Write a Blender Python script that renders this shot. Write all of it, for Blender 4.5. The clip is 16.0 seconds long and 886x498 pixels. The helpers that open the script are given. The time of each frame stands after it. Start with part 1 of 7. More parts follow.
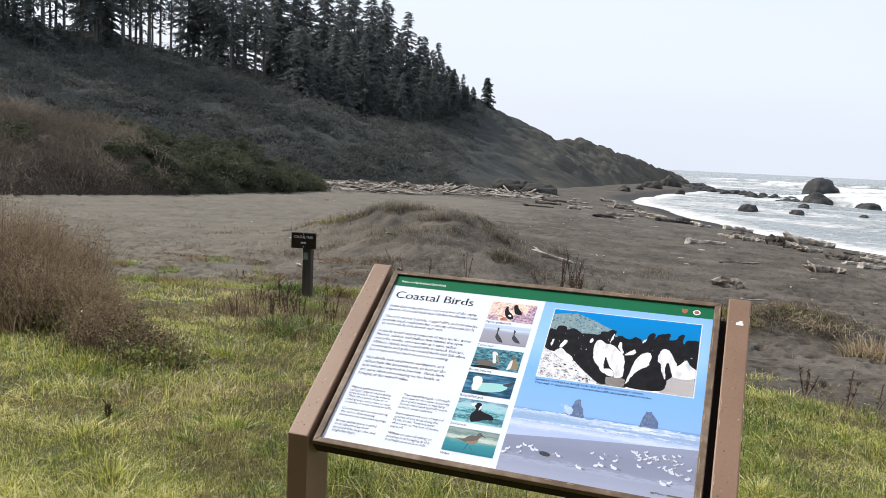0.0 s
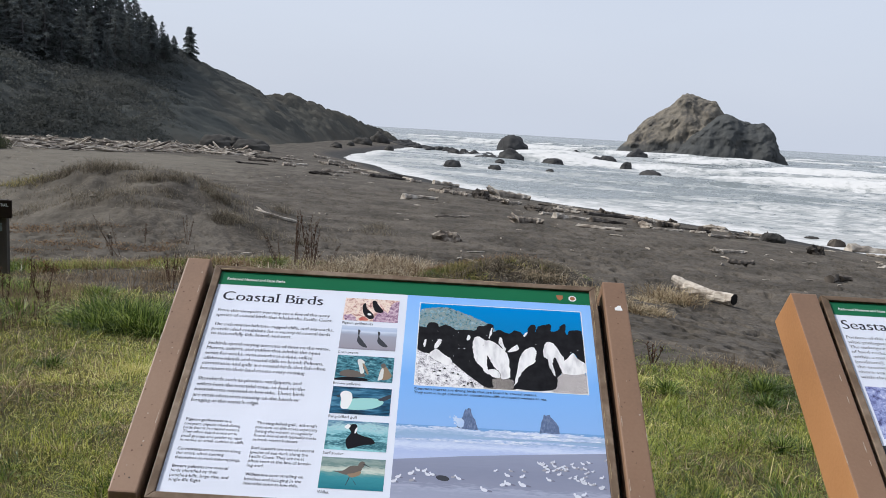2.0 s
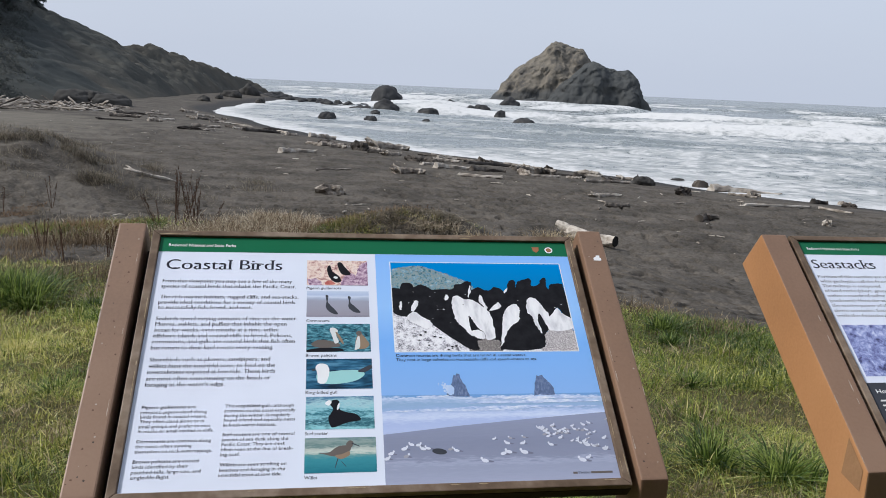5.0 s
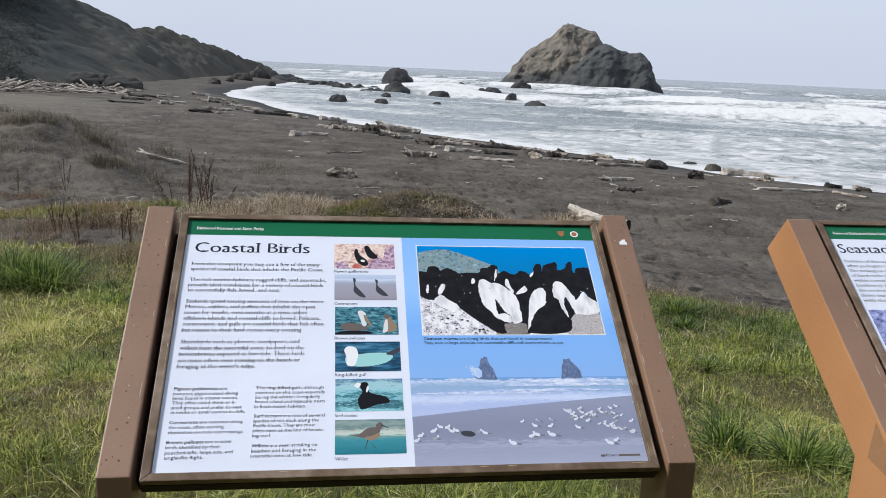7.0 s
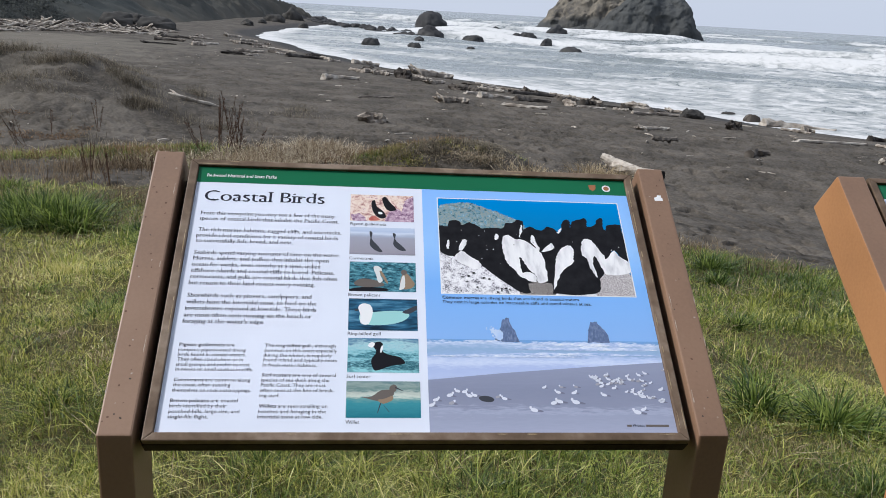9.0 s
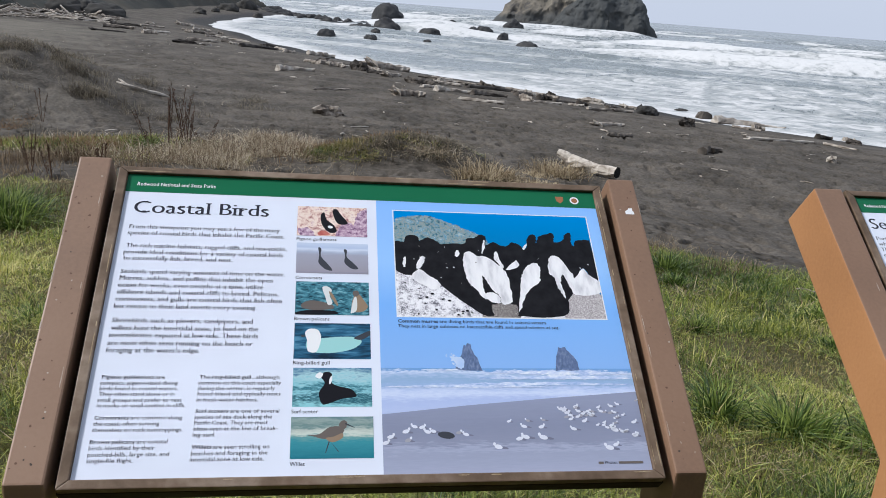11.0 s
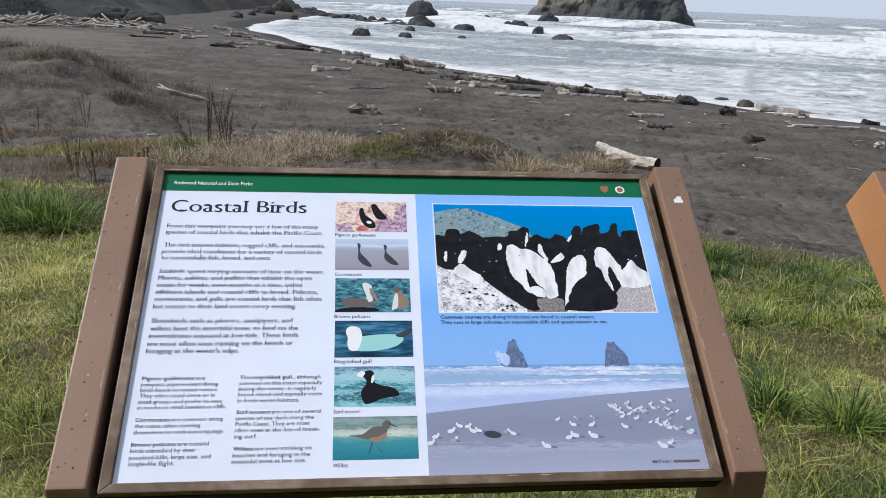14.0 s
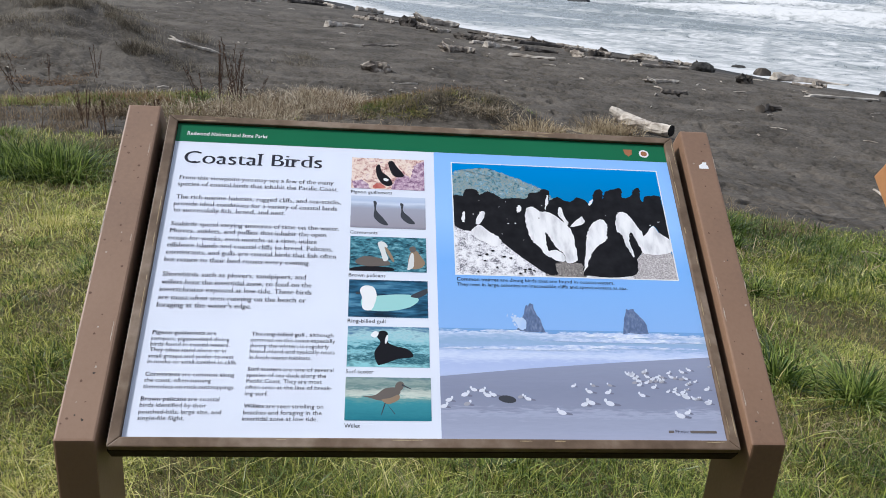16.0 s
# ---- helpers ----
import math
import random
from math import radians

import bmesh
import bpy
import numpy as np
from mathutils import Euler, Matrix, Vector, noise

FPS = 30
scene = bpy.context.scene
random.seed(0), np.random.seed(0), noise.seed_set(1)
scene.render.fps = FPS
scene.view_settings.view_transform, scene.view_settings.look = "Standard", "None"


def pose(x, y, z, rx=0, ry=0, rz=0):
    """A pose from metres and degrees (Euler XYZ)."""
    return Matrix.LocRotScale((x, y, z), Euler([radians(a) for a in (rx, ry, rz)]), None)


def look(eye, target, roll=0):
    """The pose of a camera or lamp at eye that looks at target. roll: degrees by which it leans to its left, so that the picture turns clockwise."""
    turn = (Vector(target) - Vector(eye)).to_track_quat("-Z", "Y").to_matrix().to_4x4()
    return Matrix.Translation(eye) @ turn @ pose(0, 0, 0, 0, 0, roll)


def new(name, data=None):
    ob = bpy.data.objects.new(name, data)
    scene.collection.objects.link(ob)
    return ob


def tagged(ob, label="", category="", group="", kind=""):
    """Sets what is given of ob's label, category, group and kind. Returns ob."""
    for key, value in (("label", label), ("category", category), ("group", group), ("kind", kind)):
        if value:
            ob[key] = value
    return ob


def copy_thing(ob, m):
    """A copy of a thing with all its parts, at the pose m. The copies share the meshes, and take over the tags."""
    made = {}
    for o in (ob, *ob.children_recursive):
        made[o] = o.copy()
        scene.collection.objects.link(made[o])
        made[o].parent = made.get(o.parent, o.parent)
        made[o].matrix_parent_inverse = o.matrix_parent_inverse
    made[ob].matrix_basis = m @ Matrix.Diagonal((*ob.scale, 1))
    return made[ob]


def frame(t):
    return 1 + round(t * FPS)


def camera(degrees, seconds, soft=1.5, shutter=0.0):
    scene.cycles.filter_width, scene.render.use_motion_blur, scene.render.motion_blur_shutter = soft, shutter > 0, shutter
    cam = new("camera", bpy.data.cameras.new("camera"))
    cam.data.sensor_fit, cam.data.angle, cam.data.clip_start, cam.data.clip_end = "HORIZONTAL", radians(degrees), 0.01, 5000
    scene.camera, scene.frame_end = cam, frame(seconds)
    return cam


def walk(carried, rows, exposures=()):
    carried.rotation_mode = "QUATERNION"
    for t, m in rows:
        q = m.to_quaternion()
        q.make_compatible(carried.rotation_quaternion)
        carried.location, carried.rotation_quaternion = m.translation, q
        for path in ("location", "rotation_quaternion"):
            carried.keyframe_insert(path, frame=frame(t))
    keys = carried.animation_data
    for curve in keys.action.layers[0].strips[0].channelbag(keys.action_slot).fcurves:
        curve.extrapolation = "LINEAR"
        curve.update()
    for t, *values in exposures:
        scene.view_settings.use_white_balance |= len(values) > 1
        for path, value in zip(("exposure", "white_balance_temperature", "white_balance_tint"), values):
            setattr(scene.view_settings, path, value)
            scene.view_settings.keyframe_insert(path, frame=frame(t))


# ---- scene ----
# seconds, place, then yaw, pitch and roll in degrees
ROWS = [
    (0.0, 0.499, -1.991, 1.540, 20.13, -6.41, 2.77),
    (0.5, 0.390, -1.904, 1.535, 13.43, -6.48, 2.11),
    (1.0, 0.302, -1.748, 1.533, 11.32, -6.44, 1.81),
    (1.5, 0.187, -1.725, 1.547, 6.10, -7.00, 2.55),
    (2.0, 0.078, -1.730, 1.559, -0.27, -8.39, 3.39),
    (2.5, 0.037, -1.707, 1.535, -2.37, -11.86, 3.38),
    (3.0, 0.018, -1.706, 1.547, -2.65, -11.48, 3.54),
    (3.5, 0.030, -1.621, 1.548, -2.62, -8.57, 3.25),
    (4.0, -0.019, -1.568, 1.543, -1.44, -7.51, 2.05),
    (4.5, -0.114, -1.586, 1.544, -5.47, -8.82, 1.71),
    (5.0, -0.122, -1.563, 1.529, -9.13, -11.35, 2.61),
    (5.2, -0.119, -1.548, 1.529, -9.49, -12.25, 2.92),
    (7.5, -0.163, -1.564, 1.529, -7.95, -12.76, 2.48),
    (8.0, -0.161, -1.540, 1.519, -7.37, -14.14, 2.50),
    (8.2, -0.158, -1.534, 1.519, -7.06, -14.85, 2.63),
    (10.3, -0.082, -1.345, 1.522, -6.16, -16.89, 3.57),
    (10.5, -0.089, -1.343, 1.521, -7.04, -16.84, 3.56),
    (11.0, -0.114, -1.325, 1.526, -9.72, -16.68, 4.41),
    (11.5, -0.113, -1.314, 1.521, -10.11, -16.72, 4.35),
    (12.0, -0.110, -1.308, 1.521, -9.08, -16.60, 3.55),
    (12.5, -0.111, -1.300, 1.517, -7.93, -16.51, 2.73),
    (13.0, -0.106, -1.298, 1.514, -7.37, -16.74, 2.29),
    (13.5, -0.105, -1.291, 1.511, -7.12, -16.96, 2.20),
    (14.0, -0.113, -1.286, 1.509, -6.87, -17.09, 2.44),
    (14.5, -0.116, -1.283, 1.509, -6.87, -17.14, 2.75),
    (15.0, -0.119, -1.279, 1.505, -6.63, -17.63, 2.93),
    (15.5, -0.123, -1.266, 1.496, -6.46, -18.77, 3.35),
    (16.0, -0.126, -1.254, 1.496, -6.46, -19.84, 4.00),
]
cam = camera(57.37, 16.0, soft=0.9)
walk(cam, [(t, pose(x, y, z, 0, 0, yaw) @ pose(0, 0, 0, 90 + pitch, 0, 0) @ pose(0, 0, 0, 0, 0, roll)) for t, x, y, z, yaw, pitch, roll in ROWS],
     [(0.0, 0.40, 6050, 10), (0.5, 0.22, 5950, 10), (1.0, 0.08, 5900, 10), (1.5, 0.0, 5900, 10), (2.5, 0.0, 5850, 10), (3.0, 0.13, 5850, 10), (3.5, 0.06, 5830, 10), (4.0, -0.09, 5800, 10), (5.0, -0.11, 5760, 10), (7.5, 0.04, 5780, 10), (8.0, 0.0, 5770, 10), (11.0, -0.01, 5680, 10), (14.0, 0.02, 5680, 10), (16.0, 0.05, 5680, 10)])

# ---- light ----
SUN_AZ, SUN_EL = -84.0, 44.0   # degrees from +y towards +x, and above the horizon
world = bpy.data.worlds.new("overcast_sky")
scene.world = world
world.use_nodes = True
wn, wl = world.node_tree.nodes, world.node_tree.links
sky = wn.new("ShaderNodeTexSky")
sky.sky_type, sky.sun_disc = "NISHITA", False
sky.sun_elevation, sky.sun_rotation = radians(SUN_EL), radians(SUN_AZ)
sky.dust_density, sky.air_density, sky.ozone_density = 6.0, 1.2, 1.0
haze = wn.new("ShaderNodeMix")
haze.data_type = "RGBA"
haze.inputs[0].default_value = 0.80
# faint, broad unevenness of the overcast
cloud = wn.new("ShaderNodeTexNoise")
cloud.inputs["Scale"].default_value, cloud.inputs["Detail"].default_value = 2.2, 5
stretch_ = wn.new("ShaderNodeMapping")
stretch_.inputs["Scale"].default_value = (0.7, 0.7, 2.6)
wl.new(wn.new("ShaderNodeTexCoord").outputs["Generated"], stretch_.inputs[0])
wl.new(stretch_.outputs[0], cloud.inputs["Vector"])
tones = wn.new("ShaderNodeMix")
tones.data_type = "RGBA"
tones.inputs[6].default_value, tones.inputs[7].default_value = (7.25, 7.5, 8.1, 1), (8.35, 8.5, 8.95, 1)
wl.new(cloud.outputs["Fac"], tones.inputs[0])
wl.new(tones.outputs[2], haze.inputs[7])
wl.new(sky.outputs[0], haze.inputs[6])
wl.new(haze.outputs[2], wn["Background"].inputs[0])
wn["Background"].inputs[1].default_value = 0.1
sun = new("sun", bpy.data.lights.new("sun", "SUN"))
sun.data.energy, sun.data.angle, sun.data.color = 4.0, radians(7), (1.0, 0.91, 0.78)
a, e = radians(SUN_AZ), radians(SUN_EL)
sun.matrix_world = look((math.sin(a) * math.cos(e) * 60, math.cos(a) * math.cos(e) * 60, math.sin(e) * 60), (0, 0, 0))

# ---- materials ----
def material(name, colours, rough=0.8, scale=4.0, detail=6.0, bump=0.2, bump_scale=None, distort=0.0, per=None, spread=0.0,
             metallic=0.0, specular=0.2, coords="Object", fine=None, attribute=None, stretch=(1, 1, 1), thin=0.0):
    """Node material. colours: from dark to light over a noise; per: 'island' or 'object' shifts the value by spread;
    fine: (scale, amount) of a second, finer grain; attribute: (name, colour, rough) mixed in by a mesh attribute;
    thin: share of light that passes through a leaf."""
    m = bpy.data.materials.new(name)
    m.use_nodes = True
    n, l = m.node_tree.nodes, m.node_tree.links
    b = n["Principled BSDF"]
    b.inputs["Roughness"].default_value, b.inputs["Metallic"].default_value = rough, metallic
    b.inputs["Specular IOR Level"].default_value = specular
    tc = n.new("ShaderNodeTexCoord")
    mp = n.new("ShaderNodeMapping")
    mp.inputs["Scale"].default_value = stretch
    l.new(tc.outputs[coords], mp.inputs[0])
    no = n.new("ShaderNodeTexNoise")
    no.inputs["Scale"].default_value, no.inputs["Detail"].default_value, no.inputs["Distortion"].default_value = scale, detail, distort
    l.new(mp.outputs[0], no.inputs["Vector"])
    value = no.outputs["Fac"]
    if fine:
        n2 = n.new("ShaderNodeTexNoise")
        n2.inputs["Scale"].default_value, n2.inputs["Detail"].default_value = fine[0], 4
        l.new(mp.outputs[0], n2.inputs["Vector"])
        ad = n.new("ShaderNodeMath")
        ad.operation = "MULTIPLY_ADD"
        ad.inputs[1].default_value, ad.inputs[2].default_value = fine[1], -0.5 * fine[1]
        l.new(n2.outputs["Fac"], ad.inputs[0])
        sm = n.new("ShaderNodeMath")
        l.new(value, sm.inputs[0]), l.new(ad.outputs[0], sm.inputs[1])
        value = sm.outputs[0]
    if per:
        src = n.new("ShaderNodeNewGeometry").outputs["Random Per Island"] if per == "island" else n.new("ShaderNodeObjectInfo").outputs["Random"]
        ad = n.new("ShaderNodeMath")
        ad.operation = "MULTIPLY_ADD"
        ad.inputs[1].default_value, ad.inputs[2].default_value = spread, -0.5 * spread
        l.new(src, ad.inputs[0])
        sm = n.new("ShaderNodeMath")
        l.new(value, sm.inputs[0]), l.new(ad.outputs[0], sm.inputs[1])
        value = sm.outputs[0]
    ramp = n.new("ShaderNodeValToRGB")
    el = ramp.color_ramp.elements
    k = len(colours)
    for i, c in enumerate(colours):
        p = 0.3 + 0.4 * i / max(1, k - 1)
        if i < 2:
            el[i].position = p
        else:
            el.new(p)
        el[i].color = (*c, 1)
    l.new(value, ramp.inputs[0])
    colour = ramp.outputs[0]
    if attribute:
        for an, ac, ar in attribute:
            at = n.new("ShaderNodeAttribute")
            at.attribute_name = an
            mx = n.new("ShaderNodeMix")
            mx.data_type = "RGBA"
            mx.inputs[7].default_value = (*ac, 1)
            # the border breaks up with the noise
            ma = n.new("ShaderNodeMath")
            ma.operation = "MULTIPLY_ADD"
            ma.inputs[1].default_value, ma.inputs[2].default_value = 1.2, -0.6
            l.new(no.outputs["Fac"], ma.inputs[0])
            mm = n.new("ShaderNodeMath")
            mm.use_clamp = True
            l.new(at.outputs["Fac"], mm.inputs[0]), l.new(ma.outputs[0], mm.inputs[1])
            mul = n.new("ShaderNodeMath")
            mul.operation = "MULTIPLY"
            mul.use_clamp = True
            st = n.new("ShaderNodeMath")
            st.operation = "MINIMUM"
            l.new(mm.outputs[0], st.inputs[0])
            st.inputs[1].default_value = 1.0
            sg = n.new("ShaderNodeMath")
            sg.operation = "GREATER_THAN"
            sg.inputs[1].default_value = 0.002
            l.new(at.outputs["Fac"], sg.inputs[0])
            l.new(st.outputs[0], mul.inputs[0]), l.new(sg.outputs[0], mul.inputs[1])
            l.new(mul.outputs[0], mx.inputs[0])
            l.new(colour, mx.inputs[6])
            colour = mx.outputs[2]
            if ar is not None:
                rm = n.new("ShaderNodeMapRange")
                rm.inputs["To Min"].default_value, rm.inputs["To Max"].default_value = rough, ar
                l.new(mul.outputs[0], rm.inputs["Value"])
                l.new(rm.outputs[0], b.inputs["Roughness"])
    l.new(colour, b.inputs["Base Color"])
    if bump:
        bn = n.new("ShaderNodeTexNoise")
        bn.inputs["Scale"].default_value, bn.inputs["Detail"].default_value = bump_scale or scale * 3, 6
        l.new(mp.outputs[0], bn.inputs["Vector"])
        bp = n.new("ShaderNodeBump")
        bp.inputs["Strength"].default_value, bp.inputs["Distance"].default_value = bump, 0.02 if not bump_scale else 0.3 / bump_scale
        l.new(bn.outputs["Fac"], bp.inputs["Height"])
        l.new(bp.outputs[0], b.inputs["Normal"])
    if thin:
        tr = n.new("ShaderNodeBsdfTranslucent")
        l.new(colour, tr.inputs["Color"])
        both = n.new("ShaderNodeMixShader")
        both.inputs[0].default_value = thin
        l.new(b.outputs[0], both.inputs[1]), l.new(tr.outputs[0], both.inputs[2])
        l.new(both.outputs[0], n["Material Output"].inputs["Surface"])
    return m


def ink(name, colour, rough=0.35):
    """A printed flat colour with a trace of unevenness."""
    c = tuple(v * 0.93 for v in colour)
    return material("ink_" + name, [c, colour], rough, 6.0, 2.0, 0.0, specular=0.1)


# turf tone: olive soil, deepened to stand in for shade between grass clumps
M_SAND = material("dark_sand", [(0.045, 0.0395, 0.0325), (0.074, 0.065, 0.054), (0.110, 0.0965, 0.081)], 0.95, 0.6, 12, 1.0, 4.5, fine=(14, 0.8),
                  attribute=[("dry", (0.132, 0.119, 0.097), None), ("wet", (0.035, 0.034, 0.034), 0.35), ("turf", (0.072, 0.069, 0.031), 0.95)])
M_TURF = material("grass_blade", [(0.13, 0.16, 0.028), (0.33, 0.36, 0.064), (0.58, 0.57, 0.14), (0.74, 0.67, 0.30)], 0.42, 0.9, 4, 0, per="island", spread=0.5, specular=0.5, thin=0.35)
M_LUSH = material("lush_blade", [(0.050, 0.088, 0.015), (0.16, 0.22, 0.037), (0.40, 0.44, 0.095)], 0.4, 0.8, 3, 0, per="island", spread=0.5, specular=0.5, thin=0.35)
M_DRY = material("dry_blade", [(0.19, 0.142, 0.085), (0.36, 0.285, 0.18), (0.56, 0.47, 0.32)], 0.8, 1.2, 3, 0, per="island", spread=0.7, specular=0.2, thin=0.45)
M_RUST = material("rusty_weed", [(0.085, 0.048, 0.026), (0.17, 0.10, 0.055), (0.30, 0.20, 0.11)], 0.85, 0.9, 3, 0, per="island", spread=0.6, specular=0.2, thin=0.45)
M_STRAW = material("straw_blade", [(0.28, 0.225, 0.15), (0.50, 0.42, 0.30), (0.70, 0.62, 0.48)], 0.8, 1.2, 3, 0, per="island", spread=0.7, specular=0.2, thin=0.45)
M_WEED = material("withered_weed", [(0.085, 0.060, 0.040), (0.18, 0.135, 0.088), (0.31, 0.24, 0.155)], 0.85, 0.9, 3, 0, per="island", spread=0.6, specular=0.2, thin=0.45)
M_DOCK = material("seed_stalk", [(0.05, 0.030, 0.022), (0.11, 0.066, 0.045)], 0.9, 20, 3, 0.2)
M_MAT = material("dead_stalk_mat", [(0.083, 0.071, 0.055), (0.162, 0.140, 0.106), (0.29, 0.256, 0.195)], 0.9, 1.4, 3, 0, per="island", spread=0.6, specular=0.2, thin=0.45)
M_WOOD = material("driftwood", [(0.12, 0.10, 0.083), (0.28, 0.245, 0.205), (0.47, 0.43, 0.375)], 0.85, 5.0, 8, 0.8, 14, distort=0.6, per="object", spread=0.22)
M_DARKWOOD = material("soaked_driftwood", [(0.025, 0.022, 0.02), (0.075, 0.065, 0.056), (0.15, 0.13, 0.11)], 0.8, 3.0, 8, 0.8, 14, distort=0.6, per="object", spread=0.3)
M_ROCK = material("sea_rock", [(0.024, 0.024, 0.026), (0.042, 0.042, 0.043), (0.072, 0.071, 0.068)], 0.8, 1.6, 12, 1.0, 4, specular=0.2)
# the stack's dark tone is raised to stand in for haze
M_STACK = material("stack_rock", [(0.085, 0.080, 0.074), (0.155, 0.138, 0.112), (0.235, 0.205, 0.16)], 0.9, 0.16, 12, 0.8, 0.8, fine=(0.7, 0.7), specular=0.1, attribute=[("dark", (0.066, 0.069, 0.069), None)])
# headland tones lifted and blued: distance haze painted into the base colour
M_HILL = material("hazed_hill_scrub", [(0.040, 0.045, 0.045), (0.050, 0.055, 0.053), (0.062, 0.062, 0.056)], 0.95, 0.07, 8, 0.5, 0.9, specular=0.05, attribute=[("bare", (0.115, 0.10, 0.078), None)])
M_SCRUB = material("hazed_hill_leaves", [(0.085, 0.095, 0.093), (0.102, 0.108, 0.101), (0.115, 0.115, 0.105)], 0.95, 0.06, 3, 0, per="island", spread=0.08, specular=0.02, thin=0.5)
M_BRUSH = material("brown_thicket", [(0.085, 0.072, 0.058), (0.135, 0.114, 0.092), (0.20, 0.17, 0.135)], 0.9, 0.16, 4, 0, per="island", spread=0.25, specular=0.15, thin=0.45)
M_GREENBRUSH = material("green_thicket", [(0.042, 0.048, 0.032), (0.066, 0.073, 0.045), (0.10, 0.105, 0.066)], 0.9, 0.3, 4, 0, per="island", spread=0.3, specular=0.2, thin=0.45)
# needles and bark greyed and lightened the same way, as painted haze
M_NEEDLE = material("hazed_needles", [(0.125, 0.140, 0.141), (0.148, 0.163, 0.160), (0.17, 0.183, 0.174)], 0.95, 0.3, 3, 0, per="island", spread=0.3, specular=0.05, thin=0.5)
M_BARK = material("hazed_bark", [(0.08, 0.08, 0.08), (0.15, 0.145, 0.14)], 0.95, 1.5, 6, 0.6, 4, stretch=(1, 1, 0.2))
M_FRAME = material("worn_brown_frame", [(0.11, 0.075, 0.05), (0.17, 0.12, 0.083), (0.27, 0.21, 0.16)], 0.5, 7.0, 10, 0.2, 70, fine=(45, 0.5))
M_RIMS = material("chipped_paint", [(0.30, 0.22, 0.16), (0.5, 0.44, 0.38)], 0.6, 60, 3, 0.1)
M_POSTWOOD = material("weathered_post", [(0.03, 0.027, 0.024), (0.07, 0.062, 0.055), (0.12, 0.108, 0.095)], 0.9, 5, 9, 0.8, 30, stretch=(1, 1, 0.12))
M_SIGNBROWN = material("dark_brown_sign", [(0.018, 0.012, 0.009), (0.034, 0.022, 0.016)], 0.7, 8, 6, 0.3, 40)
INK_BLACK = ink("black", (0.012, 0.012, 0.016))
INK_TEXT = ink("text", (0.036, 0.037, 0.054))
INK_WHITE = ink("white", (0.85, 0.86, 0.88))
INK_PAPER = ink("paper", (0.785, 0.835, 0.965), 0.28)
INK_GREEN = ink("green", (0.016, 0.15, 0.068), 0.3)
M_OLIVE = material("olive_blade", [(0.10, 0.10, 0.034), (0.22, 0.205, 0.07), (0.40, 0.335, 0.15)], 0.7, 0.8, 3, 0, per="island", spread=0.6, specular=0.2, thin=0.45)
M_BANK = material("thicket_floor", [(0.045, 0.038, 0.031), (0.075, 0.063, 0.05)], 0.95, 0.3, 6, 0.6, 1.5, specular=0.05, attribute=[("green", (0.035, 0.04, 0.025), None)])
M_TUSSOCK = material("tussock_blade", [(0.032, 0.060, 0.012), (0.095, 0.155, 0.030), (0.34, 0.41, 0.10)], 0.4, 0.9, 3, 0, per="island", spread=0.6, specular=0.45, thin=0.4)
M_PALEWOOD = material("bleached_wood", [(0.24, 0.205, 0.17), (0.45, 0.405, 0.35), (0.64, 0.59, 0.52)], 0.85, 6.0, 8, 0.8, 18, distort=0.6)
# for the unseen slope added to block light
M_DARKSLOPE = material("light_block_slope", [(0.012, 0.014, 0.010), (0.022, 0.025, 0.017)], 0.95, 0.2, 6, 0.5)


def orange_on_one_side(m, fresh):
    """Paint multiplied by a brighter orange tint on the faces that look towards -x."""
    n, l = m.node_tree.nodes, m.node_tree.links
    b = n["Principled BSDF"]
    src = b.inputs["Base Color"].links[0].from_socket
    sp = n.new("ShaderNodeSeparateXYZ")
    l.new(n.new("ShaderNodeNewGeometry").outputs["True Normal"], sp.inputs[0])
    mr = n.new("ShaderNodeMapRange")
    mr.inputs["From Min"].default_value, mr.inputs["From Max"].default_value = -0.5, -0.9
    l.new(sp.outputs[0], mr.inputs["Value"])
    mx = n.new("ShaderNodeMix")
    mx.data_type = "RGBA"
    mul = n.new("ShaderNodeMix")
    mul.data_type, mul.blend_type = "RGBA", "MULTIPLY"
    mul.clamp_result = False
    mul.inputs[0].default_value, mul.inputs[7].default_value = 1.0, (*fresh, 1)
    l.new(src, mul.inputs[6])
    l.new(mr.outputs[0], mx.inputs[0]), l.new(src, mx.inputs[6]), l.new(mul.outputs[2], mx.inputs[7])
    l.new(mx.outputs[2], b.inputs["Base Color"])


M_PAINT = material("brown_paint", [(0.205, 0.124, 0.080), (0.245, 0.149, 0.095), (0.27, 0.169, 0.110)], 0.5, 3.0, 8, 0.16, 130, fine=(150, 0.32), specular=0.4)
M_ORANGESIDE = material("orange_brown_paint", [(0.205, 0.124, 0.080), (0.245, 0.149, 0.095), (0.27, 0.169, 0.110)], 0.5, 3.0, 8, 0.16, 130, fine=(150, 0.32), specular=0.4)
orange_on_one_side(M_ORANGESIDE, (1.60, 1.30, 0.88))
M_DARKEND = material("near_black_wood", [(0.008, 0.008, 0.008), (0.022, 0.02, 0.018)], 0.9, 30, 5, 0.4)
M_KNOB = material("headland_rock", [(0.022, 0.021, 0.020), (0.045, 0.043, 0.04), (0.085, 0.08, 0.072)], 0.9, 0.6, 12, 1.0, 2, specular=0.2)
# ---- lie of the land ----
SEA = -3.4


def lattice(ix, iy, seed):
    h = (ix * 374761393 + iy * 668265263 + seed * 974634777) & 0xFFFFFFFF
    h = ((h ^ (h >> 13)) * 1274126177) & 0xFFFFFFFF
    return ((h ^ (h >> 16)) & 0xFFFF) / 65535.0


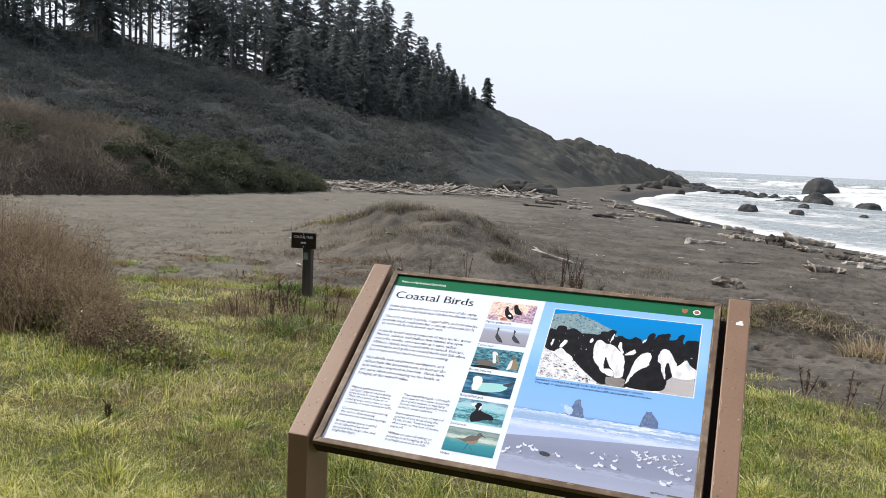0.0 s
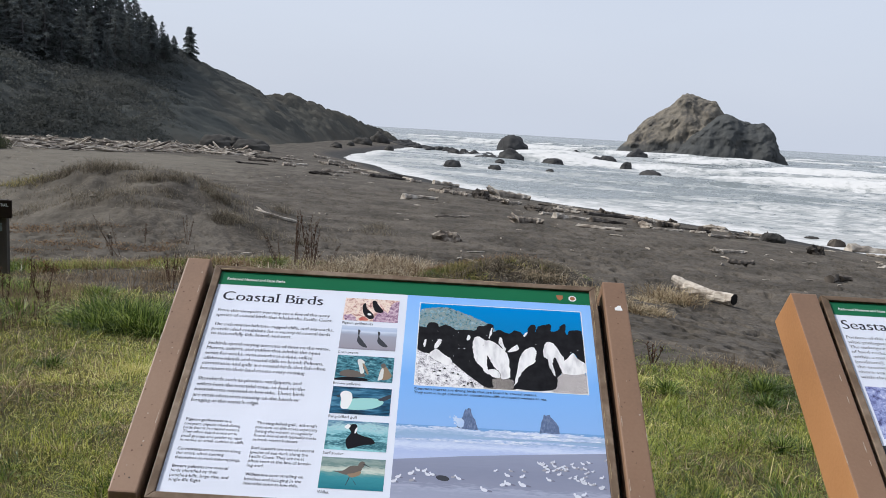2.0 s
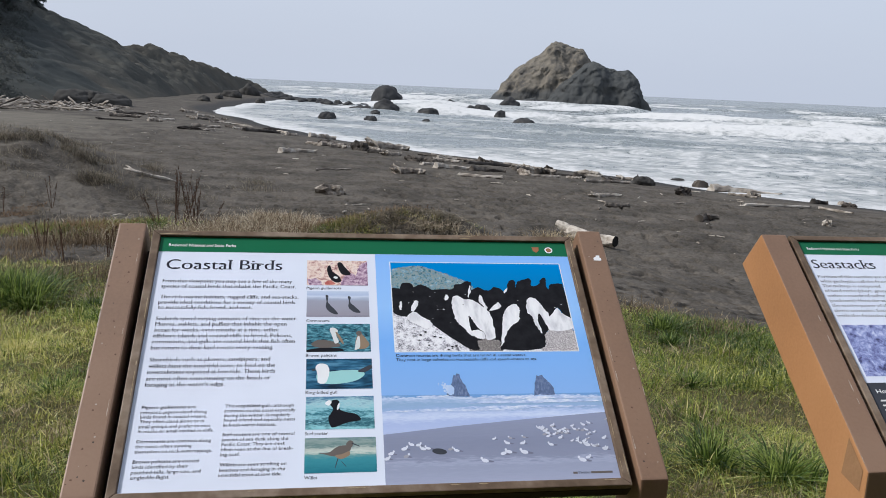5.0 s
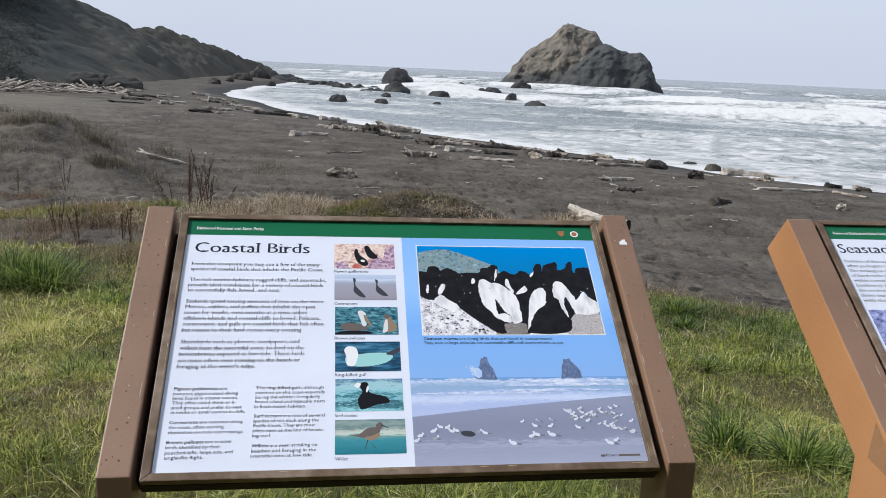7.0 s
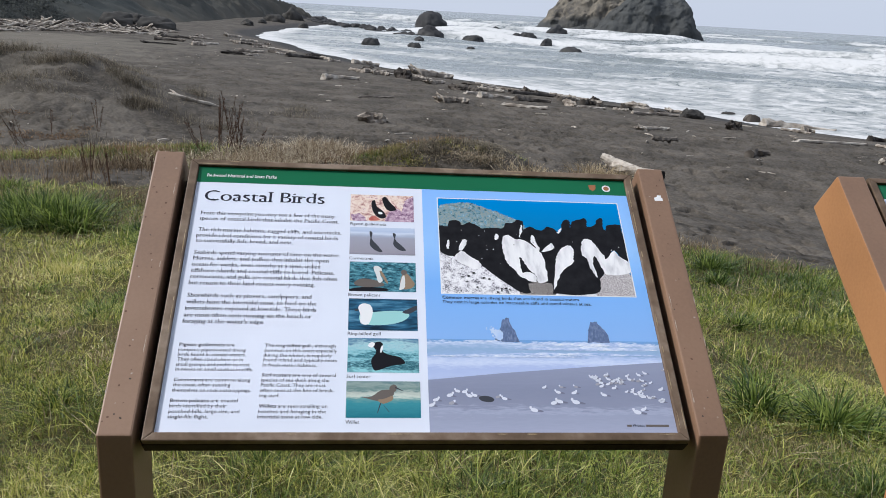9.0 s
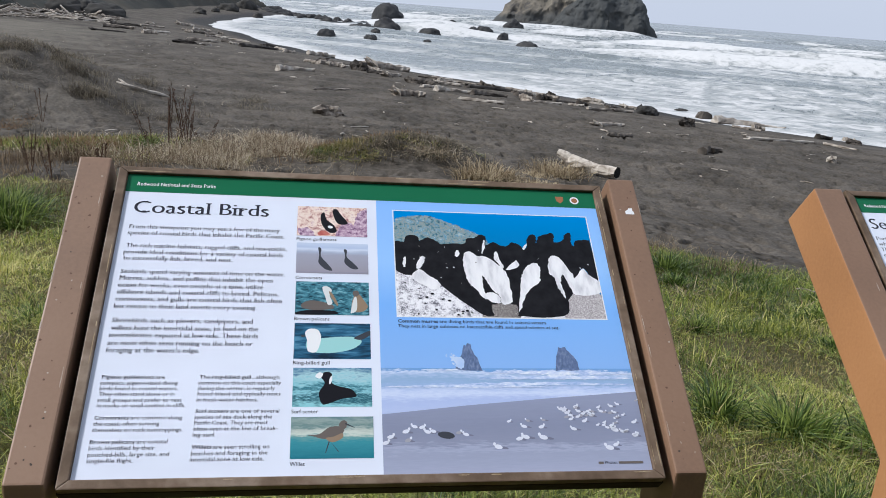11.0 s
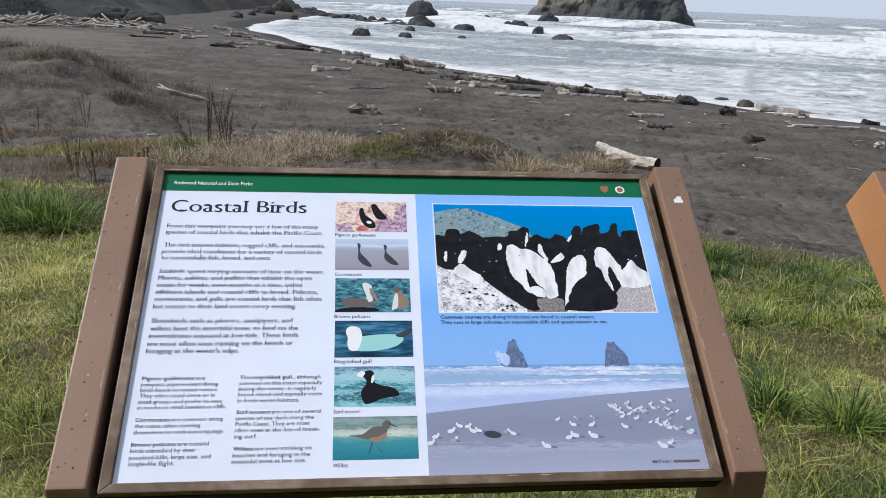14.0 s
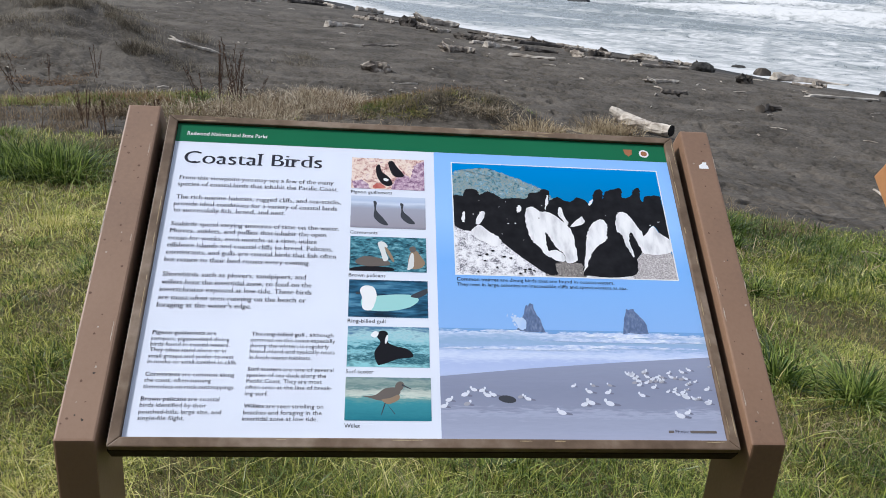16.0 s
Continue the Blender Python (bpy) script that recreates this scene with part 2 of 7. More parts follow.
def vnoise(x, y, seed=0):
    """Smooth value noise, 0 to 1, on arrays."""
    x, y = np.asarray(x, float), np.asarray(y, float)
    ix, iy = np.floor(x).astype(np.int64), np.floor(y).astype(np.int64)
    fx, fy = x - ix, y - iy
    fx, fy = fx * fx * (3 - 2 * fx), fy * fy * (3 - 2 * fy)
    a, b = lattice(ix, iy, seed), lattice(ix + 1, iy, seed)
    c, d = lattice(ix, iy + 1, seed), lattice(ix + 1, iy + 1, seed)
    return (a + (b - a) * fx) * (1 - fy) + (c + (d - c) * fx) * fy


def fbm(x, y, seed=0, octaves=4):
    total, amp, norm = 0.0, 1.0, 0.0
    for i in range(octaves):
        total = total + amp * vnoise(np.asarray(x) * 2 ** i, np.asarray(y) * 2 ** i, seed + 17 * i)
        norm += amp
        amp *= 0.5
    return total / norm


def polyline_side(x, y, line):
    """Distance to a polyline, positive on its left-hand side."""
    x, y = np.asarray(x, float), np.asarray(y, float)
    best, sign = np.full(x.shape, 1e9), np.ones(x.shape)
    for (ax, ay), (bx, by) in zip(line[:-1], line[1:]):
        dx, dy = bx - ax, by - ay
        k = np.clip(((x - ax) * dx + (y - ay) * dy) / (dx * dx + dy * dy), 0, 1)
        d = np.hypot(x - ax - k * dx, y - ay - k * dy)
        side = np.where(dx * (y - ay) - dy * (x - ax) >= 0, 1.0, -1.0)
        near = d < best - 1e-9
        best, sign = np.where(near, d, best), np.where(near, side, sign)
    return best * sign


SHORE = [(70, -40), (34, 24), (26.6, 32.8), (21.7, 38), (18.2, 45), (13, 53), (6, 62.4), (-0.2, 72.4), (-7.5, 97.6), (-15, 119), (-14, 160), (-8, 205), (-10, 275), (-60, 420), (-300, 900)]
GRASS = [(40, -30), (12, 2.6), (8, 3.4), (5, 4.2), (3.6, 4.8), (2.9, 5.7), (2.3, 7), (2.2, 9), (2.3, 11), (1.2, 12.6), (-1, 14), (-2.8, 13.6), (-4.3, 12.4), (-6.4, 10.6), (-8.5, 9.6), (-14, 9.2), (-30, 6), (-80, -20)]


def bump_at(x, y, cx, cy, rx, ry, turn, height):
    c, s = math.cos(turn), math.sin(turn)
    u, v = ((x - cx) * c + (y - cy) * s) / rx, (-(x - cx) * s + (y - cy) * c) / ry
    return height * np.exp(-1.1 * (u * u + v * v))


def ground(x, y):
    """Height of the land: sea floor, beach, dunes and the grassy terrace."""
    x, y = np.asarray(x, float), np.asarray(y, float)
    s = polyline_side(x, y, SHORE) + 1.6 * (fbm(x * 0.09, y * 0.09, 3, 3) - 0.5) * 2
    beach = SEA + np.interp(s, [-400, -30, -6, 0, 3, 8, 15, 25, 40, 60, 120], [-30, -3, -0.5, 0, 0.36, 0.8, 1.2, 1.55, 1.85, 2.0, 2.2])
    terrace = -0.02 - 0.088 * np.maximum(0, y - 0.4) - 0.02 * np.maximum(0, np.abs(x) - 5)
    terrace = terrace - 0.13 * np.clip(-polyline_side(x, y, GRASS), 0, 6)
    k = 0.18
    h = np.clip(0.5 + 0.5 * (terrace - beach) / k, 0, 1)
    z = beach * (1 - h) + terrace * h + k * h * (1 - h)
    z = z + bump_at(x, y, -10.8, 24.0, 3.2, 3.4, 0.3, 1.32)
    z = z + bump_at(x, y, -7.2, 23.0, 2.8, 3.0, 0.2, 0.88)
    z = z + bump_at(x, y, -8.2, 19.5, 2.4, 2.0, 0.2, 0.45)
    z = z + bump_at(x, y, 1.4, 11.2, 1.5, 1.0, 0.1, 0.5)
    z = z + bump_at(x, y, -1.6, 12.6, 2.0, 1.0, 0.0, 0.16)
    z = z + bump_at(x, y, -4.5, 4.0, 1.3, 1.3, 0.0, 0.12)
    dune = np.exp(-((x + 8.5) / 5.5) ** 2 - ((y - 22) / 4.5) ** 2)
    z = z + dune * (0.5 * (fbm(x * 0.75, y * 0.75, 101, 3) - 0.5) + 0.16 * (fbm(x * 2.2, y * 2.2, 107, 2) - 0.5))
    land = np.clip((s - 2) / 8, 0, 1)
    z = z + land * (0.10 * (fbm(x * 0.35, y * 0.35, 11, 3) - 0.5) + 0.05 * (fbm(x * 1.9, y * 1.9, 23, 3) - 0.5))
    return z


def ground_at(x, y):
    return float(ground(np.array([x]), np.array([y]))[0])


def grassy(x, y):
    """How far inside the grass a place lies, in metres."""
    return polyline_side(x, y, GRASS)


def soil(x, y):
    """Bare trodden earth and sand inside the grass, 0 to 1."""
    x, y = np.asarray(x, float), np.asarray(y, float)

    def spot(cx, cy, rx, ry, rag):
        q = np.hypot((x - cx) / rx, (y - cy) / ry) + rag * (fbm(x * 1.1, y * 1.1, 44, 3) - 0.5)
        t = np.clip((q - 0.75) / 0.4, 0, 1)
        return 1 - t * t * (3 - 2 * t)
    inner = np.clip((y - 8.3 - 1.6 * (fbm(x * 0.7, y * 0.7, 47, 3) - 0.5)) / 0.8, 0, 1) * np.clip((x + 6.3) / 1.2, 0, 1)
    margin = inner * np.clip(1.25 - 1.7 * np.clip((fbm(x * 0.8, y * 0.8, 49, 3) - 0.42) / 0.2, 0, 1) * (x < -1.0), 0.25, 1)
    return np.maximum(np.maximum(np.maximum(spot(-4.0, 9.4, 2.0, 1.05, 0.9), spot(2.0, 8.4, 2.0, 2.75, 0.6)), 0.9 * spot(1.75, 11.3, 1.2, 0.8, 0.2)), 0.9 * margin)

# ---- building helpers ----
rng = np.random.default_rng(5)


def mesh_from(name, verts, faces, mat, smooth=False, attrs=None):
    """A mesh from arrays: faces is one array of triangles or of quads."""
    me = bpy.data.meshes.new(name)
    v, f = np.asarray(verts, np.float32), np.asarray(faces, np.int32)
    k = f.shape[1]
    me.vertices.add(len(v))
    me.vertices.foreach_set("co", v.ravel())
    me.loops.add(f.size)
    me.loops.foreach_set("vertex_index", f.ravel())
    me.polygons.add(len(f))
    me.polygons.foreach_set("loop_start", np.arange(0, f.size, k, dtype=np.int32))
    me.polygons.foreach_set("use_smooth", np.full(len(f), smooth))
    me.update(calc_edges=True)
    for an, av in (attrs or {}).items():
        me.attributes.new(an, "FLOAT", "POINT").data.foreach_set("value", np.asarray(av, np.float32))
    if mat:
        me.materials.append(mat)
    return me


def under(ob, parent):
    ob.parent = parent
    return ob


def part(name, bm, mat, parent, label="", smooth=False):
    """Links a bmesh as one mesh object under a thing or a part."""
    me = bpy.data.meshes.new(name)
    for f in bm.faces:
        f.smooth = smooth
    bm.to_mesh(me)
    bm.free()
    me.materials.append(mat)
    ob = new(name, me)
    if parent:
        ob.parent = parent
    return tagged(ob, label)


def thing(name, at, label, category, group="", rz=0.0):
    ob = new(name)
    ob.empty_display_size = 0.1
    ob.matrix_basis = pose(*at, 0, 0, rz)
    return tagged(ob, label, category, group)


def bm_box(lo, hi, bevel=0.0, m=None):
    bm = bmesh.new()
    bmesh.ops.create_cube(bm, size=1)
    for v in bm.verts:
        v.co = Vector([lo[i] + (v.co[i] + 0.5) * (hi[i] - lo[i]) for i in range(3)])
    if bevel:
        bmesh.ops.bevel(bm, geom=bm.edges[:], offset=bevel, segments=2, affect="EDGES", profile=0.6)
    if m:
        bm.transform(m)
    return bm


def bm_prism(points, depth, m=None, bevel=0.0):
    """A polygon in the local x, y plane, drawn out along z from 0 to depth."""
    bm = bmesh.new()
    f = bm.faces.new([bm.verts.new((x, y, 0)) for x, y in points])
    if depth:
        r = bmesh.ops.extrude_face_region(bm, geom=[f])
        bmesh.ops.translate(bm, verts=[v for v in r["geom"] if isinstance(v, bmesh.types.BMVert)], vec=(0, 0, depth))
        bmesh.ops.recalc_face_normals(bm, faces=bm.faces[:])
    if bevel:
        bmesh.ops.bevel(bm, geom=bm.edges[:], offset=bevel, segments=2, affect="EDGES", profile=0.6)
    if m:
        bm.transform(m)
    return bm


def rounded(points, steps=5):
    """A closed smooth curve through the points."""
    out, n = [], len(points)
    for i in range(n):
        p0, p1, p2, p3 = (Vector((*points[(i + k - 1) % n], 0)) for k in range(4))
        for j in range(steps):
            t = j / steps
            q = 0.5 * (2 * p1 + (p2 - p0) * t + (2 * p0 - 5 * p1 + 4 * p2 - p3) * t * t + (3 * p1 - p0 - 3 * p2 + p3) * t ** 3)
            out.append((q.x, q.y))
    return out


def oval(cx, cy, rx, ry, turn=0.0, n=18):
    c, s = math.cos(radians(turn)), math.sin(radians(turn))
    return [(cx + rx * math.cos(a) * c - ry * math.sin(a) * s, cy + rx * math.cos(a) * s + ry * math.sin(a) * c) for a in (2 * math.pi * i / n for i in range(n))]


def tube(path, radii, sides=7, wobble=0.0, seed=0, cap=True):
    """A bmesh tube along a path of points."""
    r = random.Random(seed)
    bm = bmesh.new()
    rings = []
    for i, p in enumerate(path):
        p = Vector(p)
        d = (Vector(path[min(i + 1, len(path) - 1)]) - Vector(path[max(i - 1, 0)])).normalized()
        s = d.cross(Vector((0, 0, 1)) if abs(d.z) < 0.9 else Vector((1, 0, 0))).normalized()
        u = s.cross(d)
        rings.append([bm.verts.new(p + (s * math.cos(a) + u * math.sin(a)) * radii[i] * (1 + wobble * (r.random() - 0.5) * 2)) for a in (2 * math.pi * k / sides for k in range(sides))])
    for a, b in zip(rings[:-1], rings[1:]):
        for k in range(sides):
            bm.faces.new((a[k], a[(k + 1) % sides], b[(k + 1) % sides], b[k]))
    if cap:
        bm.faces.new(rings[0][::-1]), bm.faces.new(rings[-1])
    bmesh.ops.recalc_face_normals(bm, faces=bm.faces[:])
    return bm


def merge(into, other):
    me = bpy.data.meshes.new("tmp")
    other.to_mesh(me)
    other.free()
    into.from_mesh(me)
    bpy.data.meshes.remove(me)
    return into


def blades(x, y, z, height, width, lean, curl=0.35, heading=None, pieces=2):
    """Grass blades as arrays: a bent, tapering strip of a few pieces each."""
    n = len(x)
    a = rng.uniform(0, 2 * np.pi, n) if heading is None else heading
    side = rng.uniform(0, 2 * np.pi, n)
    h, w = np.broadcast_to(height, n), np.broadcast_to(width, n)
    le = np.minimum(np.abs(rng.normal(0, 1, n)) * lean, 2.2)
    s = np.stack([np.cos(side) * w / 2, np.sin(side) * w / 2, np.zeros(n)], 1)
    base = np.stack([x, y, z], 1)
    reach, top = h * le * (1 + curl), h / np.sqrt(1 + 1.2 * le * le)
    rows = []
    for k in range(pieces + 1):
        t = k / pieces
        out = reach * t ** 1.7
        c = base + np.stack([np.cos(a) * out, np.sin(a) * out, top * (1 + 0.6 * le * (1 - t)) * t], 1)
        rows += [c - s * (1 - 0.35 * t), c + s * (1 - 0.35 * t)] if k < pieces else [c]
    m = 2 * pieces + 1
    v = np.stack(rows, 1).reshape(-1, 3)
    i = np.arange(n)[:, None] * m
    f = []
    for k in range(pieces - 1):
        f += [i + [2 * k, 2 * k + 1, 2 * k + 3], i + [2 * k, 2 * k + 3, 2 * k + 2]]
    f.append(i + [m - 3, m - 2, m - 1])
    return v, np.concatenate(f, 0)


def leaves(p, size, flat=0.5):
    """Loose leaf triangles round the places p."""
    n = len(p)
    a = rng.normal(0, 1, (n, 3))
    a[:, 2] *= flat
    a /= np.linalg.norm(a, axis=1)[:, None]
    b = rng.normal(0, 1, (n, 3))
    b[:, 2] *= flat
    b -= a * (a * b).sum(1)[:, None]
    b /= np.linalg.norm(b, axis=1)[:, None]
    s = np.broadcast_to(size, n)[:, None] * rng.uniform(0.6, 1.3, (n, 1))
    v = np.stack([p - a * s * 0.5, p + a * s * 0.5, p + b * s * 0.9], 1).reshape(-1, 3)
    return v, np.arange(3 * n).reshape(-1, 3)


def join(pieces):
    vs, fs, o = [], [], 0
    for v, f in pieces:
        vs.append(v), fs.append(f + o)
        o += len(v)
    return np.concatenate(vs), np.concatenate(fs)


def stuff(name, vf, mat, label, category, smooth=False):
    return tagged(new(name, mesh_from(name, vf[0], vf[1], mat, smooth)), label, category, kind="stuff")


def sprays(base, way, length, width):
    """Needle sprays: long thin triangles from base along way."""
    n = len(base)
    d = way / np.linalg.norm(way, axis=1)[:, None]
    side = np.cross(d, rng.normal(0, 1, (n, 3)))
    side /= np.linalg.norm(side, axis=1)[:, None]
    L, W = np.broadcast_to(length, n)[:, None], np.broadcast_to(width, n)[:, None]
    v = np.stack([base - side * W * 0.5, base + side * W * 0.5, base + d * L], 1).reshape(-1, 3)
    return v, np.arange(3 * n).reshape(-1, 3)


def domes(centres, radius, count, size):
    """Bushes: leaf triangles lying on domes round the centres."""
    n = len(centres) * count
    c, r = np.repeat(centres, count, 0), np.repeat(np.broadcast_to(radius, len(centres)), count)[:, None]
    u = rng.normal(0, 1, (n, 3))
    u[:, 2] = np.abs(u[:, 2]) * 0.9 - 0.15
    u /= np.linalg.norm(u, axis=1)[:, None]
    t = np.cross(u, rng.normal(0, 1, (n, 3)))
    t /= np.linalg.norm(t, axis=1)[:, None]
    w = np.cross(u, t) + u * rng.normal(0, 0.35, (n, 1))
    t = t + u * rng.normal(0, 0.35, (n, 1))
    p = c + u * r * rng.uniform(0.78, 1.06, (n, 1)) * [1, 1, 0.85]
    s = size * rng.uniform(0.6, 1.4, (n, 1))
    v = np.stack([p - t * s * 0.5, p + t * s * 0.5, p + w * s * 0.9], 1).reshape(-1, 3)
    return v, np.arange(3 * n).reshape(-1, 3)

# ---- land and sea ----
def polar(az, d, z):
    return (d * math.sin(radians(az)), d * math.cos(radians(az)) - 1.6, z)


def ring_grid(angles, radii, centre=(0.0, -1.6)):
    a, r = np.meshgrid(np.radians(angles), radii)
    x, y = centre[0] + r * np.sin(a), centre[1] + r * np.cos(a)
    n, k = a.shape
    i = np.arange(n * k).reshape(n, k)
    f = np.stack([i[:-1, :-1], i[:-1, 1:], i[1:, 1:], i[1:, :-1]], -1).reshape(-1, 4)[:, ::-1]
    return x.ravel(), y.ravel(), f


def smooth01(x, a, b):
    t = np.clip((x - a) / (b - a), 0, 1)
    return t * t * (3 - 2 * t)


ang = np.concatenate([np.arange(-180, -55, 5), np.arange(-55, 47, 0.225), np.arange(47, 180.1, 5)])
ang[-1] = 180
rad = np.concatenate([[0.02], 0.4 * 1.02 ** np.arange(0, 151), 8 * 1.0064 ** np.arange(0, 271), 45 * 1.02 ** np.arange(0, 120)])
rad = np.append(rad[rad < 420], [600, 1200, 2500, 4900])
gx, gy, gf = ring_grid(ang, rad)
gz = ground(gx, gy)
grs = grassy(gx, gy)
shore = polyline_side(gx, gy, SHORE)
# trampled, footprinted sand
def prints(x, y, cell, seed, radius, depth):
    """Foot-sized dents, one in most cells of a loose grid."""
    total = np.zeros_like(x)
    ix, iy = np.floor(x / cell).astype(np.int64), np.floor(y / cell).astype(np.int64)
    for di in (-1, 0, 1):
        for dj in (-1, 0, 1):
            cx, cy = ix + di, iy + dj
            px, py = (cx + lattice(cx, cy, seed)) * cell, (cy + lattice(cx, cy, seed + 1)) * cell
            a = lattice(cx, cy, seed + 2) * 3.14
            u, v = (x - px) * np.cos(a) + (y - py) * np.sin(a), -(x - px) * np.sin(a) + (y - py) * np.cos(a)
            q = np.hypot(u / radius, v / (radius * 0.55))
            on = lattice(cx, cy, seed + 3) > 0.35
            total = total + on * depth * (np.exp(-0.5 * ((q - 1.2) / 0.4) ** 2) * 0.16 - np.exp(-q ** 4))
    return total


earth = soil(gx, gy)
step = np.maximum(np.clip(-grs / 1.2, 0, 1), 0.6 * earth) * smooth01(shore, 3, 12) * (np.hypot(gx, gy) < 60)
worn = smooth01(fbm(gx * 0.12, gy * 0.12, 87, 3), 0.34, 0.56)
gz = gz + step * (0.06 * (fbm(gx * 2.3, gy * 2.3, 41, 2) - 0.5) + (0.85 + 0.7 * worn) * (1 - 0.7 * np.exp(-((gx + 8.5) / 5.0) ** 2 - ((gy - 22.5) / 3.6) ** 2)) * (prints(gx, gy, 0.46, 5, 0.16, 0.115) + prints(gx, gy, 0.95, 15, 0.34, 0.03) + (np.hypot(gx, gy) < 34) * prints(gx, gy, 0.30, 25, 0.105, 0.075)))
turf = np.clip(1 - 1.15 * earth, 0, 1) * smooth01(grs + 1.1 * (fbm(gx * 0.8, gy * 0.8, 9, 3) - 0.5) * 2, -0.6, 0.5)
wet = smooth01(-(shore - 2.2 - 2.2 * fbm(gx * 0.12, gy * 0.12, 6, 2)), -1.2, 1.2)
tagged(new("ground", mesh_from("ground", np.stack([gx, gy, gz], 1), gf, M_SAND, True, {"turf": turf, "wet": wet, "dry": 0.75 * smooth01(-gx - 0.12 * gy, 3, 13) * (np.hypot(gx, gy) < 70)})),
       "dark grey sandy beach rising to a grassy terrace", "ground", kind="structure")

# the sea: swell, breakers and foam
sa, sr = np.concatenate([np.arange(-24, 48, 0.30), np.arange(48, 76, 2.0)]), 24 * 1.0128 ** np.arange(0, 418)
sx, sy, sf = ring_grid(sa, sr)
off = -polyline_side(sx, sy, SHORE)
dist = np.hypot(sx, sy)
along = sx * 0.89 - sy * 0.46
warp = 10 * (fbm(sx * 0.016, sy * 0.016, 51, 3) - 0.5) * 2
w = sx * 0.46 + sy * 0.89 + warp
calm = 1 / (1 + (dist / 480) ** 2)
phase = w / 19.0
cell = np.floor(phase)
part_ = phase - cell
strong = smooth01(vnoise(along * 0.028 + 9 * cell, cell * 3.7, 31), 0.52, 0.78)
grow = smooth01(off, 7, 40)
# steep shoreward face, long back
rise = np.where(part_ < 0.42, smooth01(part_, 0.16, 0.42), 1 - smooth01(part_, 0.42, 1.0))
height = rise * (0.22 + 1.45 * strong) * grow * calm * 1.25
chop = (fbm(along * 0.13, w * 0.42, 13, 4) - 0.5) * 0.75 * smooth01(off, 1, 18) * (0.35 + 0.65 * calm)
sz = SEA + height + chop + 0.06 * fbm(sx * 0.7, sy * 0.7, 8, 2)
streak = fbm(along * 0.05, w * 0.15, 61, 5)
lace = fbm(along * 0.16, w * 0.5, 67, 4)
front = smooth01(part_, 0.20, 0.34) * (1 - smooth01(part_, 0.40, 0.52))
spill = (1 - smooth01(part_, 0.02, 0.34)) * smooth01(part_, -0.01, 0.02)
wash = (1 - smooth01(off, 0.5, 6)) * 0.75 + (1 - smooth01(off, 4, 18)) * 0.12
surf = (1 - smooth01(off, 45, 170)) * (0.07 + 0.44 * smooth01(streak, 0.36, 0.64)) + 0.07 * (1 - smooth01(dist, 150, 350))
foam = np.maximum(wash, surf + 0.25 * (lace - 0.5))
foam = foam + front * strong * (0.45 + 1.1 * smooth01(fbm(along * 0.09, w * 0.35, 73, 4), 0.36, 0.62)) * (0.78 * (1 - smooth01(dist, 330, 700)) + 0.12) * smooth01(off, 8, 24)
foam = foam + spill * strong * 0.28 * (1 - smooth01(dist, 160, 420))
foam = foam + smooth01(fbm(along * 0.02, w * 0.05, 91, 3), 0.64, 0.74) * 0.45 * smooth01(dist, 150, 300)
foam = np.clip(foam, 0, 1.0)


def water_material():
    m = bpy.data.materials.new("sea_water")
    m.use_nodes = True
    n, l = m.node_tree.nodes, m.node_tree.links
    b = n["Principled BSDF"]
    at = n.new("ShaderNodeAttribute")
    at.attribute_name = "foam"
    tc = n.new("ShaderNodeTexCoord")
    mp = n.new("ShaderNodeMapping")
    mp.inputs["Scale"].default_value = (0.62, 0.62, 1.0)
    mr0 = n.new("ShaderNodeMapping")
    mr0.inputs["Rotation"].default_value = (0, 0, radians(27))
    l.new(tc.outputs["Object"], mr0.inputs[0]), l.new(mr0.outputs[0], mp.inputs[0])
    no = n.new("ShaderNodeTexNoise")
    no.inputs["Scale"].default_value, no.inputs["Detail"].default_value, no.inputs["Distortion"].default_value = 0.95, 12, 0.9
    no.inputs["Roughness"].default_value = 0.70
    l.new(mp.outputs[0], no.inputs["Vector"])
    add = n.new("ShaderNodeMath")
    add.operation = "MULTIPLY_ADD"
    add.inputs[1].default_value = 2.4
    l.new(no.outputs["Fac"], add.inputs[0]), l.new(at.outputs["Fac"], add.inputs[2])
    mr = n.new("ShaderNodeMapRange")
    mr.interpolation_type = "SMOOTHSTEP"
    mr.inputs["From Min"].default_value, mr.inputs["From Max"].default_value = 1.36, 2.16
    l.new(add.outputs[0], mr.inputs["Value"])
    mx = n.new("ShaderNodeMix")
    mx.data_type = "RGBA"
    mx.inputs[6].default_value, mx.inputs[7].default_value = (0.15, 0.17, 0.168, 1), (0.55, 0.552, 0.55, 1)
    l.new(mr.outputs[0], mx.inputs[0])
    l.new(mx.outputs[2], b.inputs["Base Color"])
    rr = n.new("ShaderNodeMapRange")
    rr.inputs["To Min"].default_value, rr.inputs["To Max"].default_value = 0.22, 0.9
    l.new(mr.outputs[0], rr.inputs["Value"])
    l.new(rr.outputs[0], b.inputs["Roughness"])
    b.inputs["IOR"].default_value = 1.33
    b.inputs["Specular IOR Level"].default_value = 0.3
    bn = n.new("ShaderNodeTexNoise")
    bn.inputs["Scale"].default_value, bn.inputs["Detail"].default_value = 0.9, 8
    l.new(mp.outputs[0], bn.inputs["Vector"])
    bp = n.new("ShaderNodeBump")
    bp.inputs["Strength"].default_value, bp.inputs["Distance"].default_value = 0.75, 0.4
    l.new(bn.outputs["Fac"], bp.inputs["Height"])
    l.new(bp.outputs[0], b.inputs["Normal"])
    return m


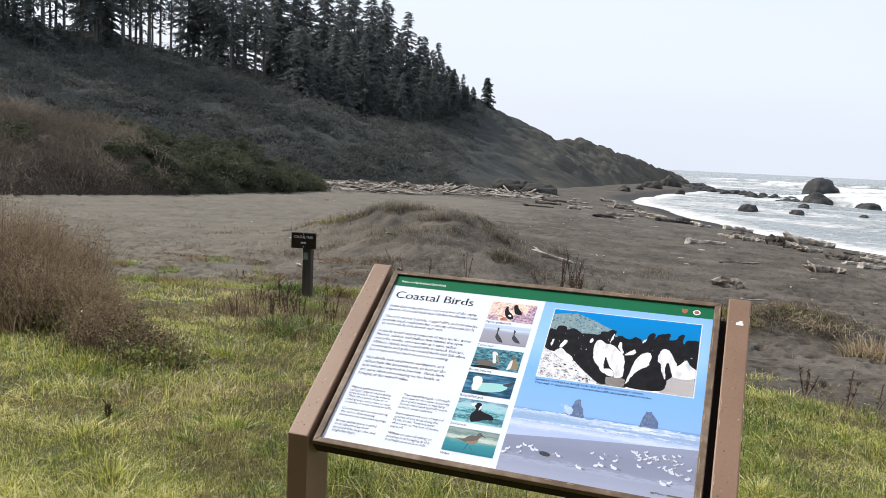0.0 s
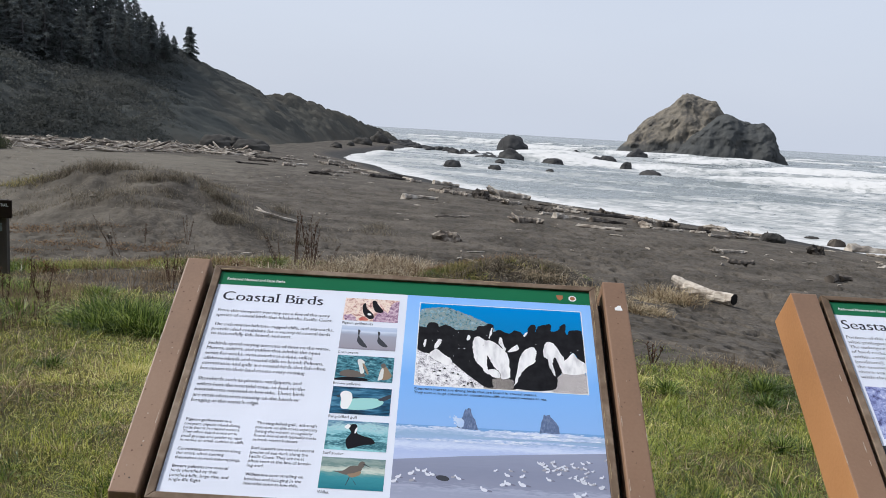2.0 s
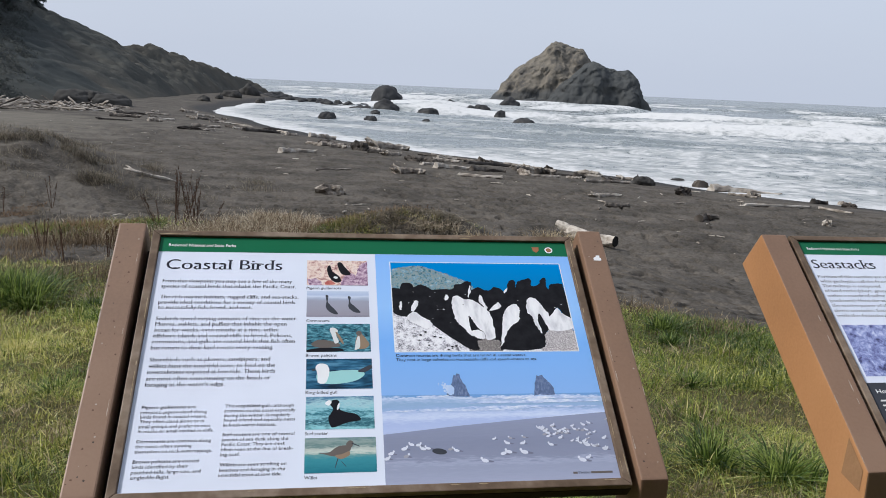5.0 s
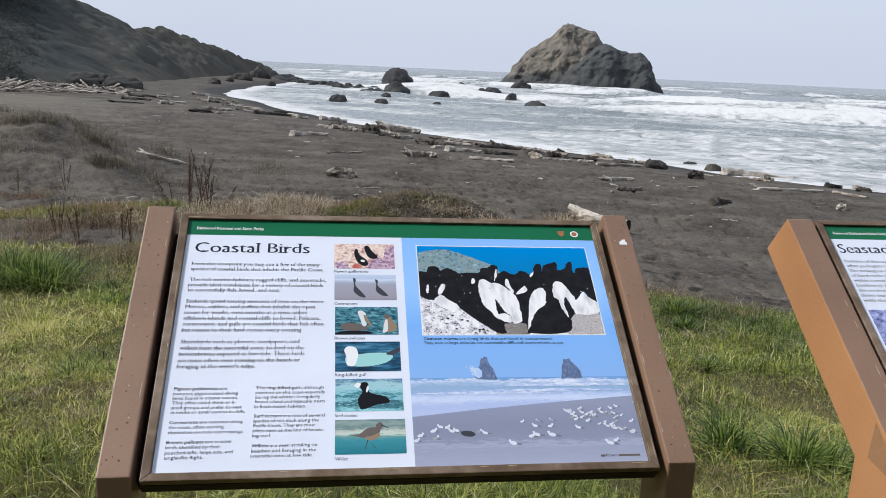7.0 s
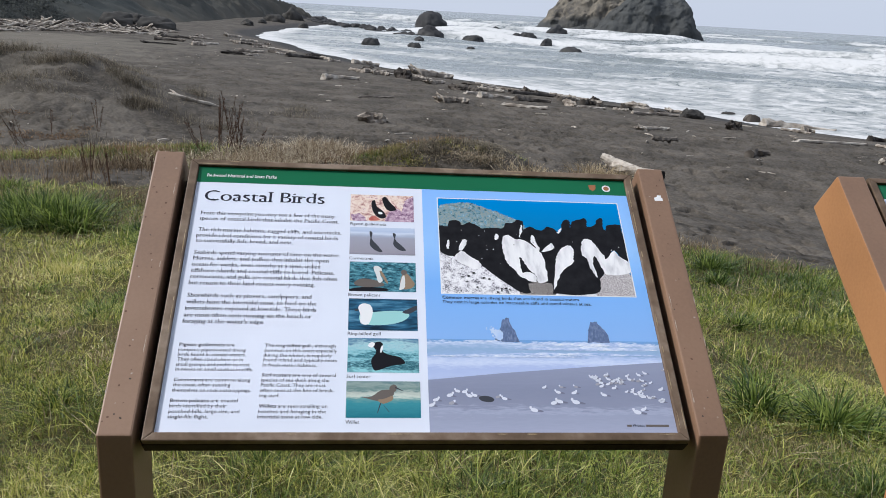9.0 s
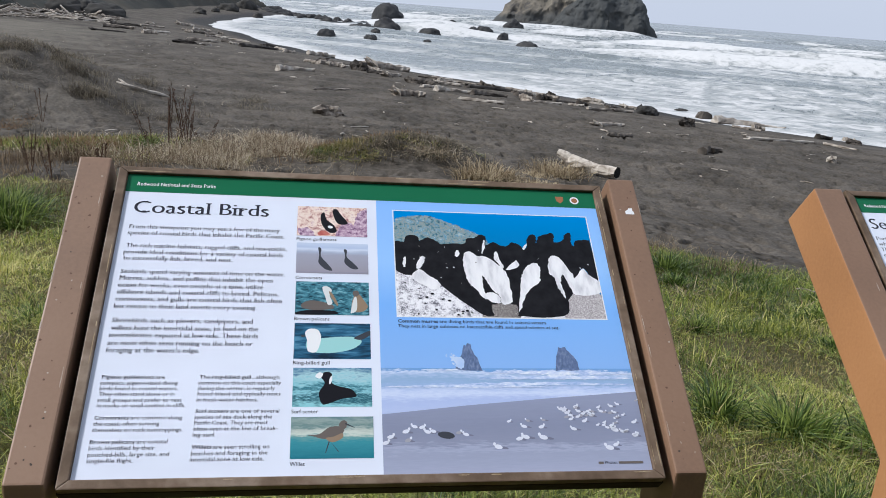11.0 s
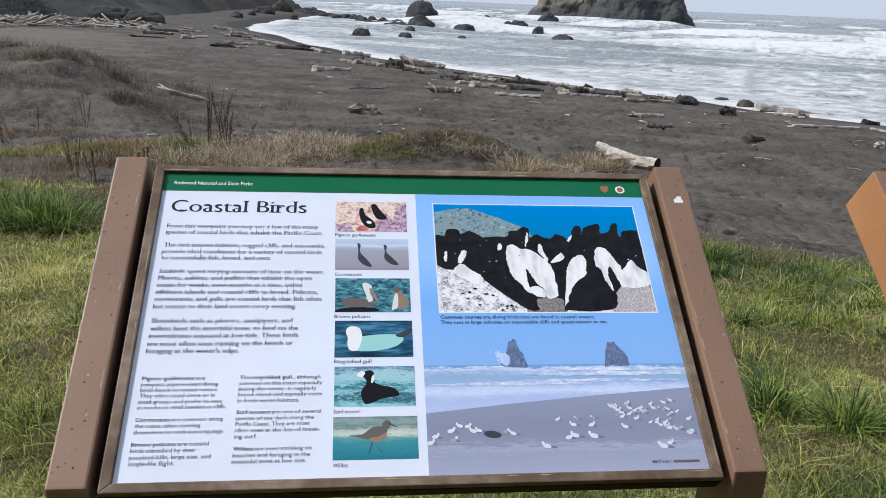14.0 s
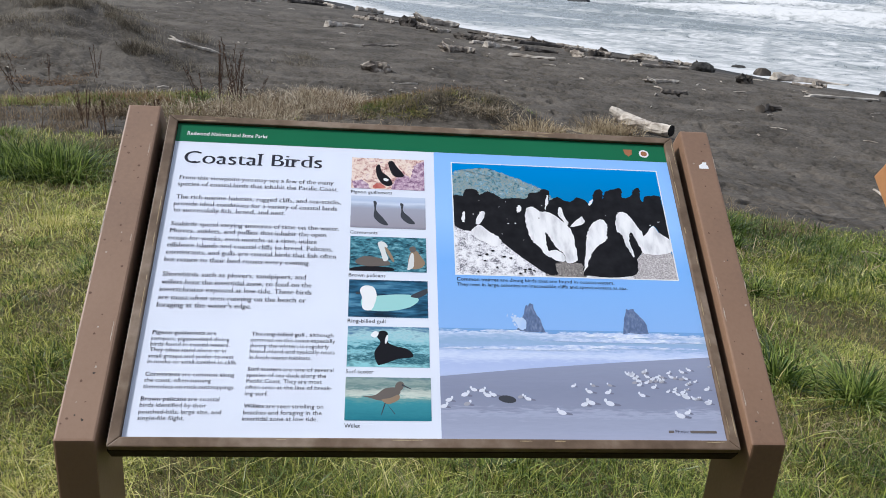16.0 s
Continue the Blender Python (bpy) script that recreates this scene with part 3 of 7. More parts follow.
tagged(new("water", mesh_from("water", np.stack([sx, sy, sz], 1), sf, water_material(), True, {"foam": foam})),
       "grey-green sea with rows of white breakers and foam", "sea", kind="structure")


def canopy(x, y, cell, seed):
    """Rounded bush tops, 0 to 1, one to a cell of a loose grid."""
    best = np.full(np.shape(x), 9.0)
    ix, iy = np.floor(x / cell).astype(np.int64), np.floor(y / cell).astype(np.int64)
    for di in (-1, 0, 1):
        for dj in (-1, 0, 1):
            cx, cy = ix + di, iy + dj
            px, py = (cx + lattice(cx, cy, seed)) * cell, (cy + lattice(cx, cy, seed + 1)) * cell
            best = np.minimum(best, np.hypot(x - px, y - py) / (cell * (0.55 + 0.5 * lattice(cx, cy, seed + 2))))
    return np.sqrt(np.clip(1 - best * best, 0, 1))


def loft(name, foot, crest_line, back, nu, nv, amp, mat, label, power=0.8, seed=1, attrs=None, cell=14.0, bush=0.0):
    """A hillside between a line along its foot and one along its crest, falling away again behind."""
    def resample(line, n):
        p = np.array(line, float)
        s = np.concatenate([[0], np.cumsum(np.linalg.norm(np.diff(p[:, :2], axis=0), axis=1))])
        q = np.linspace(0, s[-1], n)
        return np.stack([np.interp(q, s, p[:, i]) for i in range(3)], 1)
    f, c = resample(foot, nu), resample(crest_line, nu)
    t = np.concatenate([np.linspace(0, 1, nv), 1 + np.linspace(0.05, 1, nv // 3)])
    up = np.where(t <= 1, np.clip(t, 0, 1) ** power, 1 - (t - 1))
    plan = np.where(t <= 1, t, t)
    x = f[:, None, 0] + (c - f)[:, None, 0] * plan
    y = f[:, None, 1] + (c - f)[:, None, 1] * plan
    z = f[:, None, 2] + (c - f)[:, None, 2] * up
    z = z - np.where(t > 1, (t - 1) * back, 0)
    rough = (fbm(x / cell, y / cell, seed, 5) - 0.5) * 2 * amp + (fbm(x / cell * 4.3, y / cell * 4.3, seed + 5, 3) - 0.5) * amp * 0.7
    z = z + rough * np.clip(t * 4, 0, 1) * (0.35 + 0.65 * np.clip(np.abs(1 - t) * 4, 0, 1))
    if bush:
        z = z + np.clip(t * 6, 0, 1) * bush * (canopy(x, y, 3.4, seed + 2) + 0.6 * canopy(x, y, 1.7, seed + 9) - 0.6)
    i = np.arange(nu * len(t)).reshape(nu, len(t))
    q = np.stack([i[:-1, :-1], i[:-1, 1:], i[1:, 1:], i[1:, :-1]], -1).reshape(-1, 4)
    v = np.stack([x, y, z], -1).reshape(-1, 3)
    at = {k: fn(v[:, 0], v[:, 1], v[:, 2]) for k, fn in (attrs or {}).items()}
    ob = tagged(new(name, mesh_from(name, v, q, mat, True, at)), label, "hillside", kind="structure")
    return ob, v.reshape(nu, len(t), 3)


def over(surface, n, vmax=1.0, seed=0):
    """Random places on a lofted surface."""
    nu, nt, _ = surface.shape
    r = np.random.default_rng(seed)
    k = int((nt - nt // 4) * vmax)
    u, v = r.uniform(0, nu - 1.001, n), r.uniform(0, k - 1.001, n)
    iu, iv = u.astype(int), v.astype(int)
    fu, fv = (u - iu)[:, None], (v - iv)[:, None]
    s = surface
    return (s[iu, iv] * (1 - fu) + s[iu + 1, iv] * fu) * (1 - fv) + (s[iu, iv + 1] * (1 - fu) + s[iu + 1, iv + 1] * fu) * fv


# (bearing, metres off, height) along the headland's foot and crest
FOOT = [polar(*q) for q in [(-95, 70, -1), (-75, 66, -1.5), (-60, 72, -1.8), (-45, 80, -1.9), (-36, 88, -2.0), (-29, 94, -2.1), (-22, 98, -2.3), (-15.7, 104, -2.5), (-11.8, 128, -3.0), (-8, 175, -3.6), (-5, 228, -3.9), (-3.0, 258, -4.2)]]
CREST = [polar(*q) for q in [(-95, 120, 30), (-75, 128, 24), (-60, 132, 19), (-49, 136, 17.6), (-42.5, 140, 17.3), (-35.4, 146, 14.9), (-27.9, 152, 13.8), (-24, 156, 13.2), (-20, 160, 13.0), (-18, 164, 13.0), (-16.8, 166, 11.4), (-14.8, 175, 8.9), (-12.6, 186, 6.1), (-10.9, 196, 7.3), (-8.5, 212, 5.1), (-6.2, 232, 2.1), (-4.3, 250, -0.3), (-3.2, 262, -3.6)]]


def bare(x, y, z):
    az = np.degrees(np.arctan2(x, y))
    return smooth01(az + 4 * fbm(x * 0.05, y * 0.05, 3, 3), -17.5, -8) * (0.15 + 0.75 * fbm(x * 0.07, z * 0.12, 14, 4))


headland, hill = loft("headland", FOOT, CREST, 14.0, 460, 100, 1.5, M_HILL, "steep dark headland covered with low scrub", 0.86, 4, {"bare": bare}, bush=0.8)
p = over(hill, 7600, 1.0, 3)
az = np.degrees(np.arctan2(p[:, 0], p[:, 1]))
keep = rng.random(len(p)) < (1 - smooth01(az, -20, -13)) * (0.55 + fbm(p[:, 0] * 0.06, p[:, 1] * 0.06, 5, 3)) * (az > -62)
p = p[keep]
low_ = smooth01(az[keep], -22, -16)
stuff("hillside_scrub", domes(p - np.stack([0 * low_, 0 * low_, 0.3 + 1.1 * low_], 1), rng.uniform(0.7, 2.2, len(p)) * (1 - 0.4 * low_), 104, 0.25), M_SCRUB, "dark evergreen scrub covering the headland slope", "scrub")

BANK_FOOT = [polar(*q) for q in [(-80, 40, -1.4), (-62, 43, -1.45), (-49, 47, -1.5), (-44, 49, -1.5), (-39, 52, -1.55), (-35, 56, -1.6), (-32, 60, -1.7), (-29, 66, -1.9)]]
BANK_TOP = [polar(*q) for q in [(-80, 60, 6.0), (-62, 62, 4.6), (-49, 62, 3.0), (-44, 64, 2.5), (-41.5, 66, 2.1), (-39, 67, 0.7), (-35.4, 69, 0.9), (-32.7, 71, -0.5), (-29, 72, -1.9)]]
bank, bank_s = loft("bank", BANK_FOOT, BANK_TOP, 6.0, 160, 50, 0.7, M_BANK, "low bank under brown and green thickets", 0.7, 9, {"green": lambda x, y, z: smooth01(np.degrees(np.arctan2(x, y)), -40, -36)}, 6.0, 0.9)
p = over(bank_s, 90000, 1.0, 8)
p = p + np.stack([rng.normal(0, 0.2, len(p)), rng.normal(0, 0.2, len(p)), np.abs(rng.normal(0, 0.4, len(p)))], 1)
az = np.degrees(np.arctan2(p[:, 0], p[:, 1])) + 5 * (fbm(p[:, 0] * 0.12, p[:, 1] * 0.12, 2, 3) - 0.5) * 2
green = (az > -38.5) | (fbm(p[:, 0] * 0.2, p[:, 1] * 0.2, 12, 2) > 0.66)
way = rng.normal(0, 0.8, (len(p), 3)) + [0, 0, 0.9]
twig = p[~green] - [0, 0, 0.25]
stuff("brown_thicket", sprays(twig, way[~green], rng.uniform(0.3, 0.75, len(twig)), 0.04), M_BRUSH, "leafless brown willow thicket behind the beach", "thicket")
bush = p[green][::85]
stuff("green_thicket", domes(bush - [0, 0, 0.25], rng.uniform(0.4, 1.1, len(bush)), 190, 0.13), M_GREENBRUSH, "dark green shrub thicket sloping to the beach", "thicket")

# an unseen dark slope, added behind the viewpoint to keep light off from that side
BACK_FOOT = [(30, -5, 0), (16, -6.5, 0), (0, -7, 0), (-16, -6.5, 0), (-36, -5, -0.5), (-62, 0, -1)]
BACK_TOP = [(44, -20, 26), (22, -22, 32), (0, -22, 33), (-24, -22, 32), (-60, -20, 28), (-98, -8, 22)]
loft("light_block_slope", BACK_FOOT, BACK_TOP, 4.0, 60, 24, 2.0, M_DARKSLOPE, "unseen dark slope added to block light behind the viewpoint", 0.6, 15)
BODY_LINES = [
    ('From this viewpoint you may see a few of the many', -0.4336, -0.1704, 0.1730),
    ('species of coastal birds that inhabit the Pacific Coast.', -0.4346, -0.1620, 0.1593),
    ('The rich marine habitats, rugged cliffs, and sea-stacks,', -0.4337, -0.1561, 0.1320),
    ('provide ideal conditions for a variety of coastal birds', -0.4355, -0.1623, 0.1182),
    ('to successfully fish, breed, and nest.', -0.4346, -0.2499, 0.1054),
    ('Seabirds spend varying amounts of time on the water.', -0.4345, -0.1569, 0.0776),
    ('Murres, auklets, and puffins that inhabit the open', -0.4344, -0.1782, 0.0642),
    ('ocean for weeks, even months at a time, utilize', -0.4350, -0.1935, 0.0500),
    ('offshore islands and coastal cliffs to breed. Pelicans,', -0.4349, -0.1666, 0.0362),
    ('cormorants, and gulls are coastal birds that fish often', -0.4347, -0.1604, 0.0226),
    ('but return to their land roosts every evening.', -0.4353, -0.2024, 0.0083),
    ('Shorebirds such as plovers, sandpipers, and', -0.4340, -0.2073, -0.0188),
    ('willets hunt the intertidal zone, to feed on the', -0.4336, -0.1973, -0.0332),
    ('invertebrates exposed at low tide. These birds', -0.4343, -0.1966, -0.0466),
    ('are most often seen running on the beach or', -0.4347, -0.2047, -0.0611),
    ("foraging at the water's edge.", -0.4354, -0.2898, -0.0743),
]
NOTES_A = [
    ('*Pigeon guillemots* are', -0.4339, -0.3379, -0.1219),
    ('compact, pigeon-sized diving', -0.4348, -0.3171, -0.1322),
    ('birds found in coastal waters.', -0.4342, -0.3161, -0.1417),
    ('They often stand alone or in', -0.4336, -0.3202, -0.1511),
    ('small groups and prefer to nest', -0.4345, -0.3081, -0.1613),
    ('in nooks or small cavities in cliffs.', -0.4339, -0.3013, -0.1705),
    ('*Cormorants* are common along', -0.4340, -0.3042, -0.1907),
    ('the coast, often sunning', -0.4341, -0.3372, -0.2004),
    ('themselves on rock outcroppings.', -0.4341, -0.3013, -0.2105),
    ('*Brown pelicans* are coastal', -0.4343, -0.3215, -0.2296),
    ('birds identified by their', -0.4343, -0.3392, -0.2394),
    ('pouched-bills, large size, and', -0.4343, -0.3169, -0.2496),
    ('single-file flight.', -0.4343, -0.3681, -0.2592),
]
NOTES_B = [
    ('The *ring-billed gull*, although', -0.2848, -0.1582, -0.1217),
    ('common on this coast especially', -0.2855, -0.1551, -0.1318),
    ('during the winter, is regularly', -0.2855, -0.1644, -0.1415),
    ('found inland and typically nests', -0.2854, -0.1552, -0.1510),
    ('in fresh water habitats.', -0.2853, -0.1903, -0.1612),
    ('*Surf scoters* are one of several', -0.2851, -0.1558, -0.1804),
    ('species of sea duck along the', -0.2859, -0.1665, -0.1903),
    ('Pacific Coast. They are most', -0.2850, -0.1729, -0.1999),
    ('often seen at the line of break-', -0.2857, -0.1571, -0.2098),
    ('ing surf.', -0.2856, -0.2515, -0.2198),
    ('*Willets* are seen strolling on', -0.2853, -0.1684, -0.2393),
    ('beaches and foraging in the', -0.2851, -0.1704, -0.2494),
    ('intertidal zone at low tide.', -0.2858, -0.1758, -0.2590),
]
CAPTIONS = [
    ('Pigeon guillemots', -0.1393, -0.0669, 0.1565),
    ('Cormorants', -0.1386, -0.0917, 0.0724),
    ('Brown pelicans', -0.1379, -0.0775, -0.0114),
    ('Ring-billed gull', -0.1370, -0.0768, -0.0953),
    ('Surf scoter', -0.1368, -0.0943, -0.1820),
    ('Willet', -0.1364, -0.1130, -0.2684),
    ('*Common murres* are diving birds that are found in coastal waters.', 0.0412, 0.3118, -0.0134),
    ('They nest in large colonies on inaccessible cliffs and spend winters at sea.', 0.0409, 0.3331, -0.0233),
]

# ---- the exhibit panels ----
TILT = radians(38.5)
PANEL = Matrix.Translation((0, 0, 1.0)) @ Matrix.Rotation(TILT, 4, "X")   # local x across, y up the slope, z off the face


def layer(points, w, m=PANEL):
    """A flat printed shape; w orders the layers above the panel face."""
    w = w * 0.25 if w < 0.01 else w
    bm = bmesh.new()
    bm.faces.new([bm.verts.new((x, y, w)) for x, y in points])
    bmesh.ops.triangulate(bm, faces=bm.faces[:])
    bmesh.ops.recalc_face_normals(bm, faces=bm.faces[:])
    for f in bm.faces:
        if f.normal.z < 0:
            f.normal_flip()
    bm.transform(m)
    return bm


def rect(x0, x1, y1, y0):
    return [(x0, y0), (x1, y0), (x1, y1), (x0, y1)]


def text_bm(segments, x0, x1, y, size, w, m=PANEL, squeeze=True, bold=0.0, serif=0.0, fine=2):
    """One printed line, made as wide as it should be. segments: (words, heavy) pairs.
    serif: thins the strokes, thickens the upright ones again and adds slabs at the ends of the stems."""
    made, total = [], 0.0
    w = w * 0.25
    for words, heavy in segments:
        cu = bpy.data.curves.new("line", "FONT")
        cu.body, cu.size, cu.resolution_u = words, size, fine
        cu.offset = (0.010 * size if heavy else 0.0) + bold - serif * size
        ob = new("line", cu)
        bpy.context.view_layer.update()
        me = bpy.data.meshes.new_from_object(ob.evaluated_get(bpy.context.evaluated_depsgraph_get()))
        co = [v.co.x for v in me.vertices]
        lo, hi = (min(co), max(co)) if co else (0, 0)
        made.append((me, total - lo))
        total += hi - lo + size * 0.27
        bpy.data.objects.remove(ob), bpy.data.curves.remove(cu)
    total -= size * 0.27
    k = (x1 - x0) / total if squeeze else 1.0
    bm = bmesh.new()
    for me, dx in made:
        slabs = stem_ends(me, size) if serif else []
        me.transform(Matrix.Translation((x0, y - size * 0.26, w)) @ Matrix.Diagonal((k, 1, 1, 1)) @ Matrix.Translation((dx, 0, 0)))
        bm.from_mesh(me)
        if serif:
            for side in (-1, 1):
                twin = me.copy()
                twin.transform(Matrix.Translation((side * serif * size * 1.5 * k, 0, 0.00002 * (side + 2))))
                bm.from_mesh(twin)
                bpy.data.meshes.remove(twin)
            for sx0, sx1, sy, up in slabs:
                if size < 0.03 and up < 0 and sy < 0.55 * size:
                    continue
                # a bracketed slab, widest at its very end
                a, b, g = x0 + (sx0 + dx) * k, x0 + (sx1 + dx) * k, (0.085 if size > 0.03 else 0.05) * size * k
                yy = y - size * 0.26 + sy - 0.012 * size * up
                ring = [(a - g, yy), (b + g, yy), (b + g, yy + 0.030 * size * up), (b + 0.35 * g, yy + 0.065 * size * up), (a - 0.35 * g, yy + 0.065 * size * up), (a - g, yy + 0.030 * size * up)]
                bm.faces.new([bm.verts.new((px, py, w + 0.00007)) for px, py in (ring if up > 0 else ring[::-1])])
        bpy.data.meshes.remove(me)
    bm.transform(m)
    return bm


def stem_ends(me, size):
    """The flat ends of the letters' upright strokes: left, right, height, and which way the stroke runs from there."""
    count = {}
    for f in me.polygons:
        for e in f.edge_keys:
            count.setdefault(e, []).append(f)
    ends = []
    for (i, j), faces in count.items():
        a, b = me.vertices[i].co, me.vertices[j].co
        if len(faces) == 1 and abs(a.y - b.y) < 0.003 * size and 0.018 * size < abs(a.x - b.x) < 0.078 * size:
            ends.append((min(a.x, b.x), max(a.x, b.x), a.y, 1 if faces[0].center.y > a.y else -1))
    return ends


def ragged(points, amount, seed, steps=4):
    """The outline with each side broken into short uneven pieces."""
    q = random.Random(seed)
    out = []
    for a, b in zip(points, points[1:] + points[:1]):
        for i in range(steps):
            t = i / steps
            out.append((a[0] + (b[0] - a[0]) * t + q.uniform(-amount, amount), a[1] + (b[1] - a[1]) * t + q.uniform(-amount, amount)))
    return out


def segments_of(s):
    return [(t.strip(), i % 2 == 1) for i, t in enumerate(s.split("*")) if t.strip() and t.strip() != ","]


def side_post(sign, x0, x1, label, mat):
    """A painted post whose upper end leans back along the panel's edge."""
    def yz(v, w):
        q = PANEL @ Vector((0, v, w))
        return q.y, q.z
    top_f, top_b, bend_f = yz(0.322, 0.012), yz(0.322, -0.104), yz(-0.297, 0.012)
    low = ground_at(x0 + sign.location.x, -0.2) - 0.25
    yb = bend_f[0] + 0.115
    # where the arm's underside meets the back of the leg
    k = (yb - top_b[0]) / -math.cos(TILT)
    bend_b = (yb, top_b[1] - k * math.sin(TILT))
    prof = [top_f, bend_f, (bend_f[0], low), (yb, low), bend_b, top_b]
    turn = Matrix(((0, 0, 1, 0), (1, 0, 0, 0), (0, 1, 0, 0), (0, 0, 0, 1)))
    return part("post", bm_prism(prof, x1 - x0, Matrix.Translation((x0, 0, 0)) @ turn, 0.0035), mat, sign, label)


def rail(sign, a, b, inner_a, inner_b, face, lo=-0.036, hi=0.006):
    """One mitred length of the panel's frame."""
    return part("frame_rail", bm_prism([a, b, inner_b, inner_a], hi - lo, face @ Matrix.Translation((0, 0, lo)), 0.002), M_FRAME, sign, "worn brown metal edge")


def sign_body(x, label, inner, face=PANEL):
    """Posts, frame and bare board. inner: where the posts' inner sides stand; face: the board's own place between them."""
    sign = thing("exhibit_sign", (x, 0, 0), label, "sign", "exhibit signs")
    side_post(sign, -0.541, inner[0], "brown painted post, orange on its outer side", M_ORANGESIDE)
    side_post(sign, inner[1], 0.541, "brown painted post with paint chips", M_PAINT)
    o = [(-0.4695, 0.308), (0.4695, 0.308), (0.4695, -0.303), (-0.4695, -0.303)]
    n = [(-0.4525, 0.294), (0.4525, 0.294), (0.4525, -0.288), (-0.4525, -0.288)]
    for i in range(4):
        j = (i + 1) % 4
        rail(sign, o[i], o[j], n[i], n[j], face)
        # a dark strip under each length
        part("lower_strip", bm_prism([tuple(1.004 * c for c in o[i]), tuple(1.004 * c for c in o[j]), n[j], n[i]], 0.027, face @ Matrix.Translation((0, 0, -0.0375)), 0.001), M_SIGNBROWN, sign, "dark brown strip below the frame edge")
    part("panel_board", bm_box((-0.452, -0.2875, -0.006), (0.452, 0.2935, 0.0), 0, face), INK_PAPER, sign, "glossy white printed panel board")
    # brackets that tie the frame to the posts, under the panel
    for s in (-1, 1):
        edge = abs(inner[(s + 1) // 2]) + 0.0002
        part("mounting_channel", bm_box((min(s * 0.455, s * edge), -0.285, -0.075), (max(s * 0.455, s * edge), 0.285, -0.037), 0.002, face), M_SIGNBROWN, sign, "dark metal mounting channel")
    part("header_band", layer(rect(-0.452, 0.452, 0.2935, 0.2525), 0.0006, face), INK_GREEN, sign, "dark green printed band")
    part("lettering", text_bm([("Redwood National and State Parks", True)], -0.4332, -0.2929, 0.2704, 0.0115, 0.0012, face), INK_WHITE, sign, "small white heading letters")
    return sign


birds = sign_body(0.0, "brown sign with a tilted panel titled Coastal Birds", (-0.4835, 0.4855))
part("title", text_bm([("Coastal Birds", False)], -0.4305, -0.1931, 0.2150, 0.0385, 0.0012, serif=0.017, fine=6), INK_TEXT, birds, "large dark title letters")
for words, x0, x1, v in BODY_LINES:
    part("text_line", text_bm([(words, False)], x0, x1, v, 0.0126, 0.0012, serif=0.013), INK_TEXT, birds)
for words, x0, x1, v in NOTES_A + NOTES_B + CAPTIONS:
    part("text_line", text_bm(segments_of(words), x0, x1, v, 0.0094, 0.0026 if x0 > 0.02 else 0.0012, bold=0.0), INK_TEXT, birds)


# --- the pictures on the panel
def gradient(name, stops, axis, lo, hi, noise_amount=0.1, noise_scale=30.0, stretch=(1, 1, 1), rough=0.3, fine=None):
    """Print whose colour runs up the panel. Object z is linear in the slope's height."""
    m = bpy.data.materials.new("ink_" + name)
    m.use_nodes = True
    n, l = m.node_tree.nodes, m.node_tree.links
    b = n["Principled BSDF"]
    b.inputs["Roughness"].default_value, b.inputs["Specular IOR Level"].default_value = rough, 0.1
    tc = n.new("ShaderNodeTexCoord")
    sp = n.new("ShaderNodeSeparateXYZ")
    l.new(tc.outputs["Object"], sp.inputs[0])
    mr = n.new("ShaderNodeMapRange")
    z = [1.0 + v * math.sin(TILT) for v in (lo, hi)]
    mr.inputs["From Min"].default_value, mr.inputs["From Max"].default_value = z
    l.new(sp.outputs[axis], mr.inputs["Value"])
    mp = n.new("ShaderNodeMapping")
    mp.inputs["Scale"].default_value = stretch
    l.new(tc.outputs["Object"], mp.inputs[0])
    no = n.new("ShaderNodeTexNoise")
    no.inputs["Scale"].default_value, no.inputs["Detail"].default_value = noise_scale, 6
    l.new(mp.outputs[0], no.inputs["Vector"])
    ma = n.new("ShaderNodeMath")
    ma.operation = "MULTIPLY_ADD"
    ma.inputs[1].default_value, ma.inputs[2].default_value = noise_amount * 2, -noise_amount
    l.new(no.outputs["Fac"], ma.inputs[0])
    ad = n.new("ShaderNodeMath")
    l.new(mr.outputs[0], ad.inputs[0]), l.new(ma.outputs[0], ad.inputs[1])
    if fine:
        n2 = n.new("ShaderNodeTexNoise")
        n2.inputs["Scale"].default_value, n2.inputs["Detail"].default_value = fine[0], 4
        l.new(mp.outputs[0], n2.inputs["Vector"])
        m2, a2 = n.new("ShaderNodeMath"), n.new("ShaderNodeMath")
        m2.operation = "MULTIPLY_ADD"
        m2.inputs[1].default_value, m2.inputs[2].default_value = fine[1] * 2, -fine[1]
        l.new(n2.outputs["Fac"], m2.inputs[0])
        l.new(ad.outputs[0], a2.inputs[0]), l.new(m2.outputs[0], a2.inputs[1])
        ad = a2
    ramp = n.new("ShaderNodeValToRGB")
    el = ramp.color_ramp.elements
    for i, (p, c) in enumerate(stops):
        if i > 1:
            el.new(p)
        el[i].position, el[i].color = p, (*c, 1)
    l.new(ad.outputs[0], ramp.inputs[0])
    l.new(ramp.outputs[0], b.inputs["Base Color"])
    return m


def place_in(box, pts):
    """Points given as fractions of a picture, from its lower left corner."""
    x0, x1, y1, y0 = box
    return [(x0 + (x1 - x0) * u, y0 + (y1 - y0) * v) for u, v in pts]


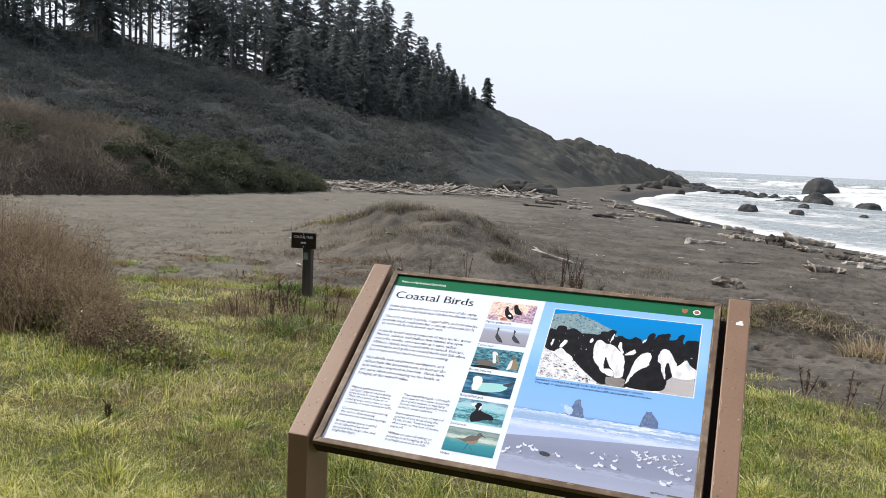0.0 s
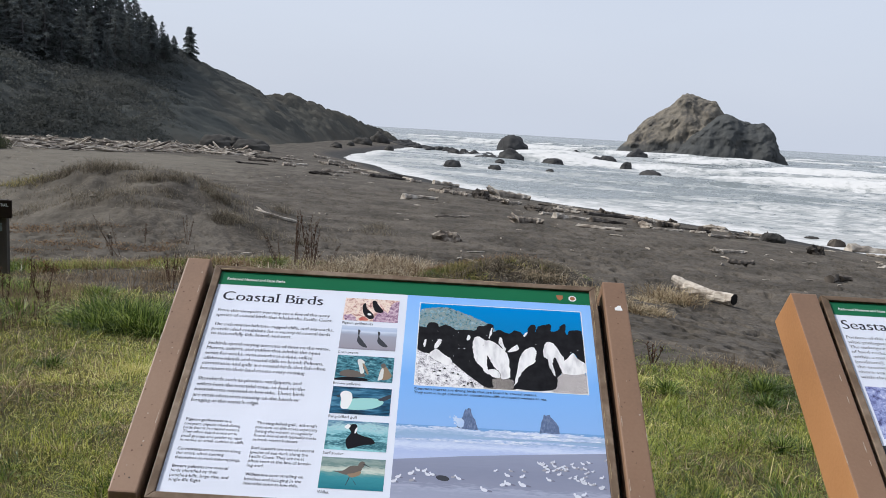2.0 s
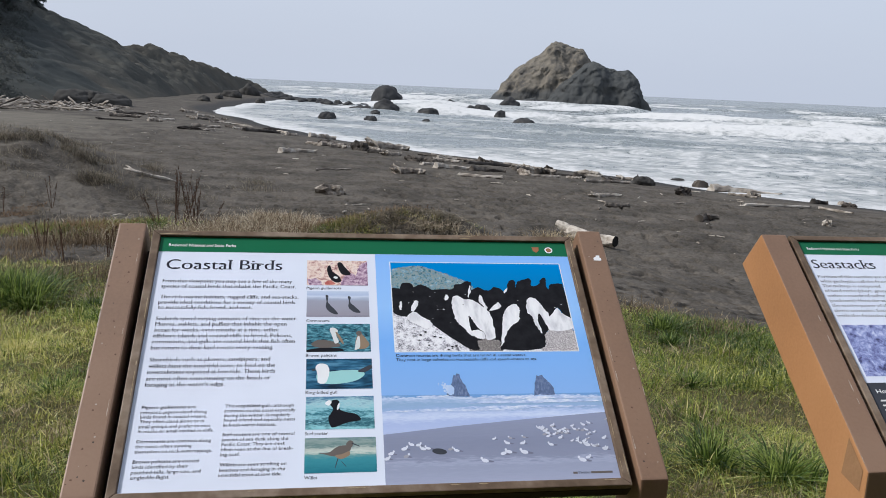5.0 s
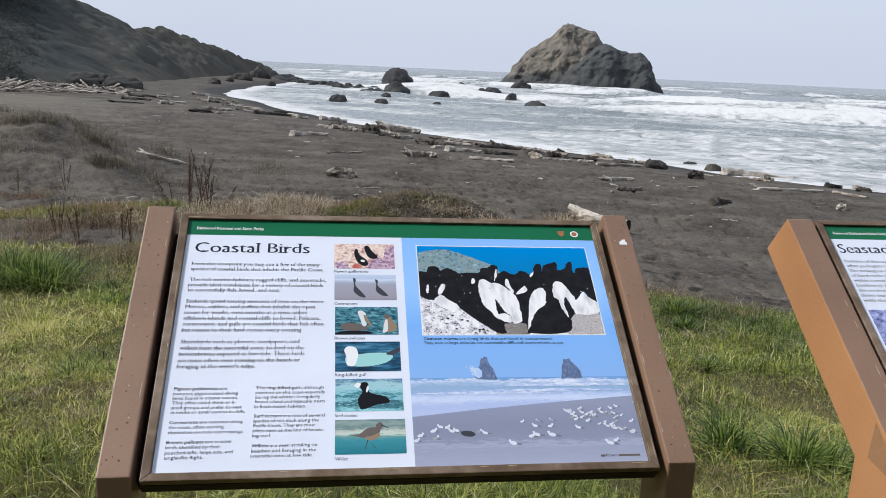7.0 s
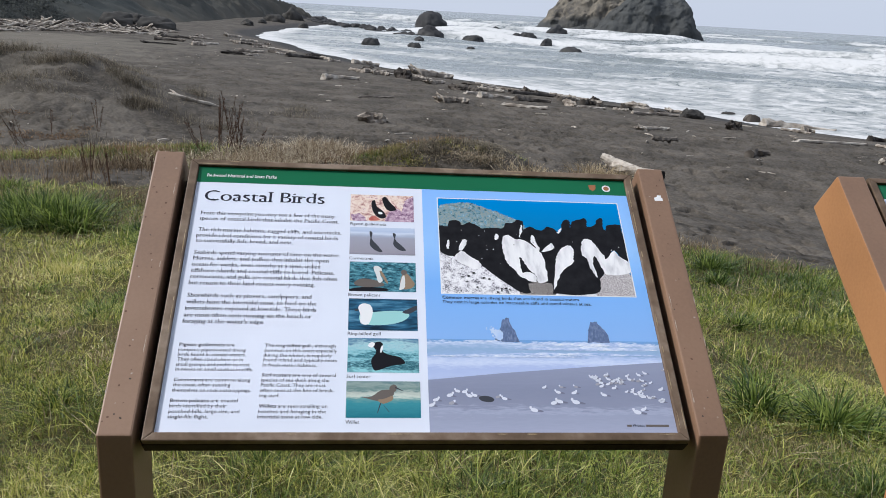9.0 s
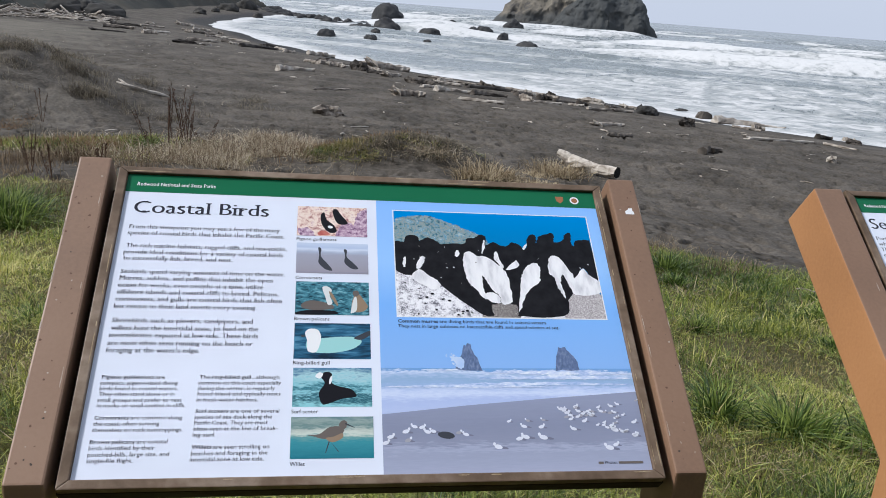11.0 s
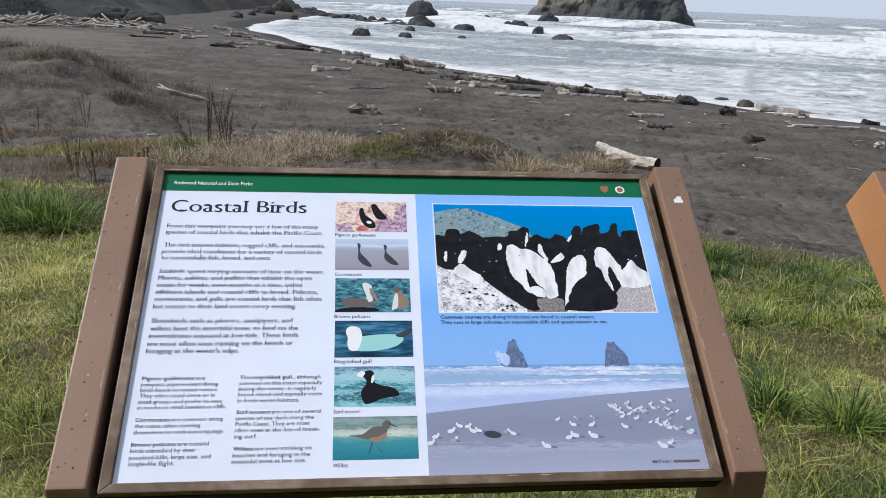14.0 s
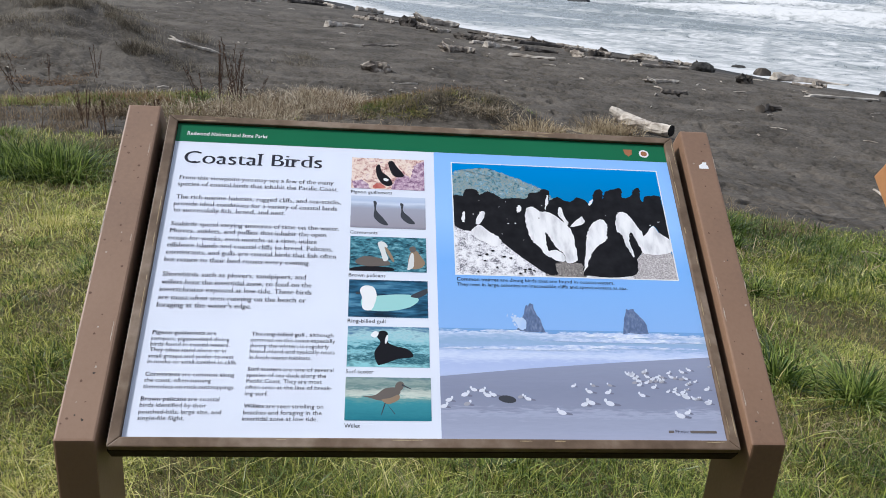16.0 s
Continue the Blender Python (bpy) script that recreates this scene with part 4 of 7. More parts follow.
def clip_poly(pts, box):
    """Cuts a polygon to a picture's border."""
    x0, x1, y1, y0 = box
    for ax, lim, sg in ((0, x0, 1), (0, x1, -1), (1, y0, 1), (1, y1, -1)):
        out = []
        for a, b in zip(pts, pts[1:] + pts[:1]):
            da, db = (a[ax] - lim) * sg, (b[ax] - lim) * sg
            if da >= 0:
                out.append(a)
            if da * db < 0:
                k = da / (da - db)
                out.append((a[0] + (b[0] - a[0]) * k, a[1] + (b[1] - a[1]) * k))
        pts = out
    return pts


def picture(name, box, ground_mat, shapes, w=0.0012, label=""):
    """A printed picture: a background and plain shapes laid over it."""
    x0, x1, y1, y0 = box
    base = part(name, layer(rect(x0, x1, y1, y0), w), ground_mat, birds, label)
    for i, (mat, pts) in enumerate(shapes):
        q = clip_poly(place_in(box, pts), box)
        if len(q) > 2:
            part("printed_shape", layer(q, w + 0.00006 * (i + 1)), mat, base)
    return base


DUN = ink("dun", (0.30, 0.22, 0.15))
GREYBROWN = ink("grey_brown", (0.15, 0.13, 0.12))
PALE = ink("pale", (0.72, 0.74, 0.74))
AQUA = ink("aqua", (0.36, 0.66, 0.66))
SLATE = ink("slate", (0.055, 0.06, 0.075))
STONE = material("ink_stone", [(0.17, 0.09, 0.17), (0.36, 0.22, 0.34), (0.55, 0.40, 0.50), (0.70, 0.58, 0.66)], 0.3, 150, 6, 0, fine=(420, 0.6))
BOX = [(-0.1392, -0.0097, 0.2324, 0.1646), (-0.1385, -0.0089, 0.1488, 0.0827), (-0.1373, -0.0087, 0.0649, -0.0027),
       (-0.1368, -0.0077, -0.0193, -0.0874), (-0.1362, -0.007, -0.104, -0.1734), (-0.1366, -0.0059, -0.1905, -0.2597)]
ROSE = material("ink_rose_rock", [(0.30, 0.14, 0.15), (0.58, 0.36, 0.32), (0.80, 0.64, 0.56), (0.86, 0.74, 0.66), (0.55, 0.34, 0.38)], 0.3, 75, 7, 0, distort=0.8, fine=(330, 0.4))
ROSERED = material("ink_red_rock", [(0.38, 0.06, 0.05), (0.62, 0.22, 0.18)], 0.3, 90, 4, 0)
picture("photo_print", BOX[0], ROSE, [
    (STONE, ragged(rounded([(0.56, -0.02), (0.60, 0.33), (0.68, 0.48), (0.77, 0.46), (0.82, 0.3), (0.84, -0.02)]), 0.012, 21, 2)),
    (STONE, ragged(rounded([(0.80, -0.02), (0.83, 0.62), (0.90, 0.86), (1.05, 0.9), (1.05, -0.02)]), 0.014, 22, 2)),
    (ROSERED, ragged(rounded([(0.30, 0.02), (0.33, 0.18), (0.42, 0.16), (0.46, 0.04)]), 0.012, 23, 2)),
    (STONE, ragged([(0.04, 0.0), (0.02, 0.22), (0.14, 0.28), (0.24, 0.12), (0.26, 0.0)], 0.014, 24, 3)),
    (INK_BLACK, rounded([(0.33, 0.68), (0.38, 0.80), (0.42, 0.55), (0.52, 0.38), (0.56, 0.16), (0.46, 0.12), (0.36, 0.35)])),
    (INK_BLACK, rounded([(0.50, 0.86), (0.56, 0.93), (0.62, 0.75), (0.72, 0.48), (0.66, 0.40), (0.56, 0.48)])),
    (INK_WHITE, oval(0.47, 0.31, 0.035, 0.05, 20)),
], label="small printed photograph with pinkish rocks")
BEACHPRINT = gradient("pale_beach", [(0.0, (0.27, 0.26, 0.32)), (0.08, (0.33, 0.32, 0.38)), (0.62, (0.36, 0.37, 0.46)), (0.70, (0.40, 0.46, 0.60)), (0.78, (0.62, 0.68, 0.82)), (0.86, (0.46, 0.55, 0.74)), (1.0, (0.56, 0.64, 0.80))], 2, 0.0827, 0.1488, 0.05, 40, (0.2, 1, 1), fine=(160, 0.05))
picture("photo_print", BOX[1], BEACHPRINT, [
    (SLATE, rounded([(0.30, 0.84), (0.345, 0.80), (0.34, 0.56), (0.44, 0.30), (0.50, 0.10), (0.40, 0.14), (0.31, 0.34), (0.315, 0.6)])),
    (SLATE, rounded([(0.66, 0.80), (0.705, 0.76), (0.70, 0.56), (0.79, 0.36), (0.86, 0.17), (0.76, 0.18), (0.67, 0.36), (0.675, 0.6)])),
], label="small printed photograph of a pale beach")
WATERPRINT = material("ink_rippled_teal", [(0.008, 0.035, 0.055), (0.03, 0.12, 0.17), (0.08, 0.25, 0.32), (0.22, 0.44, 0.52)], 0.3, 190, 5, 0, stretch=(0.38, 1, 1), fine=(500, 0.5), distort=0.4)
picture("photo_print", BOX[2], WATERPRINT, [
    (INK_BLACK, rounded([(0.0, 0.06), (0.2, 0.14), (0.52, 0.12), (0.55, 0.02), (0.2, 0.0), (0.0, 0.0)])),
    (GREYBROWN, rounded([(0.08, 0.30), (0.18, 0.42), (0.34, 0.40), (0.50, 0.30), (0.50, 0.18), (0.25, 0.14), (0.10, 0.20)])),
    (PALE, rounded([(0.36, 0.82), (0.43, 0.86), (0.49, 0.74), (0.46, 0.60), (0.50, 0.36), (0.44, 0.30), (0.40, 0.55)])),
    (DUN, rounded([(0.45, 0.70), (0.50, 0.64), (0.575, 0.34), (0.56, 0.28), (0.49, 0.5)])),
    (DUN, rounded([(0.80, 0.60), (0.86, 0.64), (0.94, 0.42), (0.98, 0.26), (0.92, 0.12), (0.80, 0.10), (0.76, 0.30)])),
    (PALE, rounded([(0.79, 0.50), (0.83, 0.52), (0.83, 0.16), (0.76, 0.06), (0.75, 0.12)])),
    (GREYBROWN, oval(0.82, 0.66, 0.045, 0.09)),
], label="small printed photograph of dark water")
BLUEWATER = material("ink_swelling_blue", [(0.004, 0.016, 0.035), (0.012, 0.06, 0.12), (0.03, 0.13, 0.24), (0.10, 0.26, 0.40)], 0.3, 110, 3, 0, stretch=(0.16, 1, 1), fine=(420, 0.3))
picture("photo_print", BOX[3], BLUEWATER, [
    (AQUA, rounded([(0.20, 0.22), (0.17, 0.5), (0.40, 0.58), (0.62, 0.62), (0.82, 0.60), (0.88, 0.46), (0.74, 0.26), (0.45, 0.16)])),
    (INK_WHITE, rounded([(0.14, 0.72), (0.20, 0.84), (0.31, 0.80), (0.35, 0.60), (0.33, 0.36), (0.28, 0.18), (0.18, 0.22), (0.17, 0.50)])),
    (SLATE, rounded([(0.78, 0.58), (0.88, 0.70), (1.0, 0.80), (1.0, 0.68), (0.88, 0.54)])),
    (SLATE, oval(0.115, 0.63, 0.03, 0.035, 10)),
], label="small printed photograph of deep blue water")
PALEWATER = gradient("pale_aqua_water", [(0.0, (0.30, 0.62, 0.68)), (0.22, (0.02, 0.10, 0.14)), (0.36, (0.30, 0.60, 0.68)), (0.48, (0.03, 0.15, 0.20)), (0.60, (0.26, 0.54, 0.62)), (0.80, (0.40, 0.62, 0.68)), (1.0, (0.10, 0.22, 0.36))], 2, -0.1734, -0.104, 0.30, 95, (0.3, 1, 1), fine=(420, 0.25))
picture("photo_print", BOX[4], PALEWATER, [
    (INK_BLACK, rounded([(0.34, 0.80), (0.42, 0.90), (0.49, 0.84), (0.49, 0.62), (0.58, 0.52), (0.74, 0.44), (0.80, 0.26), (0.62, 0.20), (0.42, 0.06), (0.36, 0.10), (0.33, 0.36), (0.40, 0.60)])),
    (INK_WHITE, oval(0.475, 0.68, 0.017, 0.11, -6)),
    (INK_WHITE, rounded([(0.28, 0.78), (0.33, 0.88), (0.38, 0.84), (0.34, 0.72)])),
], label="small printed photograph of pale green water")
SHOREPRINT = gradient("shallow_water", [(0.0, (0.03, 0.19, 0.25)), (0.40, (0.06, 0.28, 0.34)), (0.52, (0.16, 0.34, 0.34)), (0.60, (0.60, 0.66, 0.60)), (0.70, (0.46, 0.52, 0.48)), (0.78, (0.16, 0.26, 0.26)), (0.90, (0.30, 0.38, 0.36)), (1.0, (0.14, 0.24, 0.26))], 2, -0.2597, -0.1905, 0.14, 110, (0.22, 1, 1), fine=(480, 0.10))
picture("photo_print", BOX[5], SHOREPRINT, [
    (GREYBROWN, rounded([(0.20, 0.56), (0.34, 0.58), (0.46, 0.74), (0.60, 0.76), (0.64, 0.64), (0.54, 0.48), (0.40, 0.46), (0.28, 0.52)])),
    (DUN, rounded([(0.42, 0.48), (0.52, 0.52), (0.62, 0.60), (0.62, 0.48), (0.50, 0.38)])),
    (GREYBROWN, rounded([(0.58, 0.82), (0.63, 0.91), (0.68, 0.86), (0.66, 0.72), (0.60, 0.68)])),
    (SLATE, [(0.66, 0.85), (0.77, 0.735), (0.765, 0.725), (0.655, 0.81)]),
    (SLATE, [(0.455, 0.40), (0.47, 0.40), (0.425, 0.13), (0.415, 0.13)]),
    (SLATE, [(0.475, 0.40), (0.485, 0.38), (0.58, 0.16), (0.57, 0.155)]),
], label="small printed photograph of shallow surf")

# the large blue half: a photograph of a shore below a plain blue field
HALF = (0.0085, 0.452, 0.2522, -0.2872)
BLUEFIELD = gradient("blue_field", [(0.0, (0.27, 0.47, 0.86)), (0.35, (0.22, 0.46, 0.93)), (0.6, (0.33, 0.57, 0.98)), (1.0, (0.27, 0.51, 0.98))], 2, -0.1072, 0.2522, 0.03, 8)
SEAPRINT = gradient("printed_sea", [(0.0, (0.40, 0.49, 0.74)), (0.12, (0.48, 0.56, 0.82)), (0.30, (0.43, 0.52, 0.80)), (0.46, (0.62, 0.70, 0.91)), (0.57, (0.48, 0.58, 0.84)), (0.64, (0.33, 0.46, 0.71)), (0.76, (0.30, 0.44, 0.66)), (0.86, (0.42, 0.54, 0.77)), (0.92, (0.62, 0.71, 0.90)), (0.965, (0.20, 0.36, 0.66)), (1.0, (0.18, 0.36, 0.70))], 2, -0.19, -0.1035, 0.13, 60, (0.22, 1, 1), fine=(330, 0.13))
SANDPRINT = gradient("printed_sand", [(0.0, (0.37, 0.40, 0.54)), (0.26, (0.33, 0.36, 0.49)), (0.33, (0.38, 0.41, 0.55)), (0.40, (0.27, 0.295, 0.41)), (0.62, (0.25, 0.275, 0.39)), (1.0, (0.29, 0.32, 0.45))], 2, -0.2872, -0.16, 0.10, 70, (0.12, 1, 1), fine=(420, 0.14))
STACKPRINT = material("ink_hazy_rock", [(0.085, 0.125, 0.24), (0.125, 0.175, 0.32), (0.21, 0.27, 0.43)], 0.3, 220, 6, 0, stretch=(1, 0.5, 0.5))
SPRAY = material("ink_spray", [(0.42, 0.58, 0.88), (0.62, 0.72, 0.91)], 0.3, 40, 5, 0)
large = part("photo_print", layer(rect(*HALF), 0.0008), BLUEFIELD, birds, "large printed photograph of a hazy blue shore")
part("printed_shape", layer(rect(0.0085, 0.452, -0.1035, -0.19), 0.0011), SEAPRINT, large)
part("printed_shape", layer([(0.0085, -0.2872), (0.452, -0.2872), (0.452, -0.1475), (0.30, -0.159), (0.15, -0.172), (0.0085, -0.187)], 0.0014), SANDPRINT, large)
part("printed_shape", layer(ragged([(0.136, -0.107), (0.143, -0.088), (0.149, -0.080), (0.152, -0.066), (0.156, -0.058), (0.158, -0.062), (0.162, -0.055), (0.166, -0.058), (0.169, -0.072), (0.176, -0.084), (0.183, -0.108)], 0.0009, 31, 2), 0.0017), STACKPRINT, large)
part("printed_shape", layer(ragged([(0.314, -0.109), (0.318, -0.086), (0.321, -0.074), (0.325, -0.061), (0.330, -0.064), (0.337, -0.061), (0.343, -0.071), (0.352, -0.080), (0.3565, -0.092), (0.357, -0.109)], 0.0009, 32, 2), 0.0017), STACKPRINT, large)
part("printed_shape", layer(ragged(oval(0.1455, -0.0935, 0.0078, 0.0115, 12, 14), 0.0012, 33, 2), 0.00172), SPRAY, large)
puff = random.Random(6)
for k in range(44):
    # the burst of spray thins out to one side
    t = abs(puff.gauss(0, 0.5))
    part("printed_shape", layer(ragged(oval(0.144 - 0.020 * t + puff.gauss(0, 0.0035), -0.094 + 0.013 * t + puff.gauss(0, 0.0045), puff.uniform(0.0008, 0.0030), puff.uniform(0.0008, 0.0026), puff.uniform(0, 90), 7), 0.0003, 40 + k, 1), 0.00173 + 0.00001 * k), SPRAY, large)
BREAK = material("ink_breaker", [(0.32, 0.45, 0.72), (0.48, 0.58, 0.83), (0.63, 0.71, 0.90), (0.80, 0.85, 0.95)], 0.3, 130, 7, 0, specular=0.1, stretch=(0.35, 1, 1), fine=(420, 0.55))
r = random.Random(4)
for lift, (x0, x1, v, hh) in enumerate(((0.075, 0.150, -0.1075, 0.0032), (0.19, 0.31, -0.1125, 0.006), (0.24, 0.448, -0.1135, 0.008), (0.17, 0.447, -0.1225, 0.006), (0.012, 0.30, -0.1385, 0.0045), (0.14, 0.446, -0.134, 0.005))):
    n = 46
    top, bot = [], []
    swell = [0.3 + 0.7 * float(vnoise(np.array([i * 0.31]), np.array([lift * 5.3]), 3)[0]) for i in range(n + 1)]
    for i in range(n + 1):
        env = math.sin(math.pi * i / n) ** 0.5
        top.append((x0 + (x1 - x0) * i / n, v + hh * env * (swell[i] * 1.1 + 0.15 * r.random())))
        if 0 < i < n:
            bot.append((x0 + (x1 - x0) * i / n, v - hh * env * 0.6 * swell[(i * 7) % n] * (0.5 + 0.5 * r.random())))
    part("printed_shape", layer(top + bot[::-1], 0.0021 + 0.00004 * lift), BREAK, large)
GULL_GREY = ink("gull_grey", (0.19, 0.20, 0.28))
GULL_PALE = ink("gull_pale", (0.74, 0.77, 0.88))
GULL_DUSK = ink("gull_dusk", (0.38, 0.38, 0.44))
flock = [(0.02, -0.225, 1.3), (0.012, -0.235, 1.3), (0.045, -0.216, 1.4), (0.048, -0.231, 1.3), (0.062, -0.208, 1.2), (0.072, -0.209, 1.2), (0.083, -0.217, 1.3), (0.092, -0.216, 1.2),
         (0.132, -0.219, 1.1), (0.146, -0.222, 1.2), (0.198, -0.2435, 1.6), (0.232, -0.230, 1.4), (0.246, -0.227, 1.5), (0.276, -0.228, 1.7), (0.245, -0.209, 1.2), (0.272, -0.210, 1.2)]
for i in range(46):
    k = r.random()
    flock.append((0.30 + 0.148 * k ** 0.7, -0.163 - r.random() * (0.02 + 0.05 * k) - 0.012 * (1 - k), r.uniform(0.7, 1.1)))
flock += [(0.387, -0.247, 1.7), (0.396, -0.242, 1.2), (0.402, -0.216, 1.5), (0.434, -0.226, 1.2), (0.218, -0.200, 0.9), (0.252, -0.199, 0.9), (0.279, -0.198, 0.9), (0.330, -0.214, 1.2)]
for gx_, gy_, gs in flock:
    gs = 1.2 * gs
    turn_ = r.choice((-1, -1, 1))
    part("printed_shape", layer(oval(gx_ + 0.0038 * gs, gy_ - 0.0012 * gs, 0.0042 * gs, 0.0011 * gs, -10, 10), 0.0023), GULL_GREY, large)
    part("printed_shape", layer(oval(gx_ - 0.0008 * gs * turn_, gy_ - 0.0004 * gs, 0.0036 * gs, 0.0020 * gs, -14 * turn_, 10), 0.0026), GULL_PALE if r.random() < 0.75 else GULL_DUSK, large)
    part("printed_shape", layer(oval(gx_ - 0.0040 * gs * turn_, gy_ + 0.0022 * gs, 0.0013 * gs, 0.0016 * gs, 0, 8), 0.0028), GULL_PALE, large)
part("printed_shape", layer(oval(0.112, -0.2235, 0.014, 0.006, -8), 0.0023), SLATE, large)

# the framed photograph of a crowd of black and white shapes
MAIN = (0.0412, 0.4262, 0.2292, -0.003)
part("photo_border", layer(rect(0.0393, 0.4282, 0.2311, -0.005), 0.0011), INK_WHITE, birds, "thin white printed border")
SKYPRINT = gradient("vivid_blue", [(0.0, (0.01, 0.19, 0.45)), (1.0, (0.006, 0.24, 0.66))], 2, 0.12, 0.2292, 0.05, 12)
CLIFFPRINT = material("ink_cliff", [(0.04, 0.11, 0.16), (0.12, 0.26, 0.32), (0.33, 0.36, 0.33), (0.10, 0.28, 0.42), (0.42, 0.50, 0.52)], 0.3, 120, 7, 0, distort=0.4, fine=(330, 0.5))
GUANO = material("ink_speckled_white", [(0.16, 0.16, 0.19), (0.62, 0.61, 0.66), (0.86, 0.86, 0.90), (0.90, 0.90, 0.93)], 0.3, 80, 7, 0, fine=(360, 0.7), distort=0.2)
CROWD = material("ink_near_black", [(0.007, 0.007, 0.009), (0.016, 0.016, 0.019)], 0.4, 60, 4, 0, specular=0.1)
mass = [(-0.013, 0.672), (0.008, 0.697), (0.043, 0.69), (0.055, 0.746), (0.089, 0.76), (0.115, 0.743), (0.125, 0.705), (0.162, 0.738), (0.206, 0.708), (0.231, 0.677), (0.291, 0.688), (0.342, 0.685), (0.356, 0.735), (0.4, 0.75), (0.418, 0.779), (0.454, 0.769), (0.45, 0.679), (0.492, 0.712), (0.528, 0.677), (0.563, 0.678), (0.584, 0.715), (0.624, 0.689), (0.644, 0.647), (0.663, 0.693), (0.669, 0.765), (0.696, 0.8), (0.714, 0.784), (0.712, 0.71), (0.727, 0.774), (0.767, 0.806), (0.799, 0.821), (0.811, 0.788), (0.806, 0.726), (0.851, 0.746), (0.865, 0.801), (0.89, 0.833), (0.901, 0.797), (0.894, 0.72), (0.908, 0.698), (0.921, 0.748), (0.99, 0.759), (0.999, 0.692), (1.008, 0.488), (1.01, 0.363), (0.967, 0.385), (0.933, 0.474), (0.9, 0.406), (0.862, 0.325), (0.86, 0.235), (0.828, 0.166), (0.803, 0.03), (0.589, 0.013), (0.568, 0.026), (0.564, 0.116), (0.451, 0.114), (0.453, 0.019), (0.4, 0.023), (0.348, 0.089), (0.296, 0.155), (0.201, 0.299), (0.114, 0.431), (0.077, 0.369), (-0.004, 0.428)]
WHITEST = material("ink_streaked_white", [(0.60, 0.60, 0.64), (0.84, 0.84, 0.87), (0.92, 0.92, 0.94)], 0.3, 70, 5, 0, specular=0.25, stretch=(1.0, 0.35, 0.35))
GRAVEL = material("ink_gravel", [(0.22, 0.20, 0.21), (0.46, 0.43, 0.44), (0.74, 0.71, 0.72)], 0.3, 420, 5, 0)
GRITPRINT = material("ink_grit", [(0.06, 0.055, 0.055), (0.22, 0.20, 0.19), (0.50, 0.46, 0.44)], 0.3, 420, 5, 0, specular=0.25)
